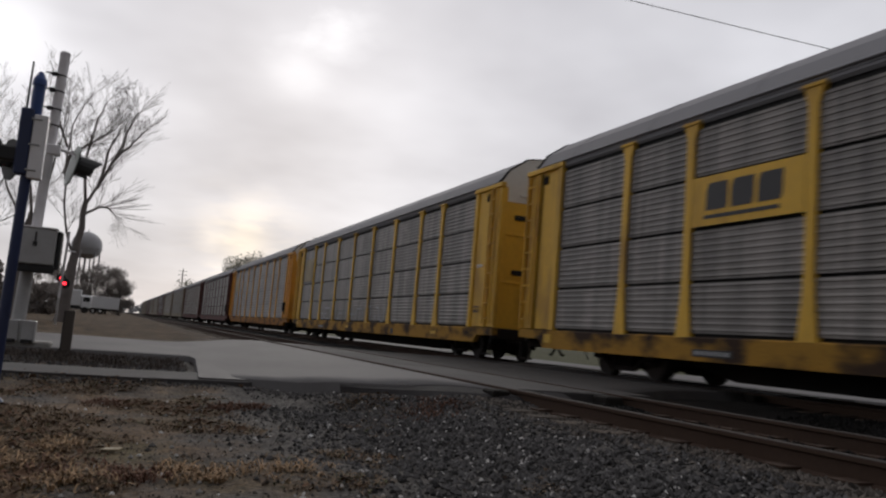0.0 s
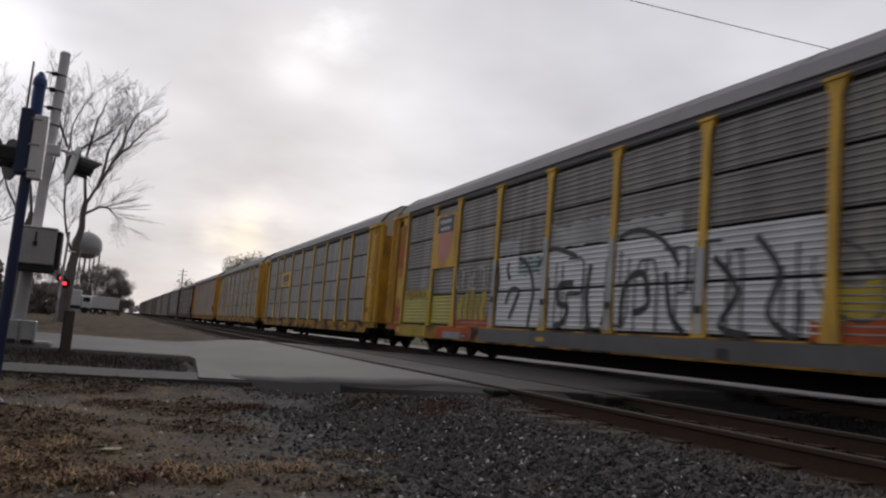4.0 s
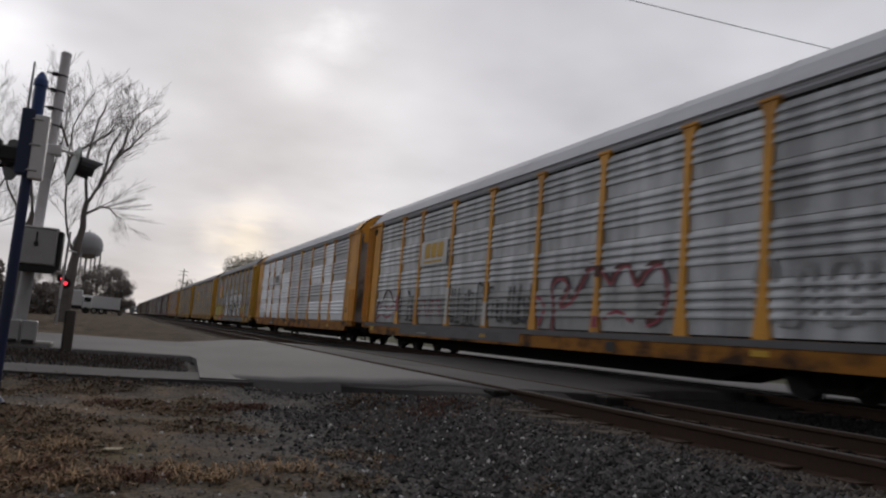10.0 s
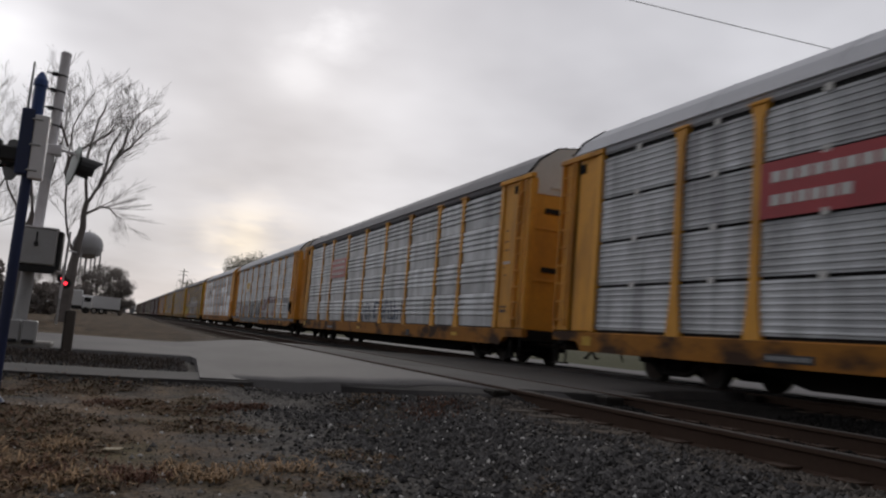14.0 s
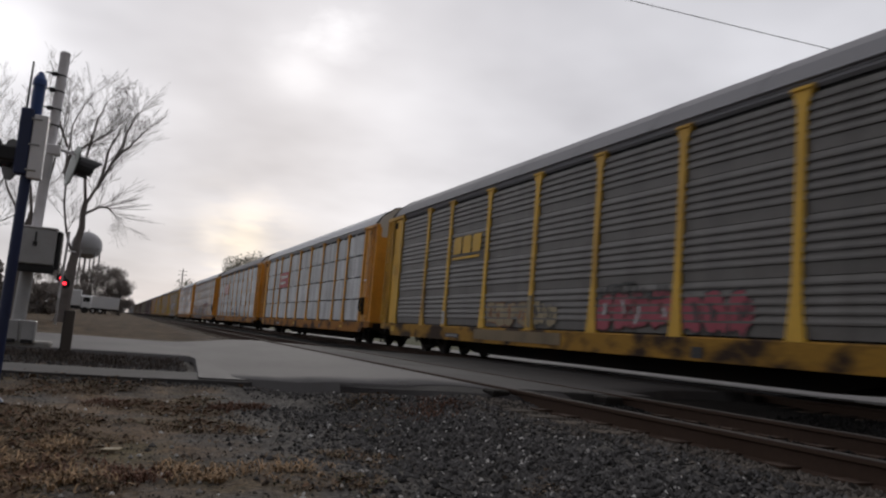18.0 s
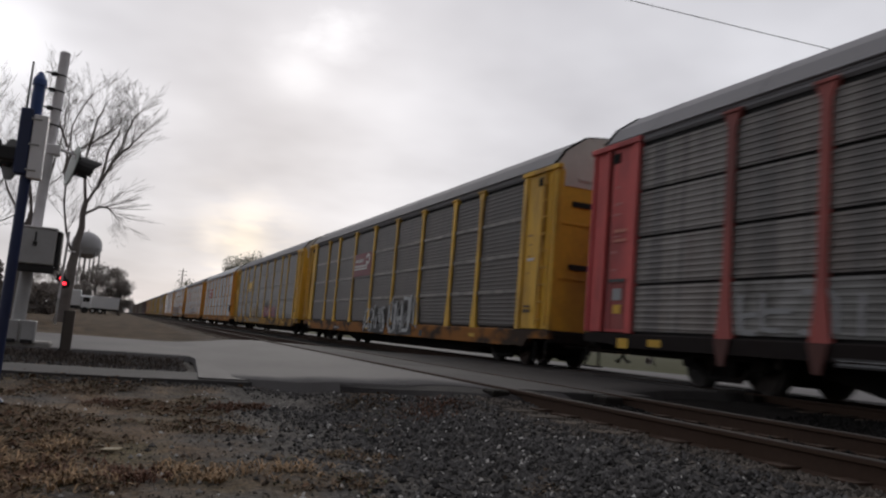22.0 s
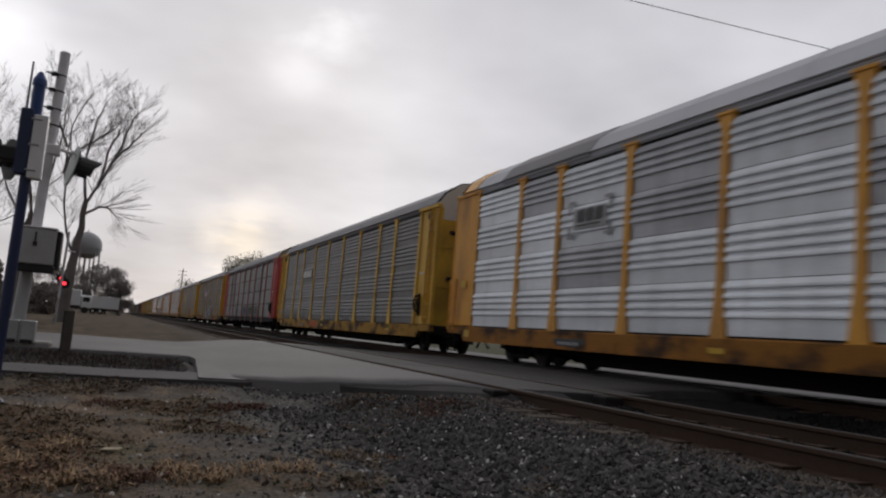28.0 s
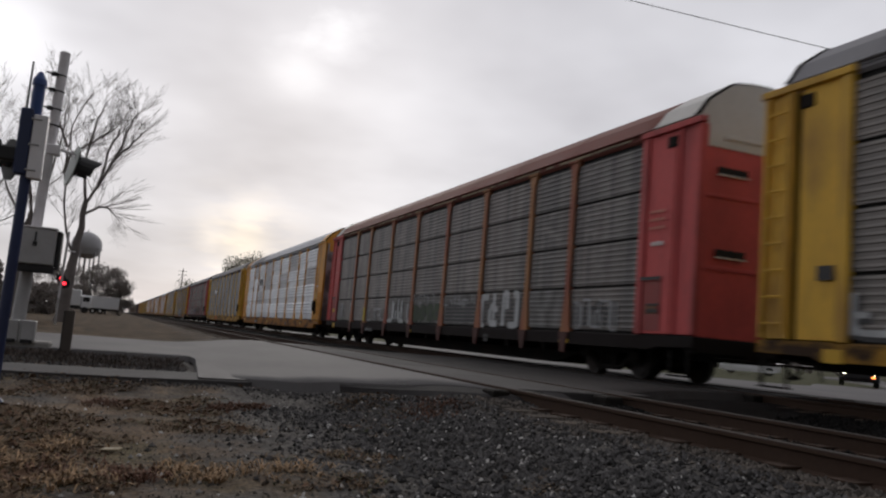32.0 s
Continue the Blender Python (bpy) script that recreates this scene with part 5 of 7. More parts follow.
def decorate():
    by = {k: car for car, k in CARS}
    P = POSTS
    for k in range(-1, 13):
        stencils(by[k])
    for k, seed in ((0, 311), (3, 312), (4, 313), (5, 314), (6, 315), (7, 316), (12, 317)):
        end_stencils(by[k], P_FAINT, P[-1] + 0.34, 2.3, 3.6, seed)
    # silver cars have a pale stripe down the yellow gable
    for k in (2, 10):
        bm = bmesh.new()
        box(bm, (-0.62, -HALF_L + 0.045, 4.46), (-0.42, -HALF_L + 0.062, 5.62), 0.003)
        part("gable_stripe", bm, P_WHITE, by[k], "white stripe down the gable")
        end_stencils(by[k], P_FAINT, P[-1] + 0.35, 2.6, 4.0, 320 + k)
    # yellow emblem plate
    c = by[0]
    on_side(c, "emblem_plate", YELLOW_B, P[2] + 0.12, P[3] - 0.10, row_z(2) + 0.03, row_z(3) - 0.02, 0.0, "yellow emblem plate with dark block shapes")
    badge(c, P_BLACK, P[2] + 0.45, P[3] - 0.5, row_z(2) + 0.15, row_z(3) - 0.16, 0.013, "dark block emblem")
    # shield plate and heavy graffiti
    c = by[1]
    on_side(c, "shield_plate", YELLOW_B, P[1] + 0.12, P[2] - 0.12, row_z(2) - 0.1, row_z(4) - 0.25, 0.0, "yellow plate with a pink and navy shield")
    mid, zt = (P[1] + P[2]) / 2, row_z(3)
    outline(c, "shield_field", P_PINK, [(mid - 0.60, zt + 0.22), (mid + 0.60, zt + 0.22), (mid + 0.58, zt - 0.45), (mid + 0.40, zt - 0.75), (mid, zt - 0.92), (mid - 0.40, zt - 0.75), (mid - 0.58, zt - 0.45)], 0.013)
    outline(c, "shield_band", P_NAVY, [(mid - 0.64, zt + 0.10), (mid + 0.64, zt + 0.10), (mid + 0.62, zt + 0.45), (mid + 0.70, zt + 0.58), (mid + 0.45, zt + 0.66), (mid, zt + 0.60), (mid - 0.45, zt + 0.66), (mid - 0.70, zt + 0.58), (mid - 0.62, zt + 0.45)], 0.019)
    bars(c, P_WHITE, mid - 0.45, mid + 0.45, zt + 0.40, zt + 0.52, 4, 0.026, "pale lettering bars")
    bars(c, P_WHITE, mid - 0.40, mid + 0.40, zt + 0.18, zt + 0.28, 4, 0.026, "")
    for d0, d1, m in ((0.0, 1.4, P_ORANGE), (1.5, 4.0, P_LEMON), (5.0, 7.7, P_ORANGE), (8.2, 21.5, P_SILLGREY)):
        on_side(c, "sill_paint", m, d0, d1, (0.72 if d0 < 1 else Z_SILL0 + 0.04), Z_SILL1 - 0.04, 0.0, "sprayed stretch of the sill", 0.004)
    on_side(c, "sill_paint", P_GREYSPRAY, 5.6, 6.9, 0.52, 0.72, 0.005)
    for j, top in ((3, 2.75), (4, 3.15), (5, 2.9), (6, 2.5)):
        on_side(c, "post_paint", P_SPRAY, P[j] - 0.10, P[j] + 0.10, 0.95, top, 0.008, "white sprayed post" if j == 3 else "")
        on_side(c, "post_paint", P_DIM, P[j] - 0.10, P[j] + 0.10, 1.9 - 0.1 * j, 2.05 - 0.1 * j, 0.016)
    on_side(c, "post_paint", P_LEMON, P[1] - 0.16, P[1] + 0.16, 0.93, 2.0, 0.008, "lemon sprayed post foot")
    # front end plate: faded red, orange and lemon clouds
    on_side(c, "plate_paint", P_AMBER, 0.58, 1.28, 0.96, 4.55, -0.031, "orange sprayed end plate")
    blob(c, P_BRICK, 0.66, 1.24, 2.9, 3.9, 202, 0.078)
    blob(c, P_BRICK, 0.62, 1.26, 0.98, 1.6, 203, 0.078)
    blob(c, P_YELLOW, 0.74, 1.22, 1.75, 2.7, 204, 0.078)
    # lemon letters with a bumpy upper edge
    bubble(c, P_LEMON, P_UMBER, P[0] + 0.10, P[1] - 0.12, 1.78, 2.12, 5, 4)
    # flames along the foot
    blob(c, P_ORANGE, P[2] + 0.25, P[3] - 0.12, 0.60, 1.25, 5, 0.0, "orange flames painted along the foot")
    for k in range(5):
        d = P[2] + 0.55 + 0.40 * k
        scrawl(c, P_LEMON, [(d, 1.10), (d - 0.06, 1.45), (d + 0.05, 1.62 + 0.08 * (k % 2)), (d + 0.02, 1.80 + 0.1 * (k % 3))], 0.26 - 0.03 * (k % 2))
    blocks(c, P_SPRAY, P[2] + 0.1, P[3] - 0.2, 2.05, 2.6, 5, 0.045, 7, 0.0)
    # white ground that climbs unevenly into the third row
    blob(c, P_SPRAY, P[3] + 0.15, P[3] + 1.3, 2.83, 3.35, 205, 0.0, "white sprayed ground of the graffiti")
    blob(c, P_SPRAY, P[4] + 0.12, P[5] - 0.12, 2.83, 3.5, 206)
    blob(c, P_SPRAY, P[5] + 0.12, P[6] - 0.6, 2.83, 3.3, 207)
    blob(c, P_TEAL, P[3] + 1.35, P[4] - 0.3, 2.25, 2.8, 208)
    # big dark hooks and outlines
    scrawl(c, P_DIM, [(P[3] + 0.15, 0.65), (P[3] + 0.12, 1.5), (P[3] + 0.22, 2.2), (P[3] + 0.05, 2.75)], 0.16)
    scrawl(c, P_BLACK, [(P[3] + 0.75, 1.55), (P[3] + 1.0, 1.9), (P[3] + 1.45, 1.88), (P[3] + 1.25, 1.5), (P[3] + 1.0, 1.15)], 0.14, 0.0, "bold dark graffiti strokes")
    scrawl(c, P_DIM, [(P[3] + 0.9, 2.2), (P[3] + 0.75, 2.45), (P[3] + 0.8, 2.65)], 0.12)
    scrawl(c, P_DIM, [(P[3] + 1.35, 2.75), (P[3] + 1.9, 2.5), (P[3] + 2.25, 1.9), (P[3] + 2.1, 1.2), (P[3] + 2.05, 0.6)], 0.13)
    scrawl(c, P_BLACK, [(P[3] + 2.4, 2.5), (P[4] + 0.2, 2.85), (P[4] + 0.9, 2.75), (P[4] + 1.4, 2.6)], 0.12)
    scrawl(c, P_BLACK, [(P[4] + 1.3, 2.0), (P[4] + 0.7, 1.95), (P[4] + 0.7, 1.55), (P[4] + 1.1, 1.45), (P[4] + 0.95, 1.1), (P[4] + 0.5, 1.0)], 0.15)
    scrawl(c, P_BLACK, [(P[4] + 2.0, 2.4), (P[4] + 1.9, 1.6), (P[4] + 2.1, 0.95), (P[4] + 2.4, 0.6)], 0.14)
    scrawl(c, P_DIM, [(P[5] + 0.2, 2.9), (P[5] + 0.9, 3.0), (P[5] + 1.7, 2.7), (P[5] + 2.2, 2.2)], 0.11)
    scrawl(c, P_BLACK, [(P[5] + 0.4, 1.0), (P[5] + 0.5, 1.9), (P[5] + 1.1, 2.1), (P[5] + 1.3, 1.5), (P[5] + 0.8, 1.3)], 0.14)
    scrawl(c, P_BLACK, [(P[5] + 1.8, 2.1), (P[5] + 2.0, 1.3), (P[5] + 2.4, 0.95)], 0.14)
    scrawl(c, P_BLACK, [(P[6] + 0.3, 2.3), (P[6] + 0.9, 1.7), (P[6] + 0.5, 1.1), (P[6] + 1.2, 0.95)], 0.13)
    scrawl(c, P_DIM, [(P[6] + 1.3, 2.6), (P[6] + 1.8, 2.0), (P[6] + 1.6, 1.3), (P[6] + 2.2, 0.9)], 0.12)
    blocks(c, P_DIM, P[4] + 0.1, P[7] - 0.5, 0.95, 2.5, 9, 0.045, 11, 0.004)
    graffiti(c, P_DIM, P[7] - 0.3, P[9] - 0.4, 1.2, 2.4, 4, 0.06, 209, 0.0)
    blob(c, P_ORANGE, P[7] - 0.4, P[8] + 0.1, 0.60, 1.3, 13)
    blob(c, P_LEMON, P[7] - 0.1, P[8] - 0.2, 1.2, 1.85, 14)
    bars(c, P_GREYSPRAY, P[-1] + 0.35, P[-1] + 0.8, 1.75, 1.95, 2, 0.0, "")
    bars(c, P_GREYSPRAY, P[-1] + 0.35, P[-1] + 0.8, 2.1, 2.3, 2, 0.0, "")
    # silver cars: small dark framed emblem
    for k in (2, 10):
        c = by[k]
        z = row_z(2)
        on_side(c, "emblem_plate", TAGGED_PANEL, P[2] + 0.72, P[3] - 0.75, z + 0.38, z + 0.86, 0.0, "small dark framed emblem")
        for d0, d1, za, zb in ((0.5, 0.75, 0.98, 1.06), (0.5, 0.58, 0.74, 1.06), (0.5, 0.75, 0.18, 0.26), (0.5, 0.58, 0.18, 0.46), (2.0, 2.25, 0.98, 1.06), (2.17, 2.25, 0.74, 1.06), (2.0, 2.25, 0.18, 0.26), (2.17, 2.25, 0.18, 0.46)):
            on_side(c, "emblem_corner", P_GREYSPRAY, P[2] + d0, P[2] + d1, z + za, z + zb, 0.004)
        badge(c, P_BLACK, P[2] + 0.85, P[3] - 0.85, z + 0.44, z + 0.82, 0.014, "dark block emblem")
        on_side(c, "warning_patch", P_YELLOW, 0.65, 1.05, 2.05, 2.25, 0.03, "yellow notice on the end panel")
        on_side(c, "warning_patch", P_YELLOW, P[-1] + 0.5, P[-1] + 0.85, 2.05, 2.25, 0.03)
        on_side(c, "lettering_panel", P_DIM, P[2] + 0.2, P[2] + 1.5, 0.60, 0.72, 0.0, "dark lettering strip on the sill")
    for k in (2, 10):
        roof_cover(by[k], YELLOW, 0.34, 1.25, "yellow painted roof end")
        roof_cover(by[k], YELLOW, BODY_L + FRONT_OFF - 1.1, BODY_L + FRONT_OFF - 0.2, "yellow painted roof end")
    roof_cover(by[10], ROOF_GREY, 3.0, 7.4, "darker replaced roof sheet")
    # white emblem plate with yellow shapes, red scribbles
    c = by[3]
    on_side(c, "emblem_plate", P_WHITE, P[2] + 0.15, P[3] - 0.3, row_z(2) + 0.05, row_z(3) - 0.08, 0.0, "white emblem plate with yellow shapes")
    badge(c, P_YELLOW, P[2] + 0.5, P[3] - 0.6, row_z(2) + 0.14, row_z(3) - 0.16, 0.013, "yellow block emblem")
    crown = [(0.15, 1.25), (0.25, 1.75), (0.65, 1.60), (1.0, 1.95), (1.35, 2.2), (1.75, 2.05), (2.15, 1.75), (2.55, 1.70)]
    scrawl(c, P_UMBER, [(P[0] + a, z) for a, z in crown], 0.09, 0.0, "dark red crown-like scribble")
    scrawl(c, P_SPRAYRED, [(P[0] + 0.2, 1.05), (P[0] + 0.8, 1.25), (P[0] + 1.5, 1.12), (P[0] + 2.3, 1.30), (P[1] + 0.1, 1.25)], 0.07)
    scrawl(c, P_SPRAYRED, [(P[0] + 0.5, 1.45), (P[0] + 1.0, 1.62), (P[0] + 1.6, 1.45), (P[0] + 2.3, 1.58)], 0.06)
    scrawl(c, P_UMBER, [(P[0] + 0.12, 0.60), (P[0] + 0.2, 1.3), (P[0] + 0.45, 1.78)], 0.08, 0.02)
    on_side(c, "post_paint", P_SPRAYRED, P[1] - 0.10, P[1] + 0.10, 1.35, 1.95, 0.008, "red sprayed patch on a post")
    blocks(c, P_DIM, P[1] + 0.1, P[2] - 0.1, 1.0, 2.0, 3, 0.08, 23, -0.004)
    graffiti(c, P_SPRAYRED, P[2] + 0.1, P[3] - 0.6, 1.2, 1.8, 3, 0.06, 24)
    blocks(c, P_DIM, P[3] + 0.1, P[4] - 0.1, 1.0, 2.05, 5, 0.07, 25, -0.004)
    blocks(c, P_DIM, P[4] + 0.1, P[5] - 0.1, 1.05, 2.0, 4, 0.08, 28, -0.004)
    blocks(c, P_BLACK, P[4] + 0.2, P[5] - 0.2, 1.15, 1.7, 4, 0.06, 29, -0.008)
    scrawl(c, P_SPRAYRED, [(P[5] + 0.15, 1.1), (P[5] + 0.1, 1.7), (P[5] + 0.55, 1.45), (P[5] + 0.3, 1.0)], 0.10)
    swirl = [(0.9, 0.65), (1.0, 1.4), (0.85, 2.0), (1.25, 2.2), (1.6, 1.95), (1.25, 1.55), (1.7, 1.62), (2.1, 1.95), (2.45, 2.35), (2.9, 2.3), (3.3, 2.0), (3.5, 2.25), (3.9, 2.35), (4.2, 1.95), (4.6, 2.25), (4.95, 2.3), (5.2, 1.8), (5.0, 1.3), (4.6, 1.15)]
    scrawl(c, P_UMBER, [(P[5] + a, z) for a, z in swirl], 0.12, 0.0, "long dark red looping scribble")
    scrawl(c, P_SPRAYRED, [(P[5] + a + 0.05, z - 0.09) for a, z in swirl], 0.06, 0.006)
    scrawl(c, P_SPRAYRED, [(P[6] + 0.3, 1.2), (P[6] + 0.8, 1.35), (P[6] + 1.3, 1.15)], 0.08)
    on_side(c, "post_paint", P_SPRAYRED, P[6] - 0.10, P[6] + 0.10, 1.0, 1.25, 0.008)
    on_side(c, "post_paint", P_UMBER, P[6] - 0.10, P[6] + 0.10, 2.1, 2.35, 0.008)
    on_side(c, "lower_rail", P_SILLGREY, 0.3, BODY_L - 0.3, 0.77, 0.895, 0.004, "dark grey rail over the sill")
    blocks(c, P_GREYSPRAY, P[8] - 0.2, P[9] - 0.4, 1.2, 2.1, 5, 0.10, 27, -0.01)
    on_side(c, "post_paint", P_WHITE, P[3] - 0.11, P[3] + 0.11, 0.95, 2.1, 0.008, "white painted post foot")
    on_side(c, "post_paint", P_WHITE, P[4] - 0.11, P[4] + 0.11, 0.95, 1.6, 0.008)
    on_side(c, "bare_sill", P_SILLGREY, P[1] + 0.5, P[5] - 0.6, Z_SILL0 + 0.06, Z_SILL1 - 0.05, 0.0, "grey primed stretch of the sill")
    # pale red sign
    c = by[4]
    on_side(c, "sign", P_PALE_RED, P[2] + 0.10, P[3] - 0.12, row_z(2) + 0.12, row_z(3) + 0.06, 0.0, "faded red sign with pale lettering bars")
    for i in range(3):
        bars(c, P_WHITE, P[2] + 0.3, P[3] - 0.35, row_z(2) + 0.25 + i * 0.27, row_z(2) + 0.38 + i * 0.27, 9 - i, 0.013, "pale lettering bars")
    blocks(c, P_GREYSPRAY, P[3] + 0.3, P[4] - 0.2, 1.1, 1.7, 3, 0.08, 31, -0.01)
    blocks(c, P_BLUE, P[4] + 0.2, P[6] + 0.3, 1.05, 1.75, 9, 0.07, 32, -0.005)
    blocks(c, P_DIM, P[4] + 0.4, P[6], 1.1, 1.6, 7, 0.04, 33, -0.01)
    # dark red sign
    c = by[5]
    on_side(c, "sign", P_RED, P[2] + 0.10, P[3] + 0.0, row_z(2) + 0.0, row_z(3) - 0.02, 0.0, "dark red sign with white lettering bars")
    bars(c, P_WHITE, P[2] + 0.3, P[3] - 0.25, row_z(2) + 0.58, row_z(2) + 0.76, 8, 0.013, "white lettering bars")
    bars(c, P_WHITE, P[2] + 0.3, P[3] - 0.9, row_z(2) + 0.20, row_z(2) + 0.38, 6, 0.013, "")
    for r in range(1, 5):
        for j in range(len(P) - 1):
            on_side(c, "clip", P_WHITE, (P[j] + P[j + 1]) / 2 - 0.08, (P[j] + P[j + 1]) / 2 + 0.08, row_z(r) - 0.06, row_z(r) + 0.06, 0.0, "")
    # yellow shapes, cream and red graffiti
    c = by[12]
    on_side(c, "dark_window", P_BLACK, 0.95, 1.25, 1.80, 2.02, 0.0, "dark rectangle on the end plate")
    blob(c, P_SPRAY, 0.95, 1.5, 1.3, 1.85, 120)
    blocks(c, P_SPRAY, P[0], P[2], 1.0, 1.6, 6, 0.09, 121, 0.0, P_DIM)
    c = by[6]
    badge(c, P_YELLOW, P[2] + 0.35, P[3] - 0.35, row_z(2) + 0.1, row_z(3) - 0.15, 0.0, "yellow block emblem")
    on_side(c, "notice", P_YELLOW, 0.75, 1.15, 2.75, 3.1, 0.03, "yellow notice")
    bubble(c, P_CREAM, P_FAINT, P[3] + 0.25, P[4] - 0.15, 0.98, 1.62, 4, 42, 0.0, None, "cream bubble letters with dark strokes")
    bubble(c, P_CREAM, P_DIM, P[4] + 0.15, P[4] + 1.35, 0.98, 1.60, 2, 46)
    on_side(c, "post_paint", P_CREAM, P[4] - 0.10, P[4] + 0.10, 0.95, 1.75, 0.008, "cream painted post foot")
    on_side(c, "post_paint", P_SPRAY, P[2] - 0.10, P[2] + 0.10, 0.95, 1.35, 0.008)
    bubble(c, P_SPRAYRED, P_UMBER, P[5] + 0.15, P[6] - 0.15, 0.98, 1.75, 4, 43, 0.0, P_SPRAY, "dark red bubble letters with white strokes")
    bubble(c, P_SPRAYRED, P_DIM, P[6] + 0.15, P[7] - 0.9, 0.98, 1.75, 3, 45)
    on_side(c, "sill_paint", P_TAN, P[3] - 0.4, P[4] + 1.6, 0.56, 0.84, 0.004, "cream sprayed stretch of the sill")
    blocks(c, P_DIM, P[5] + 0.1, P[6] - 0.3, 1.62, 1.9, 5, 0.05, 44, 0.012)
    blob(c, P_SPRAY, 0.8, 1.4, 0.95, 1.7, 44)
    # maroon sign with a white arc
    c = by[7]
    on_side(c, "sign", P_MAROON, P[3] + 0.12, P[4] - 0.12, row_z(2) + 0.02, row_z(3) + 0.05, 0.0, "maroon sign with white arc and lines")
    bars(c, P_WHITE, P[3] + 0.3, P[3] + 1.5, row_z(2) + 0.62, row_z(2) + 0.76, 7, 0.013, "white lettering bars")
    for z in (0.30, 0.42):
        on_side(c, "sign_line", P_WHITE, P[3] + 0.2, P[3] + 2.1, row_z(2) + z, row_z(2) + z + 0.07, 0.013)
    bm = bmesh.new()
    ribbon(bm, [(P[3] + 2.15 + 0.22 * math.cos(a), row_z(2) + 0.72 + 0.18 * math.sin(a)) for a in [i * math.pi / 8 for i in range(-7, 9)]], 0.11, -HALF - 0.066)
    part("sign_arc", bm, P_WHITE, c)
    blocks(c, P_GREYSPRAY, P[4] - 0.5, P[5] - 0.5, 0.62, 1.50, 5, 0.085, 51, 0.05, P_BLACK, "silver graffiti strokes edged with black")
    blob(c, P_BLACK, P[4] - 0.3, P[5] - 0.7, 0.95, 1.5, 55)
    graffiti(c, P_SPRAY, P[4] - 0.4, P[5] - 0.6, 0.7, 1.45, 4, 0.06, 56, 0.13)
    blob(c, P_BLACK, P[5] + 0.0, P[6] + 0.1, 0.95, 1.7, 57)
    blocks(c, P_SPRAY, P[5] - 0.1, P[6] + 0.2, 0.66, 1.80, 4, 0.12, 53, 0.05, P_BLACK)
    graffiti(c, P_GREYSPRAY, P[5] + 0.1, P[6] + 0.2, 0.8, 1.7, 4, 0.09, 58, 0.13)
    on_side(c, "sill_paint", P_DIM, P[4] + 0.3, P[5] - 0.5, 0.52, 0.86, 0.004, "dark sprayed stretch of the sill")
    on_side(c, "sill_paint", P_DIM, P[5] + 0.2, P[6] - 0.3, 0.52, 0.86, 0.004)
    for r in range(1, 4):
        on_side(c, "joint_strip", DARK, P[0], P[-1], row_z(r) - 0.05, row_z(r) + 0.05, -0.035, "pale joint strip")
    # red posts, dim graffiti
    c = by[8]
    bubble(c, P_BLUE, P_DIM, P[4] + 0.15, P[5] - 0.2, 1.0, 1.75, 4, 62)
    bubble(c, P_GREEN, P_BLACK, P[5] + 0.15, P[6] - 0.1, 1.0, 1.8, 4, 63)
    door_recess(c, 0.72, 1.22, "low recess drawn in shaded red on the end plate", P_YELLOW)
    on_side(c, "notice", P_GREYSPRAY, 0.80, 1.12, 1.58, 1.82, -0.012)
    door_recess(c, P[-1] + 0.22, P[-1] + 0.75, "low recess drawn in shaded red on the end plate")
    end_stencils(c, P_PALE_RED, 0.62, 2.2, 4.2, 301)
    on_side(c, "warning_patch", P_YELLOW, 2.1, 2.5, 0.66, 0.80, 0.0, "yellow reflector patch")
    blocks(c, P_GREYSPRAY, P[1], P[3] - 0.2, 1.0, 1.6, 6, 0.09, 64, 0.0)
    blocks(c, P_DIM, P[6] + 0.3, P[7], 1.0, 1.7, 4, 0.12, 65, 0.0)
    bars(c, P_PINK, 0.72, 1.2, 3.0, 3.07, 5, 0.0, "faded lettering bars")
    bars(c, P_PINK, 0.72, 1.2, 2.80, 2.86, 4, 0.0, "")
    # white edged letters
    c = by[9]
    on_side(c, "emblem_shadow", P_BLACK, P[2] + 0.22, P[3] - 0.28, row_z(2) + 0.30, row_z(2) + 0.82, -0.006, "black ground of the white emblem")
    for i in range(3):
        d = P[2] + 0.36 + i * 0.66
        on_side(c, "emblem_shape", P_WHITE, d, d + 0.56, row_z(2) + 0.38, row_z(2) + 0.74, 0.004, "white block emblem" if i == 0 else "")
    blocks(c, P_DIM, P[0], P[3], 1.0, 1.5, 9, 0.05, 71, -0.012)
    blocks(c, P_GREYSPRAY, P[4], P[6], 1.0, 1.4, 7, 0.05, 72, -0.012)
    end_stencils(c, P_BLACK, 0.72, 1.9, 4.1, 302)
    blob(c, P_SPRAY, 0.62, 1.05, 1.15, 1.5, 303, 0.07)
    on_side(c, "warning_patch", P_ORANGE, P[3] + 0.2, P[3] + 1.6, 0.56, 0.84, 0.003, "orange patched stretch of the sill")
    # rusty red car with white lettering-like graffiti
    c = by[11]
    blocks(c, P_GREYSPRAY, P[0] + 0.1, P[1], 1.0, 1.7, 3, 0.08, 81, 0.0)
    blocks(c, P_GREYSPRAY, P[2] + 0.2, P[3] - 0.1, 1.0, 1.45, 4, 0.07, 83, 0.0)
    blocks(c, P_SPRAY, P[3] + 0.15, P[4] - 0.1, 1.0, 1.72, 4, 0.13, 84, 0.0, P_DIM)
    blocks(c, P_GREYSPRAY, P[4] + 0.1, P[5] - 0.1, 1.65, 1.9, 6, 0.05, 87, 0.0)
    bubble(c, P_GREEN, P_DIM, P[4] + 0.15, P[5] - 0.1, 0.98, 1.6, 4, 85)
    blocks(c, P_GREYSPRAY, P[5] + 0.1, P[6] - 0.3, 1.55, 1.8, 5, 0.06, 88, -0.004)
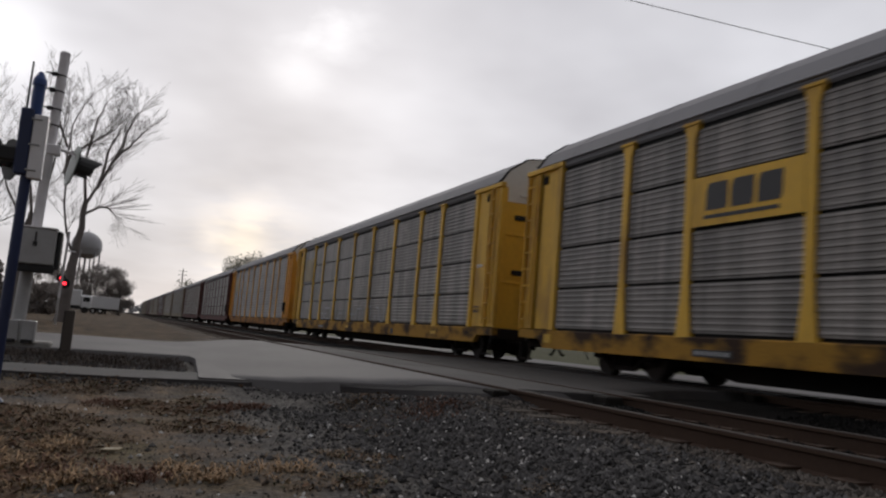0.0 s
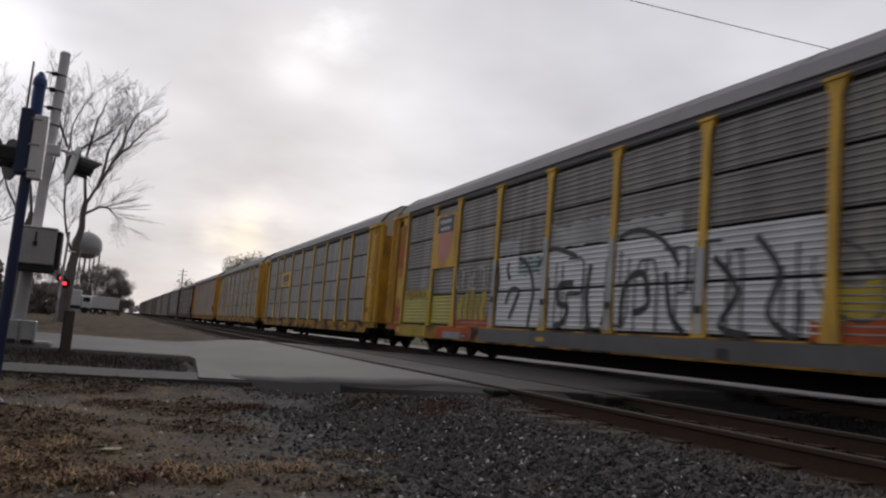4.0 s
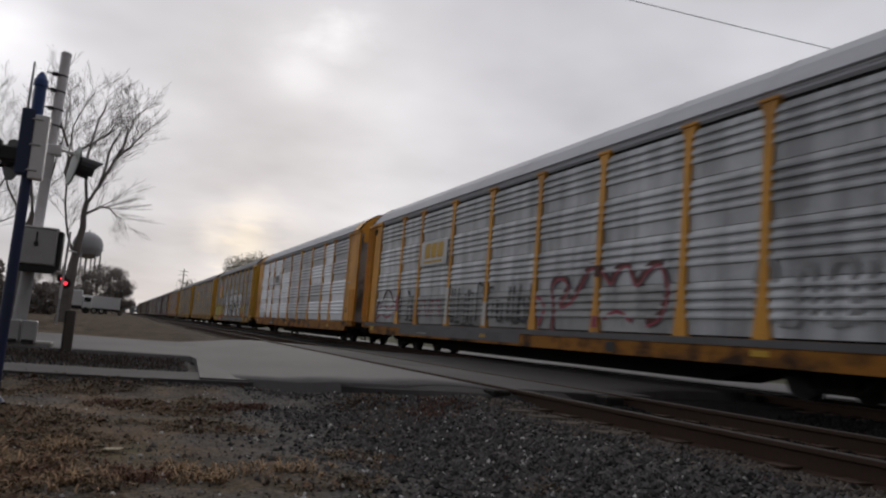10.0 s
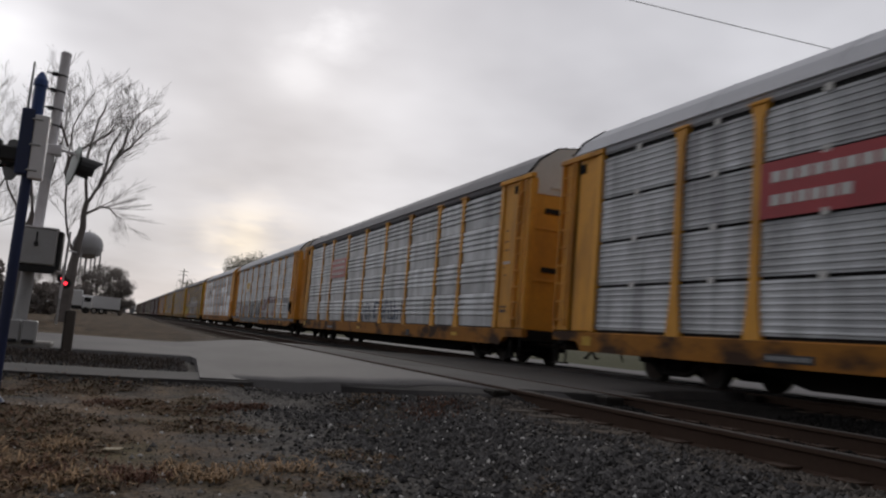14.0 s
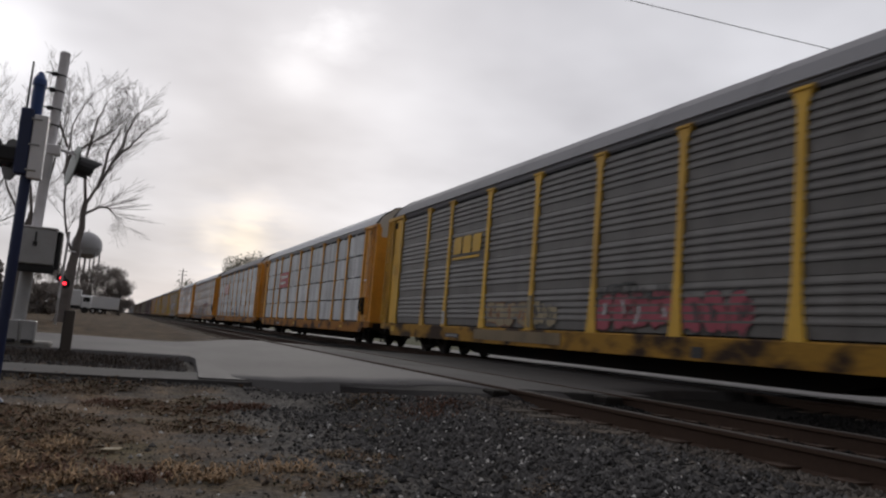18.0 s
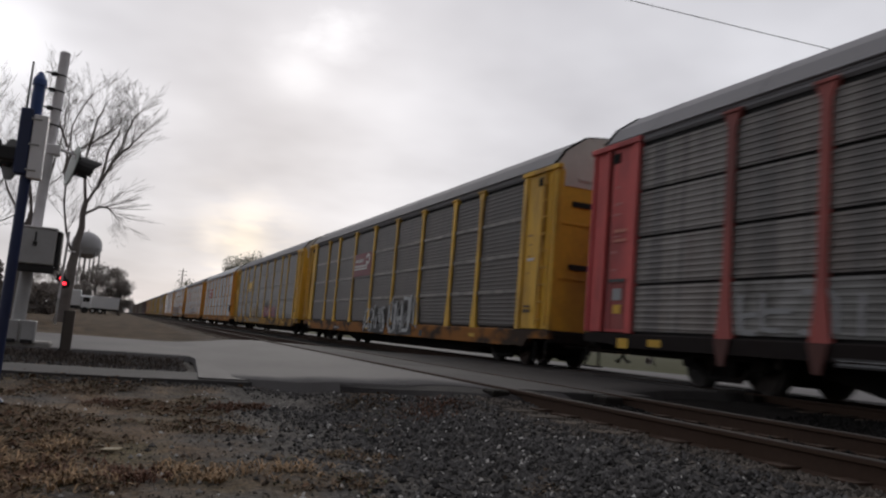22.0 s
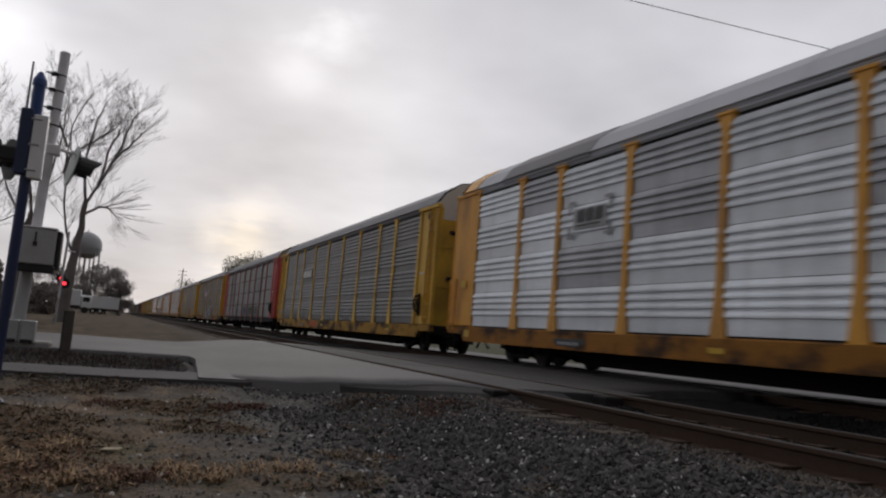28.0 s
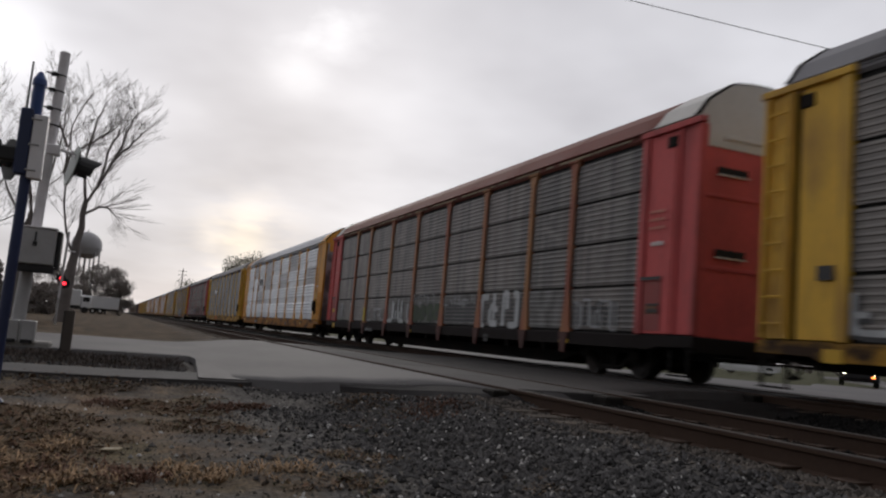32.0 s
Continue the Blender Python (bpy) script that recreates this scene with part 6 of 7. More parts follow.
    blob(c, P_DIM, P[5] + 0.3, P[6] - 0.1, 0.96, 1.65, 90)
    blob(c, P_BLACK, P[6] - 0.35, P[7] - 0.3, 0.95, 1.85, 91)
    blocks(c, P_SPRAY, P[6] + 0.1, P[7] - 0.4, 0.98, 1.8, 4, 0.17, 86, -0.003, None, "broad white graffiti letters")
    blob(c, P_DIM, P[8] + 0.25, P[9] - 0.6, 1.0, 1.6, 89)
    blocks(c, P_GREYSPRAY, P[8] + 0.2, P[9] - 0.5, 1.0, 1.6, 5, 0.05, 93, -0.006)
    rnd = random.Random(92)
    d = 1.6
    while d < 24.5:
        run = rnd.uniform(0.3, 1.5)
        on_side(c, "eave_flake", P_CREAM, d, d + run, 4.885 + rnd.uniform(0, 0.02), 4.94, -0.012, "pale peeling strip along the eave" if d == 1.6 else "")
        d += run + rnd.uniform(0.02, 0.5)
    door_recess(c, 0.70, 1.22, "low recess drawn in shaded red on the end plate", P_YELLOW)
    end_stencils(c, P_PALE_RED, 0.72, 2.3, 4.3, 304)
    roof_cover(c, WHITE, BODY_L + FRONT_OFF - 1.35, BODY_L + FRONT_OFF - 0.1, "white painted roof end hood")
    roof_cover(c, WHITE, 0.40, 0.95, "white painted roof end")
    on_side(c, "post_paint", P_LEMON, P[2] - 0.13, P[2] + 0.13, 0.95, 1.5, 0.008, "yellow painted post foot")
    end = P[-1]
    for i in range(3):
        bars(c, P_PINK, end + 0.32, end + 0.80, 2.95 + i * 0.16, 3.01 + i * 0.16, 6, 0.0, "faded lettering bars")
    door_recess(c, end + 0.20, end + 0.75, "low recess drawn in shaded red on the end plate", P_FAINT)
    # small pale signs on the cars ahead
    for k, z in ((-1, 3.0), (-2, 3.0)):
        on_side(by[k], "sign", P_CREAM, P[0] + 0.6, P[1] - 0.2, z, z + 1.2, 0.0, "faded pale sign")
    blocks(by[-1], P_GREYSPRAY, P[2], P[6], 1.0, 1.5, 10, 0.07, 95, 0.0)


decorate()


# ---- crossing signal and poles ----
def disc(bm, at, way, r, depth, seg=20, mat=0):
    way = Vector(way).normalized()
    rod(bm, Vector(at) - way * depth / 2, Vector(at) + way * depth / 2, r, r, seg, True, mat)


def hood(bm, at, way, r, length, mat=0):
    """A visor: part of a tube over a lens, open below."""
    way = Vector(way).normalized()
    side = way.cross(Vector((0, 0, 1))).normalized()
    up = side.cross(way)
    n = 12
    for i in range(n):
        a0, a1 = [radians(-40 + 260 * k / n) for k in (i, i + 1)]
        p = [Vector(at) + (side * math.cos(a) + up * math.sin(a)) * r for a in (a0, a1)]
        q = [p[1] + way * length * (0.62 + 0.38 * max(0, math.sin(a1))), p[0] + way * length * (0.62 + 0.38 * max(0, math.sin(a0)))]
        ring = p + q
        inner = [v * 1.0 for v in ring]
        va = [bm.verts.new(v) for v in ring]
        c = Vector(at)
        vb = [bm.verts.new(v + (c - v - way * (c - v).dot(way)) * 0.06) for v in inner]
        for f in ((0, 1, 2, 3),):
            bm.faces.new([va[k] for k in f]).material_index = mat
            bm.faces.new([vb[k] for k in f]).material_index = mat
        for k in range(4):
            bm.faces.new((va[k], va[(k + 1) % 4], vb[(k + 1) % 4], vb[k])).material_index = mat


DISC_BACK = material("lamp_back_grey_green", (0.34, 0.38, 0.35), 0.5, 0.1, 0.1, 4, (0.2, 0.2, 0.18), 0.4)


def flasher(parent, at, way, lit=None, k=1.0):
    head = new("flasher")
    head.parent = parent
    head.matrix_basis = pose(*at)
    way = Vector(way).normalized()
    bm = bmesh.new()
    disc(bm, (0, 0, 0), way, 0.40 * k, 0.02, 24)
    part("target_disc", bm, DISC_BACK, head, "pale grey back of the lamp disc")
    bm = bmesh.new()
    disc(bm, way * 0.02, way, 0.395 * k, 0.012, 24)
    part("disc_face", bm, SIGNAL_BLACK, head)
    bm = bmesh.new()
    disc(bm, way * 0.06, way, 0.15 * k, 0.10, 18)
    part("lamp_housing", bm, SIGNAL_BLACK, head)
    bm = bmesh.new()
    hood(bm, way * 0.08, way, 0.23 * k, 0.44 * k)
    part("visor", bm, SIGNAL_BLACK, head, "black tunnel visor")
    bm = bmesh.new()
    disc(bm, way * 0.125, way, 0.13 * k, 0.02, 18)
    part("lens", bm, lit or P_RED, head, "red lens")
    return head


def build_signal():
    z0 = -0.33
    sig = thing("crossing_signal", "grey crossing signal mast with flasher and equipment box", "signal", (-1.58, 17.0, z0))

    def p(name, mats, build, label="", smooth=False):
        bm = bmesh.new()
        build(bm)
        return part(name, bm, mats, sig, label, None, smooth)

    p("foundation", CONCRETE, lambda bm: box(bm, (-0.55, -0.35, 0.0), (0.50, 0.35, 0.14), 0.03))
    p("lower_mast", GALV_PAINT, lambda bm: rod(bm, (-0.13, 0, 0.12), (-0.08, 0, 1.55), 0.13, 0.12, 16))
    p("mast", GALV, lambda bm: rod(bm, (-0.05, 0.02, 1.5), (0.05, 0.02, 5.75), 0.095, 0.095, 16))
    p("mast_cap", GALV, lambda bm: rod(bm, (0.05, 0.02, 5.75), (0.052, 0.02, 5.79), 0.105, 0.08, 16))
    for i, z in enumerate((5.30, 4.98, 4.62, 4.30)):
        def clamp(bm, z=z):
            rod(bm, (0.03, 0.02, z - 0.014), (0.032, 0.02, z + 0.014), 0.103, 0.103, 16)
            rod(bm, (-0.05, -0.04, z), (-0.24, -0.06, z + 0.02), 0.016, 0.016, 8)
            box(bm, (-0.14, -0.12, z - 0.035), (-0.03, -0.02, z + 0.035), 0.008)
        p("clamp", SIGNAL_BLACK, clamp)
    p("control_box", GALV_PAINT, lambda bm: box(bm, (-0.32, -0.55, 1.56), (0.38, -0.12, 2.24), 0.025), "grey steel gate mechanism box")
    p("box_lid", GALV, lambda bm: box(bm, (-0.33, -0.565, 2.235), (0.39, -0.11, 2.265), 0.01))
    p("box_bracket", SIGNAL_BLACK, lambda bm: (box(bm, (-0.34, -0.50, 1.42), (0.40, -0.05, 1.56), 0.02), box(bm, (0.39, -0.45, 1.5), (0.47, -0.02, 2.22), 0.015)))
    p("box_latch", SIGNAL_BLACK, lambda bm: (box(bm, (0.02, -0.575, 1.98), (0.05, -0.545, 2.16), 0.004), box(bm, (0.0, -0.58, 1.9), (0.07, -0.55, 1.98), 0.006)))
    p("conduit", GALV, lambda bm: (rod(bm, (0.53, -0.2, 0.98), (0.56, -0.2, 2.26), 0.022, 0.022, 8), rod(bm, (0.55, -0.2, 1.9), (0.72, -0.2, 1.88), 0.015, 0.015, 8)))
    for x in (-0.30, -0.02):
        p("junction_box", GALV_PAINT, lambda bm, x=x: (box(bm, (x, -0.42, 0.12), (x + 0.25, -0.16, 0.52), 0.02)), "pale junction box at the foot")
        p("junction_slot", SIGNAL_BLACK, lambda bm, x=x: box(bm, (x + 0.02, -0.43, 0.10), (x + 0.22, -0.40, 0.17), 0.006))
    p("lamp_bracket", GALV, lambda bm: (box(bm, (-0.15, -0.12, 3.72), (0.20, 0.14, 3.92), 0.02), rod(bm, (0.1, 0, 3.86), (0.46, 0.0, 3.80), 0.025, 0.025, 8), rod(bm, (0.46, 0.0, 3.80), (0.48, 0.0, 3.6), 0.022, 0.022, 8)), "grey cross arm of the flashers")
    flasher(sig, (0.44, 0.0, 3.58), (0.93, 0.24, -0.16))
    flasher(sig, (-0.62, 0.0, 3.52), (-0.85, -0.45, -0.05))

    pole = thing("signal_pole", "dark navy steel pole with blue cap and sign boards", "signal pole", (-0.93, 8.6, -0.44))
    bm = bmesh.new()
    rod(bm, (-0.06, 0, 0), (-0.03, 0, 2.95), 0.052, 0.048, 16)
    part("pole", bm, POLE_BLUE, pole)
    bm = bmesh.new()
    rod(bm, (-0.03, 0, 2.74), (-0.03, 0, 3.06), 0.056, 0.056, 16)
    rod(bm, (-0.03, 0, 3.06), (-0.03, 0, 3.12), 0.068, 0.064, 16)
    rod(bm, (-0.03, 0, 3.12), (-0.03, 0, 3.20), 0.064, 0.02, 16)
    part("cap", bm, BLUE_CAP, pole, "bright blue pole cap")
    bm = bmesh.new()
    rod(bm, (-0.12, 0.03, 2.72), (-0.115, 0.03, 3.30), 0.013, 0.010, 8)
    part("antenna", bm, GALV_PAINT, pole)
    bm = bmesh.new()
    box(bm, (-0.15, -0.09, 2.16), (-0.035, 0.06, 2.81), 0.012)
    part("sign_side", bm, POLE_BLUE, pole, "navy side of the sign case")
    bm = bmesh.new()
    box(bm, (-0.03, -0.085, 2.13), (0.098, 0.05, 2.76), 0.008)
    part("sign_back", bm, SIGN_WHITE, pole, "white back of the sign")
    bm = bmesh.new()
    box(bm, (-0.30, -0.05, 2.28), (-0.13, 0.05, 2.43), 0.02)
    box(bm, (-0.36, -0.07, 2.24), (-0.28, 0.07, 2.48), 0.02)
    part("side_lamp", bm, SIGNAL_BLACK, pole, "dark brown lamp on the sign case")
    bm = bmesh.new()
    rod(bm, (-0.06, 0, 0), (-0.06, 0, 0.06), 0.11, 0.06, 16)
    part("base_flange", bm, POLE_BLUE, pole)
    for z in (2.2, 2.45, 2.7):
        bm = bmesh.new()
        box(bm, (-0.05, -0.096, z), (0.05, -0.07, z + 0.02), 0.006)
        part("strap", bm, GALV_PAINT, pole)

    post = thing("guard_post", "weathered dark wooden guard post", "post", (-0.80, 16.5, -0.36))
    bm = bmesh.new()
    box(bm, (-0.085, -0.085, 0), (0.085, 0.085, 0.80), 0.015)
    part("post_shaft", bm, POST_WOOD, post)
    bm = bmesh.new()
    box(bm, (-0.10, -0.08, 0.02), (-0.085, 0.08, 0.79), 0.003)
    part("edge_strip", bm, SIGNAL_BLACK, post)

    far = thing("far_signal", "crossing flasher with lit red lamps", "signal", (-2.45, 40.0, -0.3))
    bm = bmesh.new()
    rod(bm, (-0.05, 0, 0), (-0.05, 0, 2.6), 0.05, 0.06, 12)
    part("mast", bm, GALV_PAINT, far)
    bm = bmesh.new()
    rod(bm, (-0.25, -0.08, 2.25), (0.25, -0.08, 1.65), 0.03, 0.03, 8)
    part("arm", bm, SIGNAL_BLACK, far)
    flasher(far, (-0.06, -0.15, 2.06), (0.1, -1, 0), LAMP_RED, 0.5)
    flasher(far, (0.11, -0.22, 1.84), (0.1, -1, 0), LAMP_RED, 0.6)


build_signal()


# ---- trees ----
def grow(rnd, start, way, length, radius, depth, out, spread, lift):
    """Limbs by repeated forking; each entry is a run of points with radii."""
    pts, rad = [Vector(start)], [radius]
    d = Vector(way).normalized()
    n = 5 if depth > 1 else 3
    for i in range(n):
        bend = Vector((rnd.uniform(-1, 1), rnd.uniform(-1, 1), rnd.uniform(-0.5, 1) * lift))
        d = (d + bend * 0.12).normalized()
        pts.append(pts[-1] + d * length / n)
        rad.append(radius * (1 - 0.45 * (i + 1) / n))
    out.append((depth, pts, rad))
    if depth == 0:
        return
    kids = rnd.choice((3, 3, 4)) if depth > 1 else rnd.choice((3, 4, 5))
    for k in range(kids):
        f = 1.0 if k == 0 else rnd.uniform(0.35, 0.95)
        i = min(n, max(1, round(f * n)))
        az = rnd.uniform(0, 2 * math.pi)
        off = Vector((math.cos(az), math.sin(az), rnd.uniform(-0.1, 0.6) * lift)) * spread * rnd.uniform(0.6, 1.2)
        grow(rnd, pts[i], d + off * (0.5 if k == 0 else 1.0), length * rnd.uniform(0.58, 0.78), rad[i] * rnd.uniform(0.6, 0.8), depth - 1, out, spread, lift)


def tube(bm, pts, rad, seg):
    rings = []
    for i, p in enumerate(pts):
        d = (pts[min(i + 1, len(pts) - 1)] - pts[max(i - 1, 0)]).normalized()
        s = d.orthogonal().normalized()
        u = d.cross(s)
        rings.append([bm.verts.new(p + (s * math.cos(2 * math.pi * k / seg) + u * math.sin(2 * math.pi * k / seg)) * rad[i]) for k in range(seg)])
    for a, b in zip(rings, rings[1:]):
        for k in range(seg):
            bm.faces.new((a[k], a[(k + 1) % seg], b[(k + 1) % seg], b[k]))


def bare_tree(at, limbs, radius, seed, label, depth=4, spread=0.7, thin=1.0):
    """Trunk and main limbs as given (points x, z in the tree's own space), the rest forked off at random."""
    rnd = random.Random(seed)
    tree = thing("bare_tree", label, "tree", at, group="bare trees")
    out = []
    twigs = bmesh.new()
    for j, run in enumerate(limbs):
        pts = [Vector((x, rnd.uniform(-0.3, 0.3) * i * (j > 0), z)) for i, (x, z) in enumerate(run)]
        fine = []
        for p, q in zip(pts, pts[1:]):
            for k in range(3):
                fine.append(p.lerp(q, k / 3) + Vector((rnd.uniform(-1, 1), rnd.uniform(-1, 1), 0)) * 0.05 * (len(fine) > 0))
        fine.append(pts[-1])
        r0 = radius if j == 0 else radius * rnd.uniform(0.18, 0.27)
        rad = [r0 * (1 - 0.62 * i / (len(fine) - 1)) for i in range(len(fine))]
        if j == 0:
            rad[0] *= 1.1
        bm = bmesh.new()
        tube(bm, fine, rad, 10 if j == 0 else 7)
        part("trunk" if j == 0 else "limb", bm, BARK, tree, "", None, True)
        if j == 0:
            continue
        n = len(fine)
        for i in range(2, n):
            for _ in range(3):
                d = (fine[i] - fine[i - 1]).normalized()
                az = rnd.uniform(0, 2 * math.pi)
                off = Vector((math.cos(az), math.sin(az) * 0.7, rnd.uniform(-0.3, 0.5))) * spread
                grow(rnd, fine[i], d + off, rnd.uniform(0.7, 1.5) * (1.15 - 0.4 * i / n), rad[i] * 0.26, depth - 2, out, spread, 0.4)
    for d, pts, rad in out:
        tube(twigs, pts, [max(r, 0.005 * thin) for r in rad], 3)
    tagged(part("fine_branching", twigs, BARK, tree), kind="stuff")
    return tree


bare_tree((-2.95, 45.0, -0.3), [
    [(0.35, 0), (0.45, 1.6), (0.51, 2.93), (0.7, 4.24), (0.79, 6.3)],
    [(0.79, 6.2), (1.27, 7.09), (2.0, 9.0), (2.5, 10.6), (2.75, 11.3)],
    [(0.55, 3.4), (-0.1, 5.2), (-0.42, 7.8), (-0.4, 10.3), (0.4, 12.0)],
    [(-0.42, 7.6), (-0.2, 8.7), (0.7, 9.5), (1.7, 10.4)],
    [(0.76, 5.6), (1.5, 6.15), (1.9, 6.1), (2.3, 5.8)],
    [(1.27, 7.09), (1.5, 9.03), (2.02, 10.5)],
    [(1.8, 8.6), (2.5, 9.5), (3.1, 10.4)],
    [(-0.42, 9.0), (-1.1, 10.6), (-1.3, 12.2)],
    [(0.79, 6.2), (0.5, 8.2), (0.7, 10.4), (1.1, 11.6)],
], 0.33, 12, "large bare deciduous tree with fine twigs")
bare_tree((-4.9, 47.0, -0.3), [
    [(0, 0), (0.05, 2.5), (0.0, 4.6), (0.1, 5.6)],
    [(0.0, 4.6), (0.7, 7.0), (1.0, 9.6), (1.2, 11.6)],
    [(0.1, 5.6), (-0.3, 8.0), (-0.2, 11.0)],
    [(0.0, 4.4), (-1.2, 6.8), (-2.0, 9.4), (-2.2, 11.4)],
], 0.33, 5, "bare deciduous tree behind the signal")
bare_tree((-7.6, 46.0, -0.3), [
    [(0, 0), (0.1, 2.5), (0.2, 4.6)],
    [(0.2, 4.4), (1.3, 6.6), (2.0, 8.6), (2.4, 10.8)],
    [(0.2, 4.6), (-0.6, 7.6), (-0.8, 10.4)],
    [(0.15, 3.4), (1.4, 4.8), (2.4, 5.4)],
], 0.30, 9, "bare deciduous tree at the field edge")

SCRUB = material("brown_scrub", (0.27, 0.24, 0.22), 0.9, 0, 0.35, 1, (0.08, 0.07, 0.062), 0.5)
# pale bluish grey of distance haze, put into the woods' own colour
HAZY = material("haze_grey_woods", (0.22, 0.23, 0.25), 0.95, 0, 0.15, 0.2, (0.17, 0.18, 0.19), 0.5)


def clump_crown(rnd, centres, count, size):
    """Many small leaf sprays spread over overlapping rounded masses."""
    verts, faces = [], []
    for _ in range(count):
        cx, cy, cz, r = centres[rnd.randrange(len(centres))]
        d = Vector((rnd.gauss(0, 1), rnd.gauss(0, 1), rnd.gauss(0, 0.8))).normalized() * r * (rnd.random() ** 0.35)
        p = Vector((cx, cy, cz)) + d
        a = Vector((rnd.gauss(0, 1), rnd.gauss(0, 1), rnd.gauss(0, 1))).normalized()
        b = a.orthogonal().normalized()
        s = size * rnd.uniform(0.5, 1.4)
        i = len(verts)
        verts += [tuple(p + a * s), tuple(p + b * s * 0.5), tuple(p - a * s), tuple(p - b * s * 0.5 + a.cross(b) * s * 0.3)]
        faces += [(i, i + 1, i + 2), (i, i + 2, i + 3)]
    return verts, faces


def leafy_tree(name, at, height, width, seed, label, mat, count=2500, size=0.35, group="", trunk=0.16):
    rnd = random.Random(seed)
    tree = thing(name, label, "tree", at, group=group)
    bm = bmesh.new()
    tube(bm, [Vector((0, 0, 0)), Vector((0.1, 0, height * 0.3)), Vector((-0.1, 0, height * 0.75))], [trunk * 1.4, trunk, trunk * 0.4], 8)
    part("trunk", bm, BARK, tree)
    centres = []
    for _ in range(30):
        z = height * rnd.uniform(0.12, 0.88)
        spreadw = width * 0.5 * (1 - abs(z / height - 0.5) * 0.9)
        r = rnd.uniform(0.10, 0.20) * height
        centres.append((rnd.uniform(-1, 1) * spreadw, rnd.uniform(-1, 1) * spreadw, min(z, height - r * 0.7), r))
    for c in centres[:7]:
        bm = bmesh.new()
        tube(bm, [Vector((0, 0, height * 0.25)), Vector(c[:3]) * 0.6 + Vector((0, 0, height * 0.12)), Vector(c[:3])], [trunk * 0.5, trunk * 0.35, trunk * 0.15], 5)
        part("limb", bm, BARK, tree)
    verts, faces = clump_crown(rnd, centres, count, size)
    me = bpy.data.meshes.new("crown")
    me.from_pydata(verts, [], faces)
    me.materials.append(mat)
    tagged(place("crown", me, tree), kind="stuff")
    return tree


# brown thicket behind the white vehicles
leafy_tree("thicket_tree", (-5.6, 150.0, -0.2), 8.4, 7.0, 1, "dense brown leafless thicket tree", SCRUB, 11000, 0.12, "thicket trees")
leafy_tree("thicket_tree", (-1.9, 152.0, -0.2), 8.8, 6.0, 2, "dense brown leafless thicket tree", SCRUB, 11000, 0.12, "thicket trees")
leafy_tree("thicket_tree", (0.2, 149.0, -0.2), 6.6, 4.4, 3, "dense brown leafless thicket tree", SCRUB, 7000, 0.12, "thicket trees")
leafy_tree("thicket_tree", (-10.5, 148.0, -0.2), 8.0, 7.0, 4, "dense brown leafless thicket tree", SCRUB, 9000, 0.12, "thicket trees")
leafy_tree("hedge_shrub", (-7.6, 62.0, -0.3), 3.6, 4.5, 5, "brown winter shrub at the field edge", SCRUB, 2600, 0.16, "shrubs")
leafy_tree("hedge_shrub", (-5.2, 64.0, -0.3), 2.6, 3.4, 6, "brown winter shrub at the field edge", SCRUB, 2200, 0.14, "shrubs")
leafy_tree("hedge_shrub", (-11.5, 66.0, -0.3), 4.2, 5.0, 7, "brown winter shrub at the field edge", SCRUB, 2600, 0.18, "shrubs")
# tree beyond the train
leafy_tree("leafing_tree", (20.2, 150.0, -0.2), 13.0, 6.5, 8, "olive tree standing beyond the train", LEAF, 9000, 0.17)
leafy_tree("leafing_tree", (23.6, 151.0, -0.2), 14.4, 8.0, 21, "olive tree standing beyond the train", LEAF, 11000, 0.17)
leafy_tree("leafing_tree", (17.3, 230.0, -0.2), 13.0, 5.0, 9, "small tree beyond the train", LEAF, 1300, 0.24)


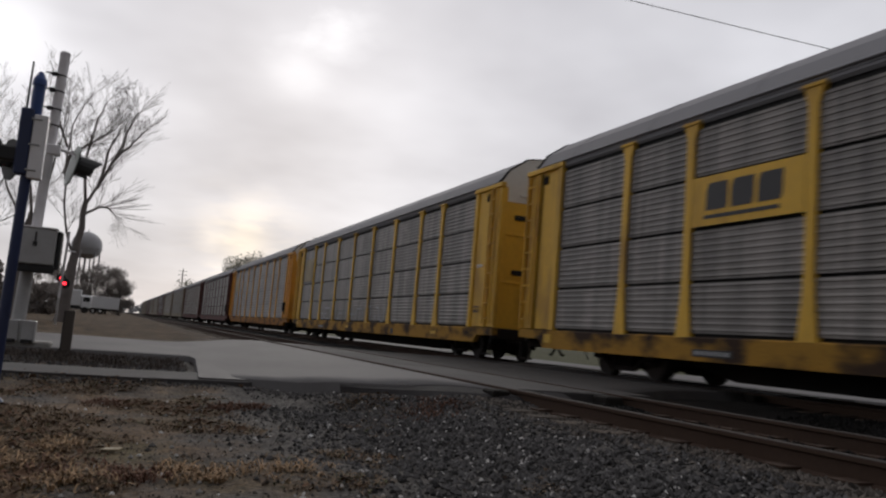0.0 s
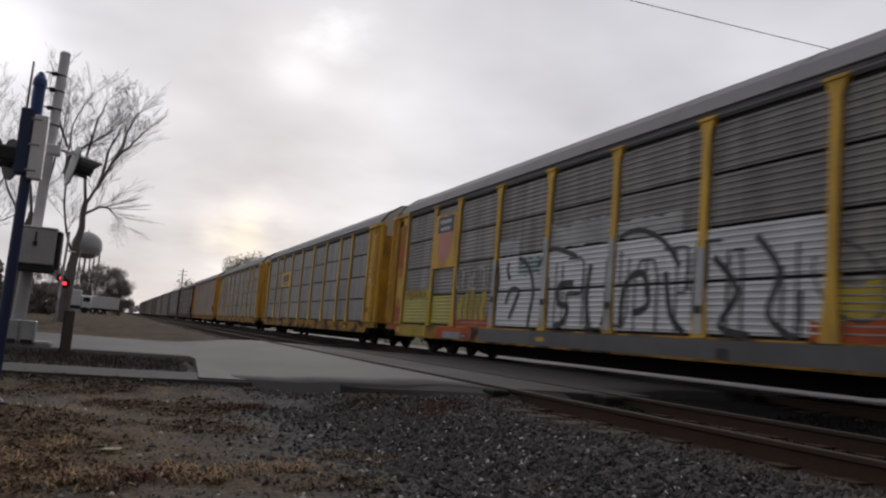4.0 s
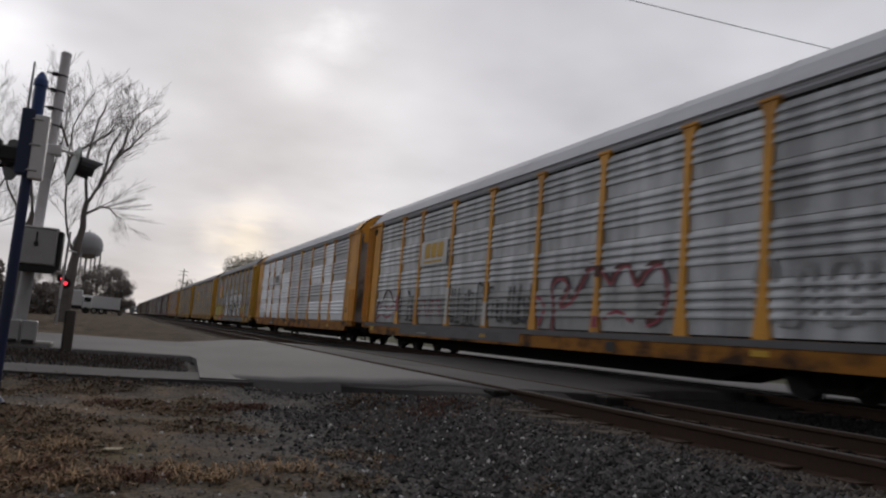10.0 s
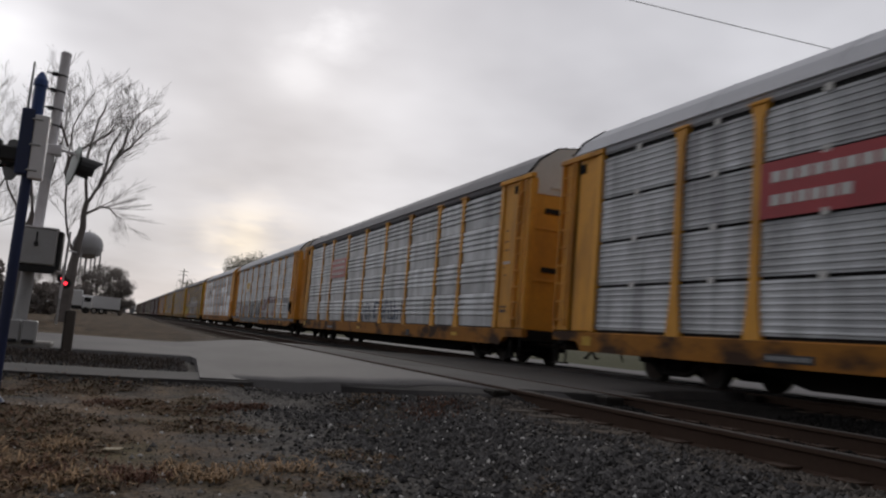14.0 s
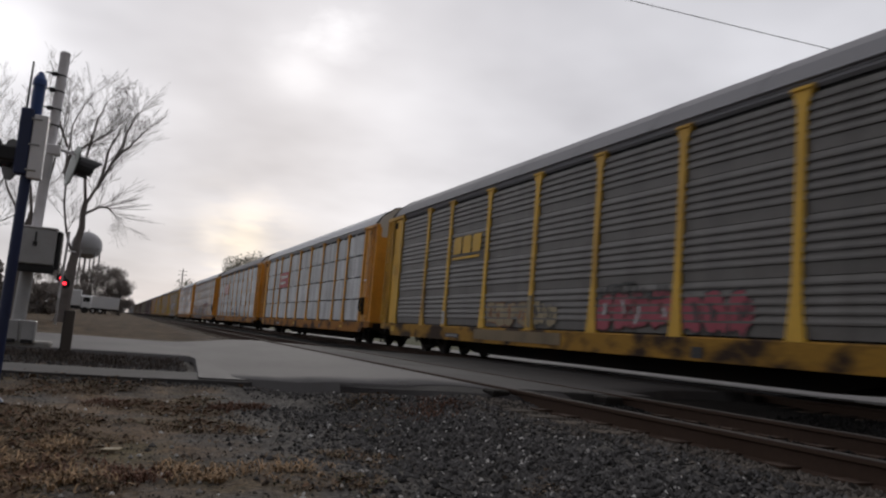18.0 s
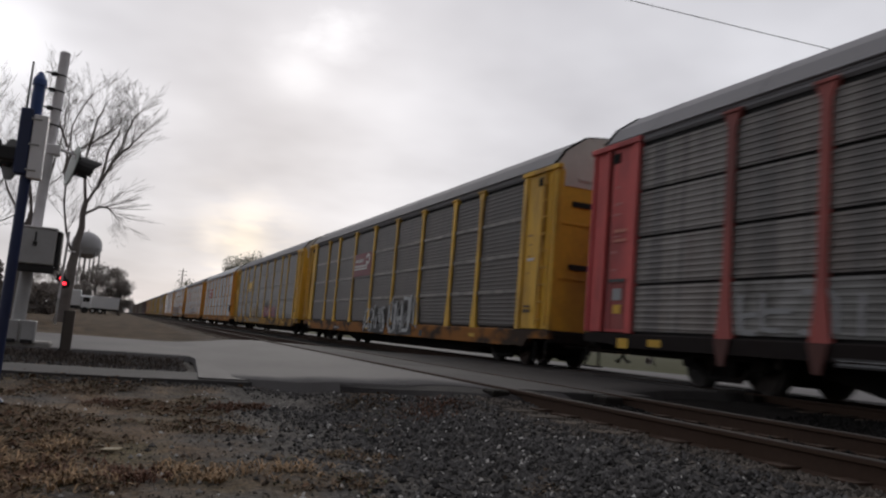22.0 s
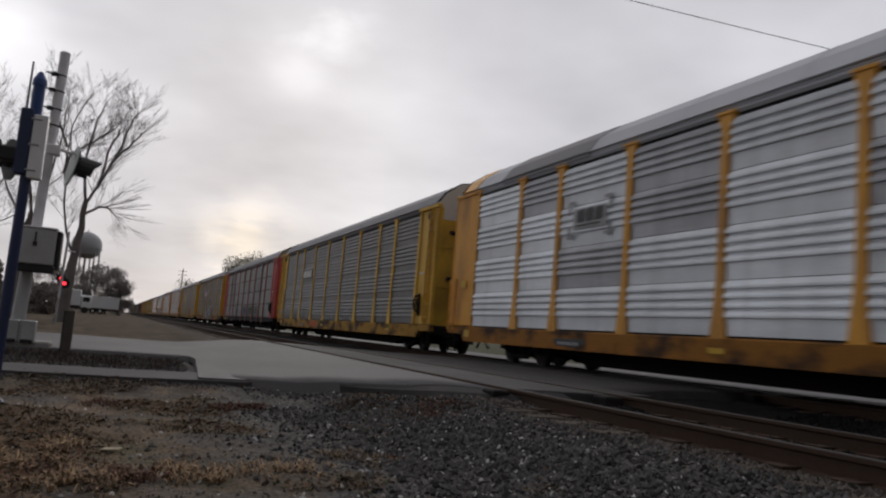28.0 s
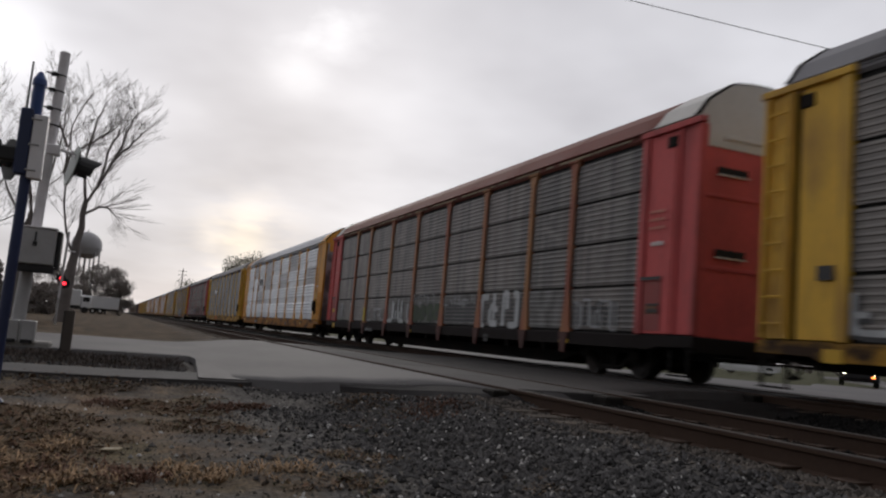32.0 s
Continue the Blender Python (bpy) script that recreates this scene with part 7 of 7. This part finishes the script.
def build_far():
    rnd = random.Random(77)
    # distant woods along the horizon
    verts, faces = [], []
    for i in range(260):
        x = -900 + i * 7.0 + rnd.uniform(-3, 3)
        h = 10 + 5 * noise.noise((x * 0.02, 0, 0)) + rnd.uniform(-2, 2)
        v, f = clump_crown(rnd, [(x, 1000 + rnd.uniform(-20, 20), h * 0.45, h * 0.55)], 60, 2.0)
        o = len(verts)
        verts += v
        faces += [tuple(o + k for k in t) for t in f]
    me = bpy.data.meshes.new("distant_woods")
    me.from_pydata(verts, [], faces)
    me.materials.append(HAZY)
    tagged(new("distant_woods", me), "woods on the horizon with haze in their grey", "woods", kind="stuff")

    tower = thing("water_tower", "pale grey water tower with rounded tank on legs", "water tower", (-16.3, 400.0, -0.2))
    bm = bmesh.new()
    rings = [(0.0, 23.4), (2.8, 23.7), (5.6, 25.4), (6.5, 27.9), (6.6, 30.3), (5.9, 32.7), (4.1, 34.6), (1.8, 35.7), (0.0, 36.0)]
    seg = 28
    last = None
    for r, z in rings:
        ring = [bm.verts.new((max(r, 0.01) * math.cos(2 * math.pi * k / seg), max(r, 0.01) * math.sin(2 * math.pi * k / seg), z)) for k in range(seg)]
        if last:
            for k in range(seg):
                bm.faces.new((last[k], last[(k + 1) % seg], ring[(k + 1) % seg], ring[k]))
        last = ring
    part("tank", bm, TANK, tower, "", None, True)
    for i in range(6):
        a = 2 * math.pi * i / 6 + 0.2
        bm = bmesh.new()
        rod(bm, (6.3 * math.cos(a), 6.3 * math.sin(a), 0), (5.9 * math.cos(a), 5.9 * math.sin(a), 27.0), 0.40, 0.34, 8)
        part("leg", bm, TANK, tower)
    bm = bmesh.new()
    rod(bm, (0, 0, 0), (0, 0, 25), 0.55, 0.5, 12)
    part("riser_pipe", bm, TANK, tower)
    bm = bmesh.new()
    rod(bm, (0, 0, 28.0), (0, 0, 28.25), 6.9, 6.9, 28)
    part("walkway", bm, TANK, tower)
    bm = bmesh.new()
    rod(bm, (0, 0, 35.9), (0, 0, 36.9), 0.35, 0.2, 10)
    part("vent", bm, TANK, tower)

    up = thing("utility_pole", "wooden utility pole beyond the train", "utility pole", (16.2, 240.0, -0.2))
    bm = bmesh.new()
    rod(bm, (0, 0, 0), (0, 0, 14.4), 0.18, 0.13, 10)
    part("shaft", bm, POST_WOOD, up)
    for z in (13.6, 12.5):
        bm = bmesh.new()
        box(bm, (-1.2, -0.06, z), (1.2, 0.06, z + 0.14), 0.01)
        part("crossarm", bm, POST_WOOD, up)

    bm = bmesh.new()
    pts = []
    for i in range(41):
        x = -30 + i * 2.25
        pts.append(Vector((x, 15.7 - (x - 10.45) * 0.056, 9.0 + 0.0006 * (x - 13) ** 2)))
    tube(bm, pts, [0.010] * len(pts), 6)
    part("overhead_wire", bm, WIRE, None)
    for end in (pts[0], pts[-1]):
        hold = thing("utility_pole", "wooden utility pole carrying the overhead wire", "utility pole", (end.x, end.y + 0.16, ground_height(end.x, end.y) - 0.1))
        bm = bmesh.new()
        rod(bm, (0, 0, 0), (0, 0, end.z + 0.9), 0.15, 0.11, 10)
        part("shaft", bm, POST_WOOD, hold)
    tagged(bpy.data.objects["overhead_wire"], "thin dark overhead wire across the tracks", "wire")


build_far()


# ---- vehicles ----
def wheel_bm(r, w):
    bm = bmesh.new()
    rod(bm, (-w / 2, 0, 0), (w / 2, 0, 0), r, r, 20)
    return bm


def add_wheel(parent, x, y, r, w=0.2):
    tyre = part("wheel", wheel_bm(r, w), RUBBER, parent, "", pose(x, y, r))
    bm = bmesh.new()
    rod(bm, (-w / 2 - 0.012, 0, 0), (w / 2 + 0.012, 0, 0), r * 0.6, r * 0.6, 16)
    part("rim", bm, CHROME, tyre)


def build_trailer():
    t = thing("box_trailer", "long white box trailer parked in the field", "trailer", (-2.55, 120.0, -0.1), 0)
    bm = bmesh.new()
    box(bm, (-2.9, -1.2, 0.75), (2.75, 1.2, 2.35), 0.06)
    part("body", bm, VAN_WHITE, t)
    bm = bmesh.new()
    box(bm, (-2.95, -1.24, 2.30), (2.8, 1.24, 2.42), 0.02)
    part("roof_rail", bm, SIGN_WHITE, t)
    bm = bmesh.new()
    box(bm, (-2.8, -1.0, 0.52), (2.7, 1.0, 0.76), 0.02)
    part("chassis", bm, SIGNAL_BLACK, t)
    for x in (-0.5, 0.45):
        for y in (-1.05, 1.05):
            w = part("wheel", wheel_bm(0.42, 0.25), RUBBER, t, "", pose(x, y, 0.42, 0, 0, 90))
            bm = bmesh.new()
            rod(bm, (-0.14, 0, 0), (0.14, 0, 0), 0.22, 0.22, 12)
            part("rim", bm, CHROME, w)
    for x in (-2.0, -1.4):
        bm = bmesh.new()
        box(bm, (x, -1.215, 1.3), (x + 0.4, -1.19, 1.6), 0.01)
        part("dark_panel", bm, SIGNAL_BLACK, t)
    v = thing("box_van", "white box van parked beside the trailer", "van", (-5.75, 116.0, -0.1), 0)
    bm = bmesh.new()
    box(bm, (-1.25, -1.1, 0.9), (1.2, 1.1, 3.0), 0.08)
    part("cargo_box", bm, VAN_WHITE, v)
    bm = bmesh.new()
    box(bm, (1.2, -1.0, 0.6), (2.5, 1.0, 2.3), 0.15)
    part("cab", bm, VAN_WHITE, v)
    bm = bmesh.new()
    box(bm, (1.5, -1.02, 1.5), (2.3, -0.98, 2.1), 0.02)
    part("cab_window", bm, GLASS, v)
    bm = bmesh.new()
    box(bm, (-1.2, -0.9, 0.5), (2.3, 0.9, 0.92), 0.02)
    part("chassis", bm, SIGNAL_BLACK, v)
    for x in (-0.5, 1.8):
        for y in (-0.95, 0.95):
            part("wheel", wheel_bm(0.4, 0.25), RUBBER, v, "", pose(x, y, 0.4, 0, 0, 90))


build_trailer()


def sedan(name, at, rz, paint_mat, label, lamps):
    """A saloon car; its nose points along -y."""
    car = thing(name, label, "car", at, rz)
    prof = [(-2.25, 0.35), (-2.28, 0.62), (-2.12, 0.78), (-1.15, 0.95), (-0.40, 1.42), (0.95, 1.44), (1.75, 1.02), (2.20, 0.95), (2.26, 0.6), (2.2, 0.32), (1.75, 0.22), (-1.85, 0.22)]
    bm = bmesh.new()
    layers = []
    for x, k in ((-0.90, 0.90), (-0.82, 0.985), (-0.55, 1.0), (0.55, 1.0), (0.82, 0.985), (0.90, 0.90)):
        ring = []
        for y, z in prof:
            zz = z if z < 0.96 else 0.96 + (z - 0.96) * (1.0 if abs(x) < 0.7 else 0.0)
            ring.append(bm.verts.new((x * (1.0 if z < 1.0 else 0.86), y * k, 0.22 + (zz - 0.22) * (1.0 if abs(x) < 0.85 else 0.94))))
        layers.append(ring)
    n = len(prof)
    for a, b in zip(layers, layers[1:]):
        for i in range(n):
            bm.faces.new((a[i], a[(i + 1) % n], b[(i + 1) % n], b[i]))
    bm.faces.new(layers[0])
    bm.faces.new(layers[-1])
    part("body", bm, paint_mat, car)
    bm = bmesh.new()
    va = [bm.verts.new(c) for c in ((-0.62, -1.10, 0.99), (0.62, -1.10, 0.99), (0.52, -0.46, 1.40), (-0.52, -0.46, 1.40))]
    vb = [bm.verts.new(v.co + Vector((0, -0.012, 0.014))) for v in va]
    bm.faces.new(vb)
    for i in range(4):
        bm.faces.new((va[i], va[(i + 1) % 4], vb[(i + 1) % 4], vb[i]))
    part("windscreen", bm, GLASS, car)
    for s in (-1, 1):
        bm = bmesh.new()
        box(bm, (s * 0.70 - 0.02, -0.6, 1.0), (s * 0.70 + 0.02, 1.1, 1.34), 0.01)
        part("side_window", bm, GLASS, car)
        bm = bmesh.new()
        disc(bm, (s * 0.66, -2.26, 0.66), (0, -1, 0), 0.09, 0.05, 14)
        part("headlight", bm, lamps[0], car, "lit headlight")
        bm = bmesh.new()
        box(bm, (s * 0.62 - 0.08, -2.30, 0.46), (s * 0.62 + 0.08, -2.24, 0.52), 0.01)
        part("turn_lamp", bm, lamps[1] if s > 0 else SIGNAL_BLACK, car, "amber turn lamp" if s > 0 else "")
        for y in (-1.40, 1.40):
            add_wheel(car, s * 0.78, y, 0.33)
        bm = bmesh.new()
        box(bm, (s * 0.90 - 0.02 + s * 0.06, -0.78, 0.95), (s * 0.90 + s * 0.14, -0.66, 1.08), 0.02)
        part("mirror", bm, paint_mat, car)
    bm = bmesh.new()
    box(bm, (-0.5, -2.29, 0.42), (0.5, -2.24, 0.58), 0.01)
    part("grille", bm, SIGNAL_BLACK, car)
    bm = bmesh.new()
    box(bm, (-0.85, -2.27, 0.28), (0.85, -2.18, 0.42), 0.02)
    part("bumper", bm, paint_mat, car)
    return car


# waiting beyond the train, nose to the crossing
sedan("waiting_car", (35.6, 30.2, -0.155), -49.5, CAR_DARK, "dark saloon car waiting with lit headlights", (LAMP_WARM, LAMP_AMBER))
sedan("parked_car", (47.0, 50.0, -0.30), -130.0, VAN_WHITE, "white car parked on the grass beyond", (CHROME, CHROME))
leafy_tree("hedge_shrub", (50.0, 60.0, -0.3), 2.4, 12.0, 15, "dark hedge beyond the crossing", SCRUB, 2600, 0.22, "shrubs")
leafy_tree("hedge_shrub", (64.0, 55.0, -0.3), 2.6, 12.0, 16, "dark hedge beyond the crossing", SCRUB, 2600, 0.22, "shrubs")


# ---- stones, weeds, litter ----
STONE = material("ballast_stone", (0.088, 0.085, 0.084), 0.9, 0, 0.3, 20, (0.045, 0.042, 0.040), 0.5, sheen=0.12, island=0.85)
STONE_BLACK = material("black_ballast_stone", (0.012, 0.0115, 0.011), 0.9, 0, 0.3, 20, (0.008, 0.008, 0.008), 0.5, sheen=0.12, island=0.7)
STONE_DUSTY = material("dusty_ballast_stone", (0.105, 0.093, 0.082), 0.9, 0, 0.3, 20, (0.04, 0.034, 0.03), 0.5, sheen=0.12, island=0.8)
PALE_STONE = material("pale_stone", (0.46, 0.45, 0.43), 0.85, 0, 0.2, 20, (0.15, 0.14, 0.13), 0.4, sheen=0.2, island=0.6)
STRAW = material("dead_grass", (0.190, 0.138, 0.092), 0.9, 0, 0.3, 8, (0.10, 0.066, 0.042), 0.5, sheen=0.1, island=0.3)
WEED = material("dull_green_weed", (0.065, 0.075, 0.03), 0.85, 0, 0.4, 8, (0.06, 0.04, 0.02), 0.5, sheen=0.1, island=0.5)
LEAVES = material("fallen_leaves", (0.125, 0.076, 0.048), 0.85, 0, 0.4, 10, (0.05, 0.026, 0.015), 0.5, sheen=0.15, island=0.7)


def stone_verts(rnd, s):
    base = [(1, 0, 0), (-1, 0, 0), (0, 1, 0), (0, -1, 0), (0, 0, 1), (0, 0, -1), (0.6, 0.6, 0.5), (-0.6, -0.5, 0.55)]
    sx, sy, sz = (s * rnd.uniform(0.6, 1.3) for _ in range(3))
    a = rnd.uniform(0, 6.28)
    c, q = math.cos(a), math.sin(a)
    return [((x * c - y * q) * sx * rnd.uniform(0.75, 1.1), (x * q + y * c) * sy * rnd.uniform(0.75, 1.1), z * sz * 0.8) for x, y, z in base[:6]]


STONE_FACES = [(4, 0, 2), (4, 2, 1), (4, 1, 3), (4, 3, 0), (5, 2, 0), (5, 1, 2), (5, 3, 1), (5, 0, 3)]


def scatter_stones(name, mat, count, seed, where, lo, hi, label):
    rnd = random.Random(seed)
    verts, faces = [], []
    for _ in range(count):
        x, y = where(rnd)
        s = rnd.uniform(lo, hi)
        z = ground_height(x, y) + s * 0.25
        o = len(verts)
        verts += [(x + a, y + b, z + c) for a, b, c in stone_verts(rnd, s)]
        faces += [tuple(o + i for i in f) for f in STONE_FACES]
    me = bpy.data.meshes.new(name)
    me.from_pydata(verts, [], faces)
    me.materials.append(mat)
    return tagged(new(name, me), label, "stones", kind="stuff")


def shoulder(rnd):
    y = 2.8 + 6.2 * rnd.random() ** 1.3
    return min(3.72 - rnd.random() * 0.12, rnd.gauss(2.85, 0.7)), y


def between(rnd):
    return rnd.uniform(5.8, 9.9), 1.5 + 7.5 * rnd.random()


def open_ground(rnd):
    y = 3.4 + 8.0 * rnd.random() ** 1.5
    return rnd.uniform(-1.6, 3.2) * (0.4 + y / 10), y


def island(rnd):
    return rnd.uniform(-3.0, 1.2), rnd.uniform(12.4, 16.3)


scatter_stones("ballast_stones", STONE, 15000, 1, shoulder, 0.010, 0.029, "loose dark ballast stones on the shoulder")
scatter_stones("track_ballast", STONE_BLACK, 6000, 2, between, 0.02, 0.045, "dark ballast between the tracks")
scatter_stones("tie_ballast", STONE_DUSTY, 3800, 7, lambda r: (r.uniform(3.55, 4.12), 2.4 + 5.8 * r.random()), 0.012, 0.030, "dusty brown ballast filling in round the tie ends")
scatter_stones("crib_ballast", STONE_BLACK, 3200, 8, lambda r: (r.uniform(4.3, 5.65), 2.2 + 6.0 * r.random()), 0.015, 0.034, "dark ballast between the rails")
scatter_stones("gravel_stones", STONE_DUSTY, 6500, 3, open_ground, 0.005, 0.012, "fine dark gravel")
scatter_stones("pale_stones", PALE_STONE, 1300, 4, lambda r: shoulder(r) if r.random() < 0.6 else open_ground(r), 0.006, 0.024, "scattered pale stones in the ballast")
def road_sides(rnd):
    p = rnd.random()
    if p < 0.35:
        return rnd.uniform(-2.5, 1.4), 10.72 - abs(rnd.gauss(0, 0.12))
    if p < 0.55:
        return rnd.uniform(-2.5, 1.0), 12.24 + abs(rnd.gauss(0, 0.10))
    x = rnd.uniform(1.4, 4.4)
    return x, near_edge(x) - 0.25 - abs(rnd.gauss(0, 0.4))


scatter_stones("edge_gravel", STONE, 2200, 6, road_sides, 0.008, 0.024, "loose gravel along the road edge")
scatter_stones("island_gravel", STONE, 5000, 5, island, 0.012, 0.035, "dark gravel between path and road")


def scatter_blades(name, mat, count, seed, where, height, label, blades=7, droop=0.6):
    """Tufts of thin bent blades."""
    rnd = random.Random(seed)
    verts, faces = [], []
    for _ in range(count):
        x, y = where(rnd)
        z = ground_height(x, y) - 0.01
        for _b in range(blades):
            a = rnd.uniform(0, 6.28)
            h = height * rnd.uniform(0.4, 1.2)
            r = rnd.uniform(0.0, 0.06)
            bx, by = x + r * math.cos(a), y + r * math.sin(a)
            w = rnd.uniform(0.003, 0.007)
            dx, dy = math.cos(a) * h * droop, math.sin(a) * h * droop
            px, py = -math.sin(a) * w, math.cos(a) * w
            o = len(verts)
            verts += [(bx - px, by - py, z), (bx + px, by + py, z), (bx + dx * 0.4 + px, by + dy * 0.4 + py, z + h * 0.75), (bx + dx * 0.4 - px, by + dy * 0.4 - py, z + h * 0.75), (bx + dx, by + dy, z + h * rnd.uniform(0.5, 1.0))]
            faces += [(o, o + 1, o + 2, o + 3), (o + 3, o + 2, o + 4)]
    me = bpy.data.meshes.new(name)
    me.from_pydata(verts, [], faces)
    me.materials.append(mat)
    return tagged(new(name, me), label, "grass", kind="stuff")


def patchy(rnd, lo=-0.02):
    while True:
        x, y = open_ground(rnd)
        if noise.noise((x * 0.9, y * 0.9, 11)) + 0.35 * noise.noise((x * 2.6, y * 2.6, 4)) + rnd.uniform(-0.08, 0.08) > lo + 0.10 * (x - 0.5):
            return x, y


def verge_edge(rnd):
    x = rnd.uniform(-2.5, 1.25)
    return x, 16.35 - abs(rnd.gauss(0, 0.9))


scatter_blades("dead_grass", STRAW, 4200, 11, lambda r: patchy(r, 0.06), 0.030, "matted dead brown grass lying flat", 8, 2.6)
scatter_blades("standing_grass", STRAW, 900, 15, lambda r: patchy(r, 0.16), 0.05, "short tufts of dead grass", 6, 1.0)
CLOD = material("soil_clod", (0.060, 0.046, 0.036), 0.95, 0, 0.4, 12, (0.03, 0.022, 0.018), 0.6, sheen=0.08, island=0.7)
STRAW_PALE = material("pale_straw", (0.36, 0.245, 0.145), 0.9, 0, 0.4, 8, (0.14, 0.095, 0.06), 0.5, sheen=0.1, island=0.5)
DRY_WEED = material("dry_grey_weed", (0.105, 0.088, 0.078), 0.9, 0, 0.4, 8, (0.05, 0.04, 0.036), 0.6, sheen=0.1, island=0.4)
RUSSET = material("russet_weed", (0.150, 0.082, 0.058), 0.9, 0, 0.4, 8, (0.06, 0.035, 0.025), 0.6, sheen=0.1, island=0.5)


def clumped(spots):
    """Positions gathered round a few spots (x, y, spread)."""
    def pick(rnd):
        x, y, spread = spots[rnd.randrange(len(spots))]
        return rnd.gauss(x, spread), rnd.gauss(y, spread * 1.3)
    return pick


scatter_blades("russet_weeds", RUSSET, 420, 17, clumped(((3.3, 8.0, 0.16), (3.0, 7.6, 0.14), (1.45, 8.9, 0.12), (1.15, 8.8, 0.10), (0.0, 9.1, 0.14), (-0.3, 5.2, 0.16), (0.2, 5.0, 0.1))), 0.055, "reddish brown weeds standing in the gravel", 6, 1.0)
scatter_blades("straw_clumps", STRAW_PALE, 260, 18, clumped(((-0.5, 5.4, 0.16), (-0.1, 4.9, 0.14), (-0.9, 6.0, 0.2), (0.55, 5.1, 0.12), (-0.25, 6.2, 0.12), (1.1, 5.2, 0.12))), 0.06, "loose clumps of pale dead grass", 7, 1.5)
scatter_stones("soil_clods", CLOD, 500, 19, lambda r: patchy(r, 0.0), 0.010, 0.026, "small dark clods of soil among the grass")
scatter_blades("green_weeds", WEED, 900, 13, lambda r: patchy(r, 0.05), 0.028, "sparse dull green weeds", 6, 2.0)
scatter_blades("edge_weeds", DRY_WEED, 620, 14, verge_edge, 0.13, "dry brown weeds along the road edge", 6, 0.6)


def scatter_leaves():
    """Curled fallen leaves, each a bent diamond."""
    rnd = random.Random(16)
    verts, faces = [], []
    for _ in range(2600):
        x, y = patchy(rnd, 0.16)
        z = ground_height(x, y) + rnd.uniform(0.004, 0.02)
        a = rnd.uniform(0, 6.28)
        s = rnd.uniform(0.014, 0.045)
        u = Vector((math.cos(a), math.sin(a), rnd.uniform(-0.5, 0.5))) * s
        v = Vector((-math.sin(a), math.cos(a), rnd.uniform(-0.5, 0.5))) * s * 0.6
        p = Vector((x, y, z))
        o = len(verts)
        verts += [tuple(p + u), tuple(p + v + Vector((0, 0, s * 0.4))), tuple(p - u), tuple(p - v)]
        faces += [(o, o + 1, o + 2), (o, o + 2, o + 3)]
    me = bpy.data.meshes.new("leaf_litter")
    me.from_pydata(verts, [], faces)
    me.materials.append(LEAVES)
    tagged(new("leaf_litter", me), "russet fallen leaves over the ground", "leaves", kind="stuff")


scatter_leaves()


def ground_litter():
    bm = bmesh.new()
    box(bm, (-0.07, -0.03, 0.0), (0.07, 0.03, 0.012), 0.004)
    ob = part("litter_scrap", bm, P_CREAM, None)
    x, y = 0.08, 5.94
    ob.matrix_basis = pose(x, y, ground_height(x, y) + 0.02, 8, -6, -35)
    tagged(ob, "flat scrap of pale litter on the grass", "litter")
    rnd = random.Random(8)
    for x, y, s in ((1.62, 6.70, 0.034), (2.80, 3.82, 0.026)):
        bm = bmesh.new()
        vs = [bm.verts.new(v) for v in stone_verts(rnd, s)]
        for f in STONE_FACES:
            bm.faces.new([vs[i] for i in f])
        ob = part("white_stone", bm, P_WHITE, None, "", pose(x, y, ground_height(x, y) + s * 0.4))
        tagged(ob, "single bright white stone lying on the gravel", "stone")


ground_litter()


# ---- movement ----
def motions():
    shake = [(0, 0, 0), (6.4, 0, 0), (7.0, -0.10, 0), (7.6, -0.14, 0), (8.6, -0.14, 0.0), (9.3, -0.12, -0.05), (10.0, -0.06, 0), (14.5, -0.06, 0), (17.2, -0.04, 0), (18, 0.0, 0), (32, 0.01, 0)]
    walk(cam, [(t, aim(a, b)) for t, a, b in shake], [(0, 0.10), (3.5, 0.10), (6, 0.0), (7.5, -0.05), (14.5, -0.03), (17, 0.08), (25, 0.10), (27.8, 0.0), (29, -0.02), (30.2, 0.07), (32, 0.10)])
    for car, k in CARS:
        rows = []
        for i in range(0, 33):
            y = train_shift(i) - PITCH_L * k - FRONT_OFF - BODY_L / 2
            rows.append((i, pose(TRACK_FAR, y, 0)))
        walk(car, rows)
        if k < -1:
            continue
        # wheels roll while their car is near the crossing
        for ws in WHEELSETS[car.name]:
            here = ws.matrix_basis.translation
            times, t = [0.0], 0.0
            while t < 32.0:
                y = train_shift(t) - PITCH_L * k - BODY_L / 2
                t = min(32.0, t + (0.05 if -30 < y < 55 else 0.5))
                times.append(t)
            turn, last, rows = 0.0, train_shift(0.0), []
            for t in times:
                y = train_shift(t)
                mid = y - PITCH_L * k - BODY_L / 2
                if -32 < mid < 57:
                    turn += min(80.0, math.degrees((y - last) / WHEEL_R))
                last = y
                rows.append((t, pose(here.x, here.y, here.z, -turn, 0, 0)))
            walk(ws, rows)


motions()
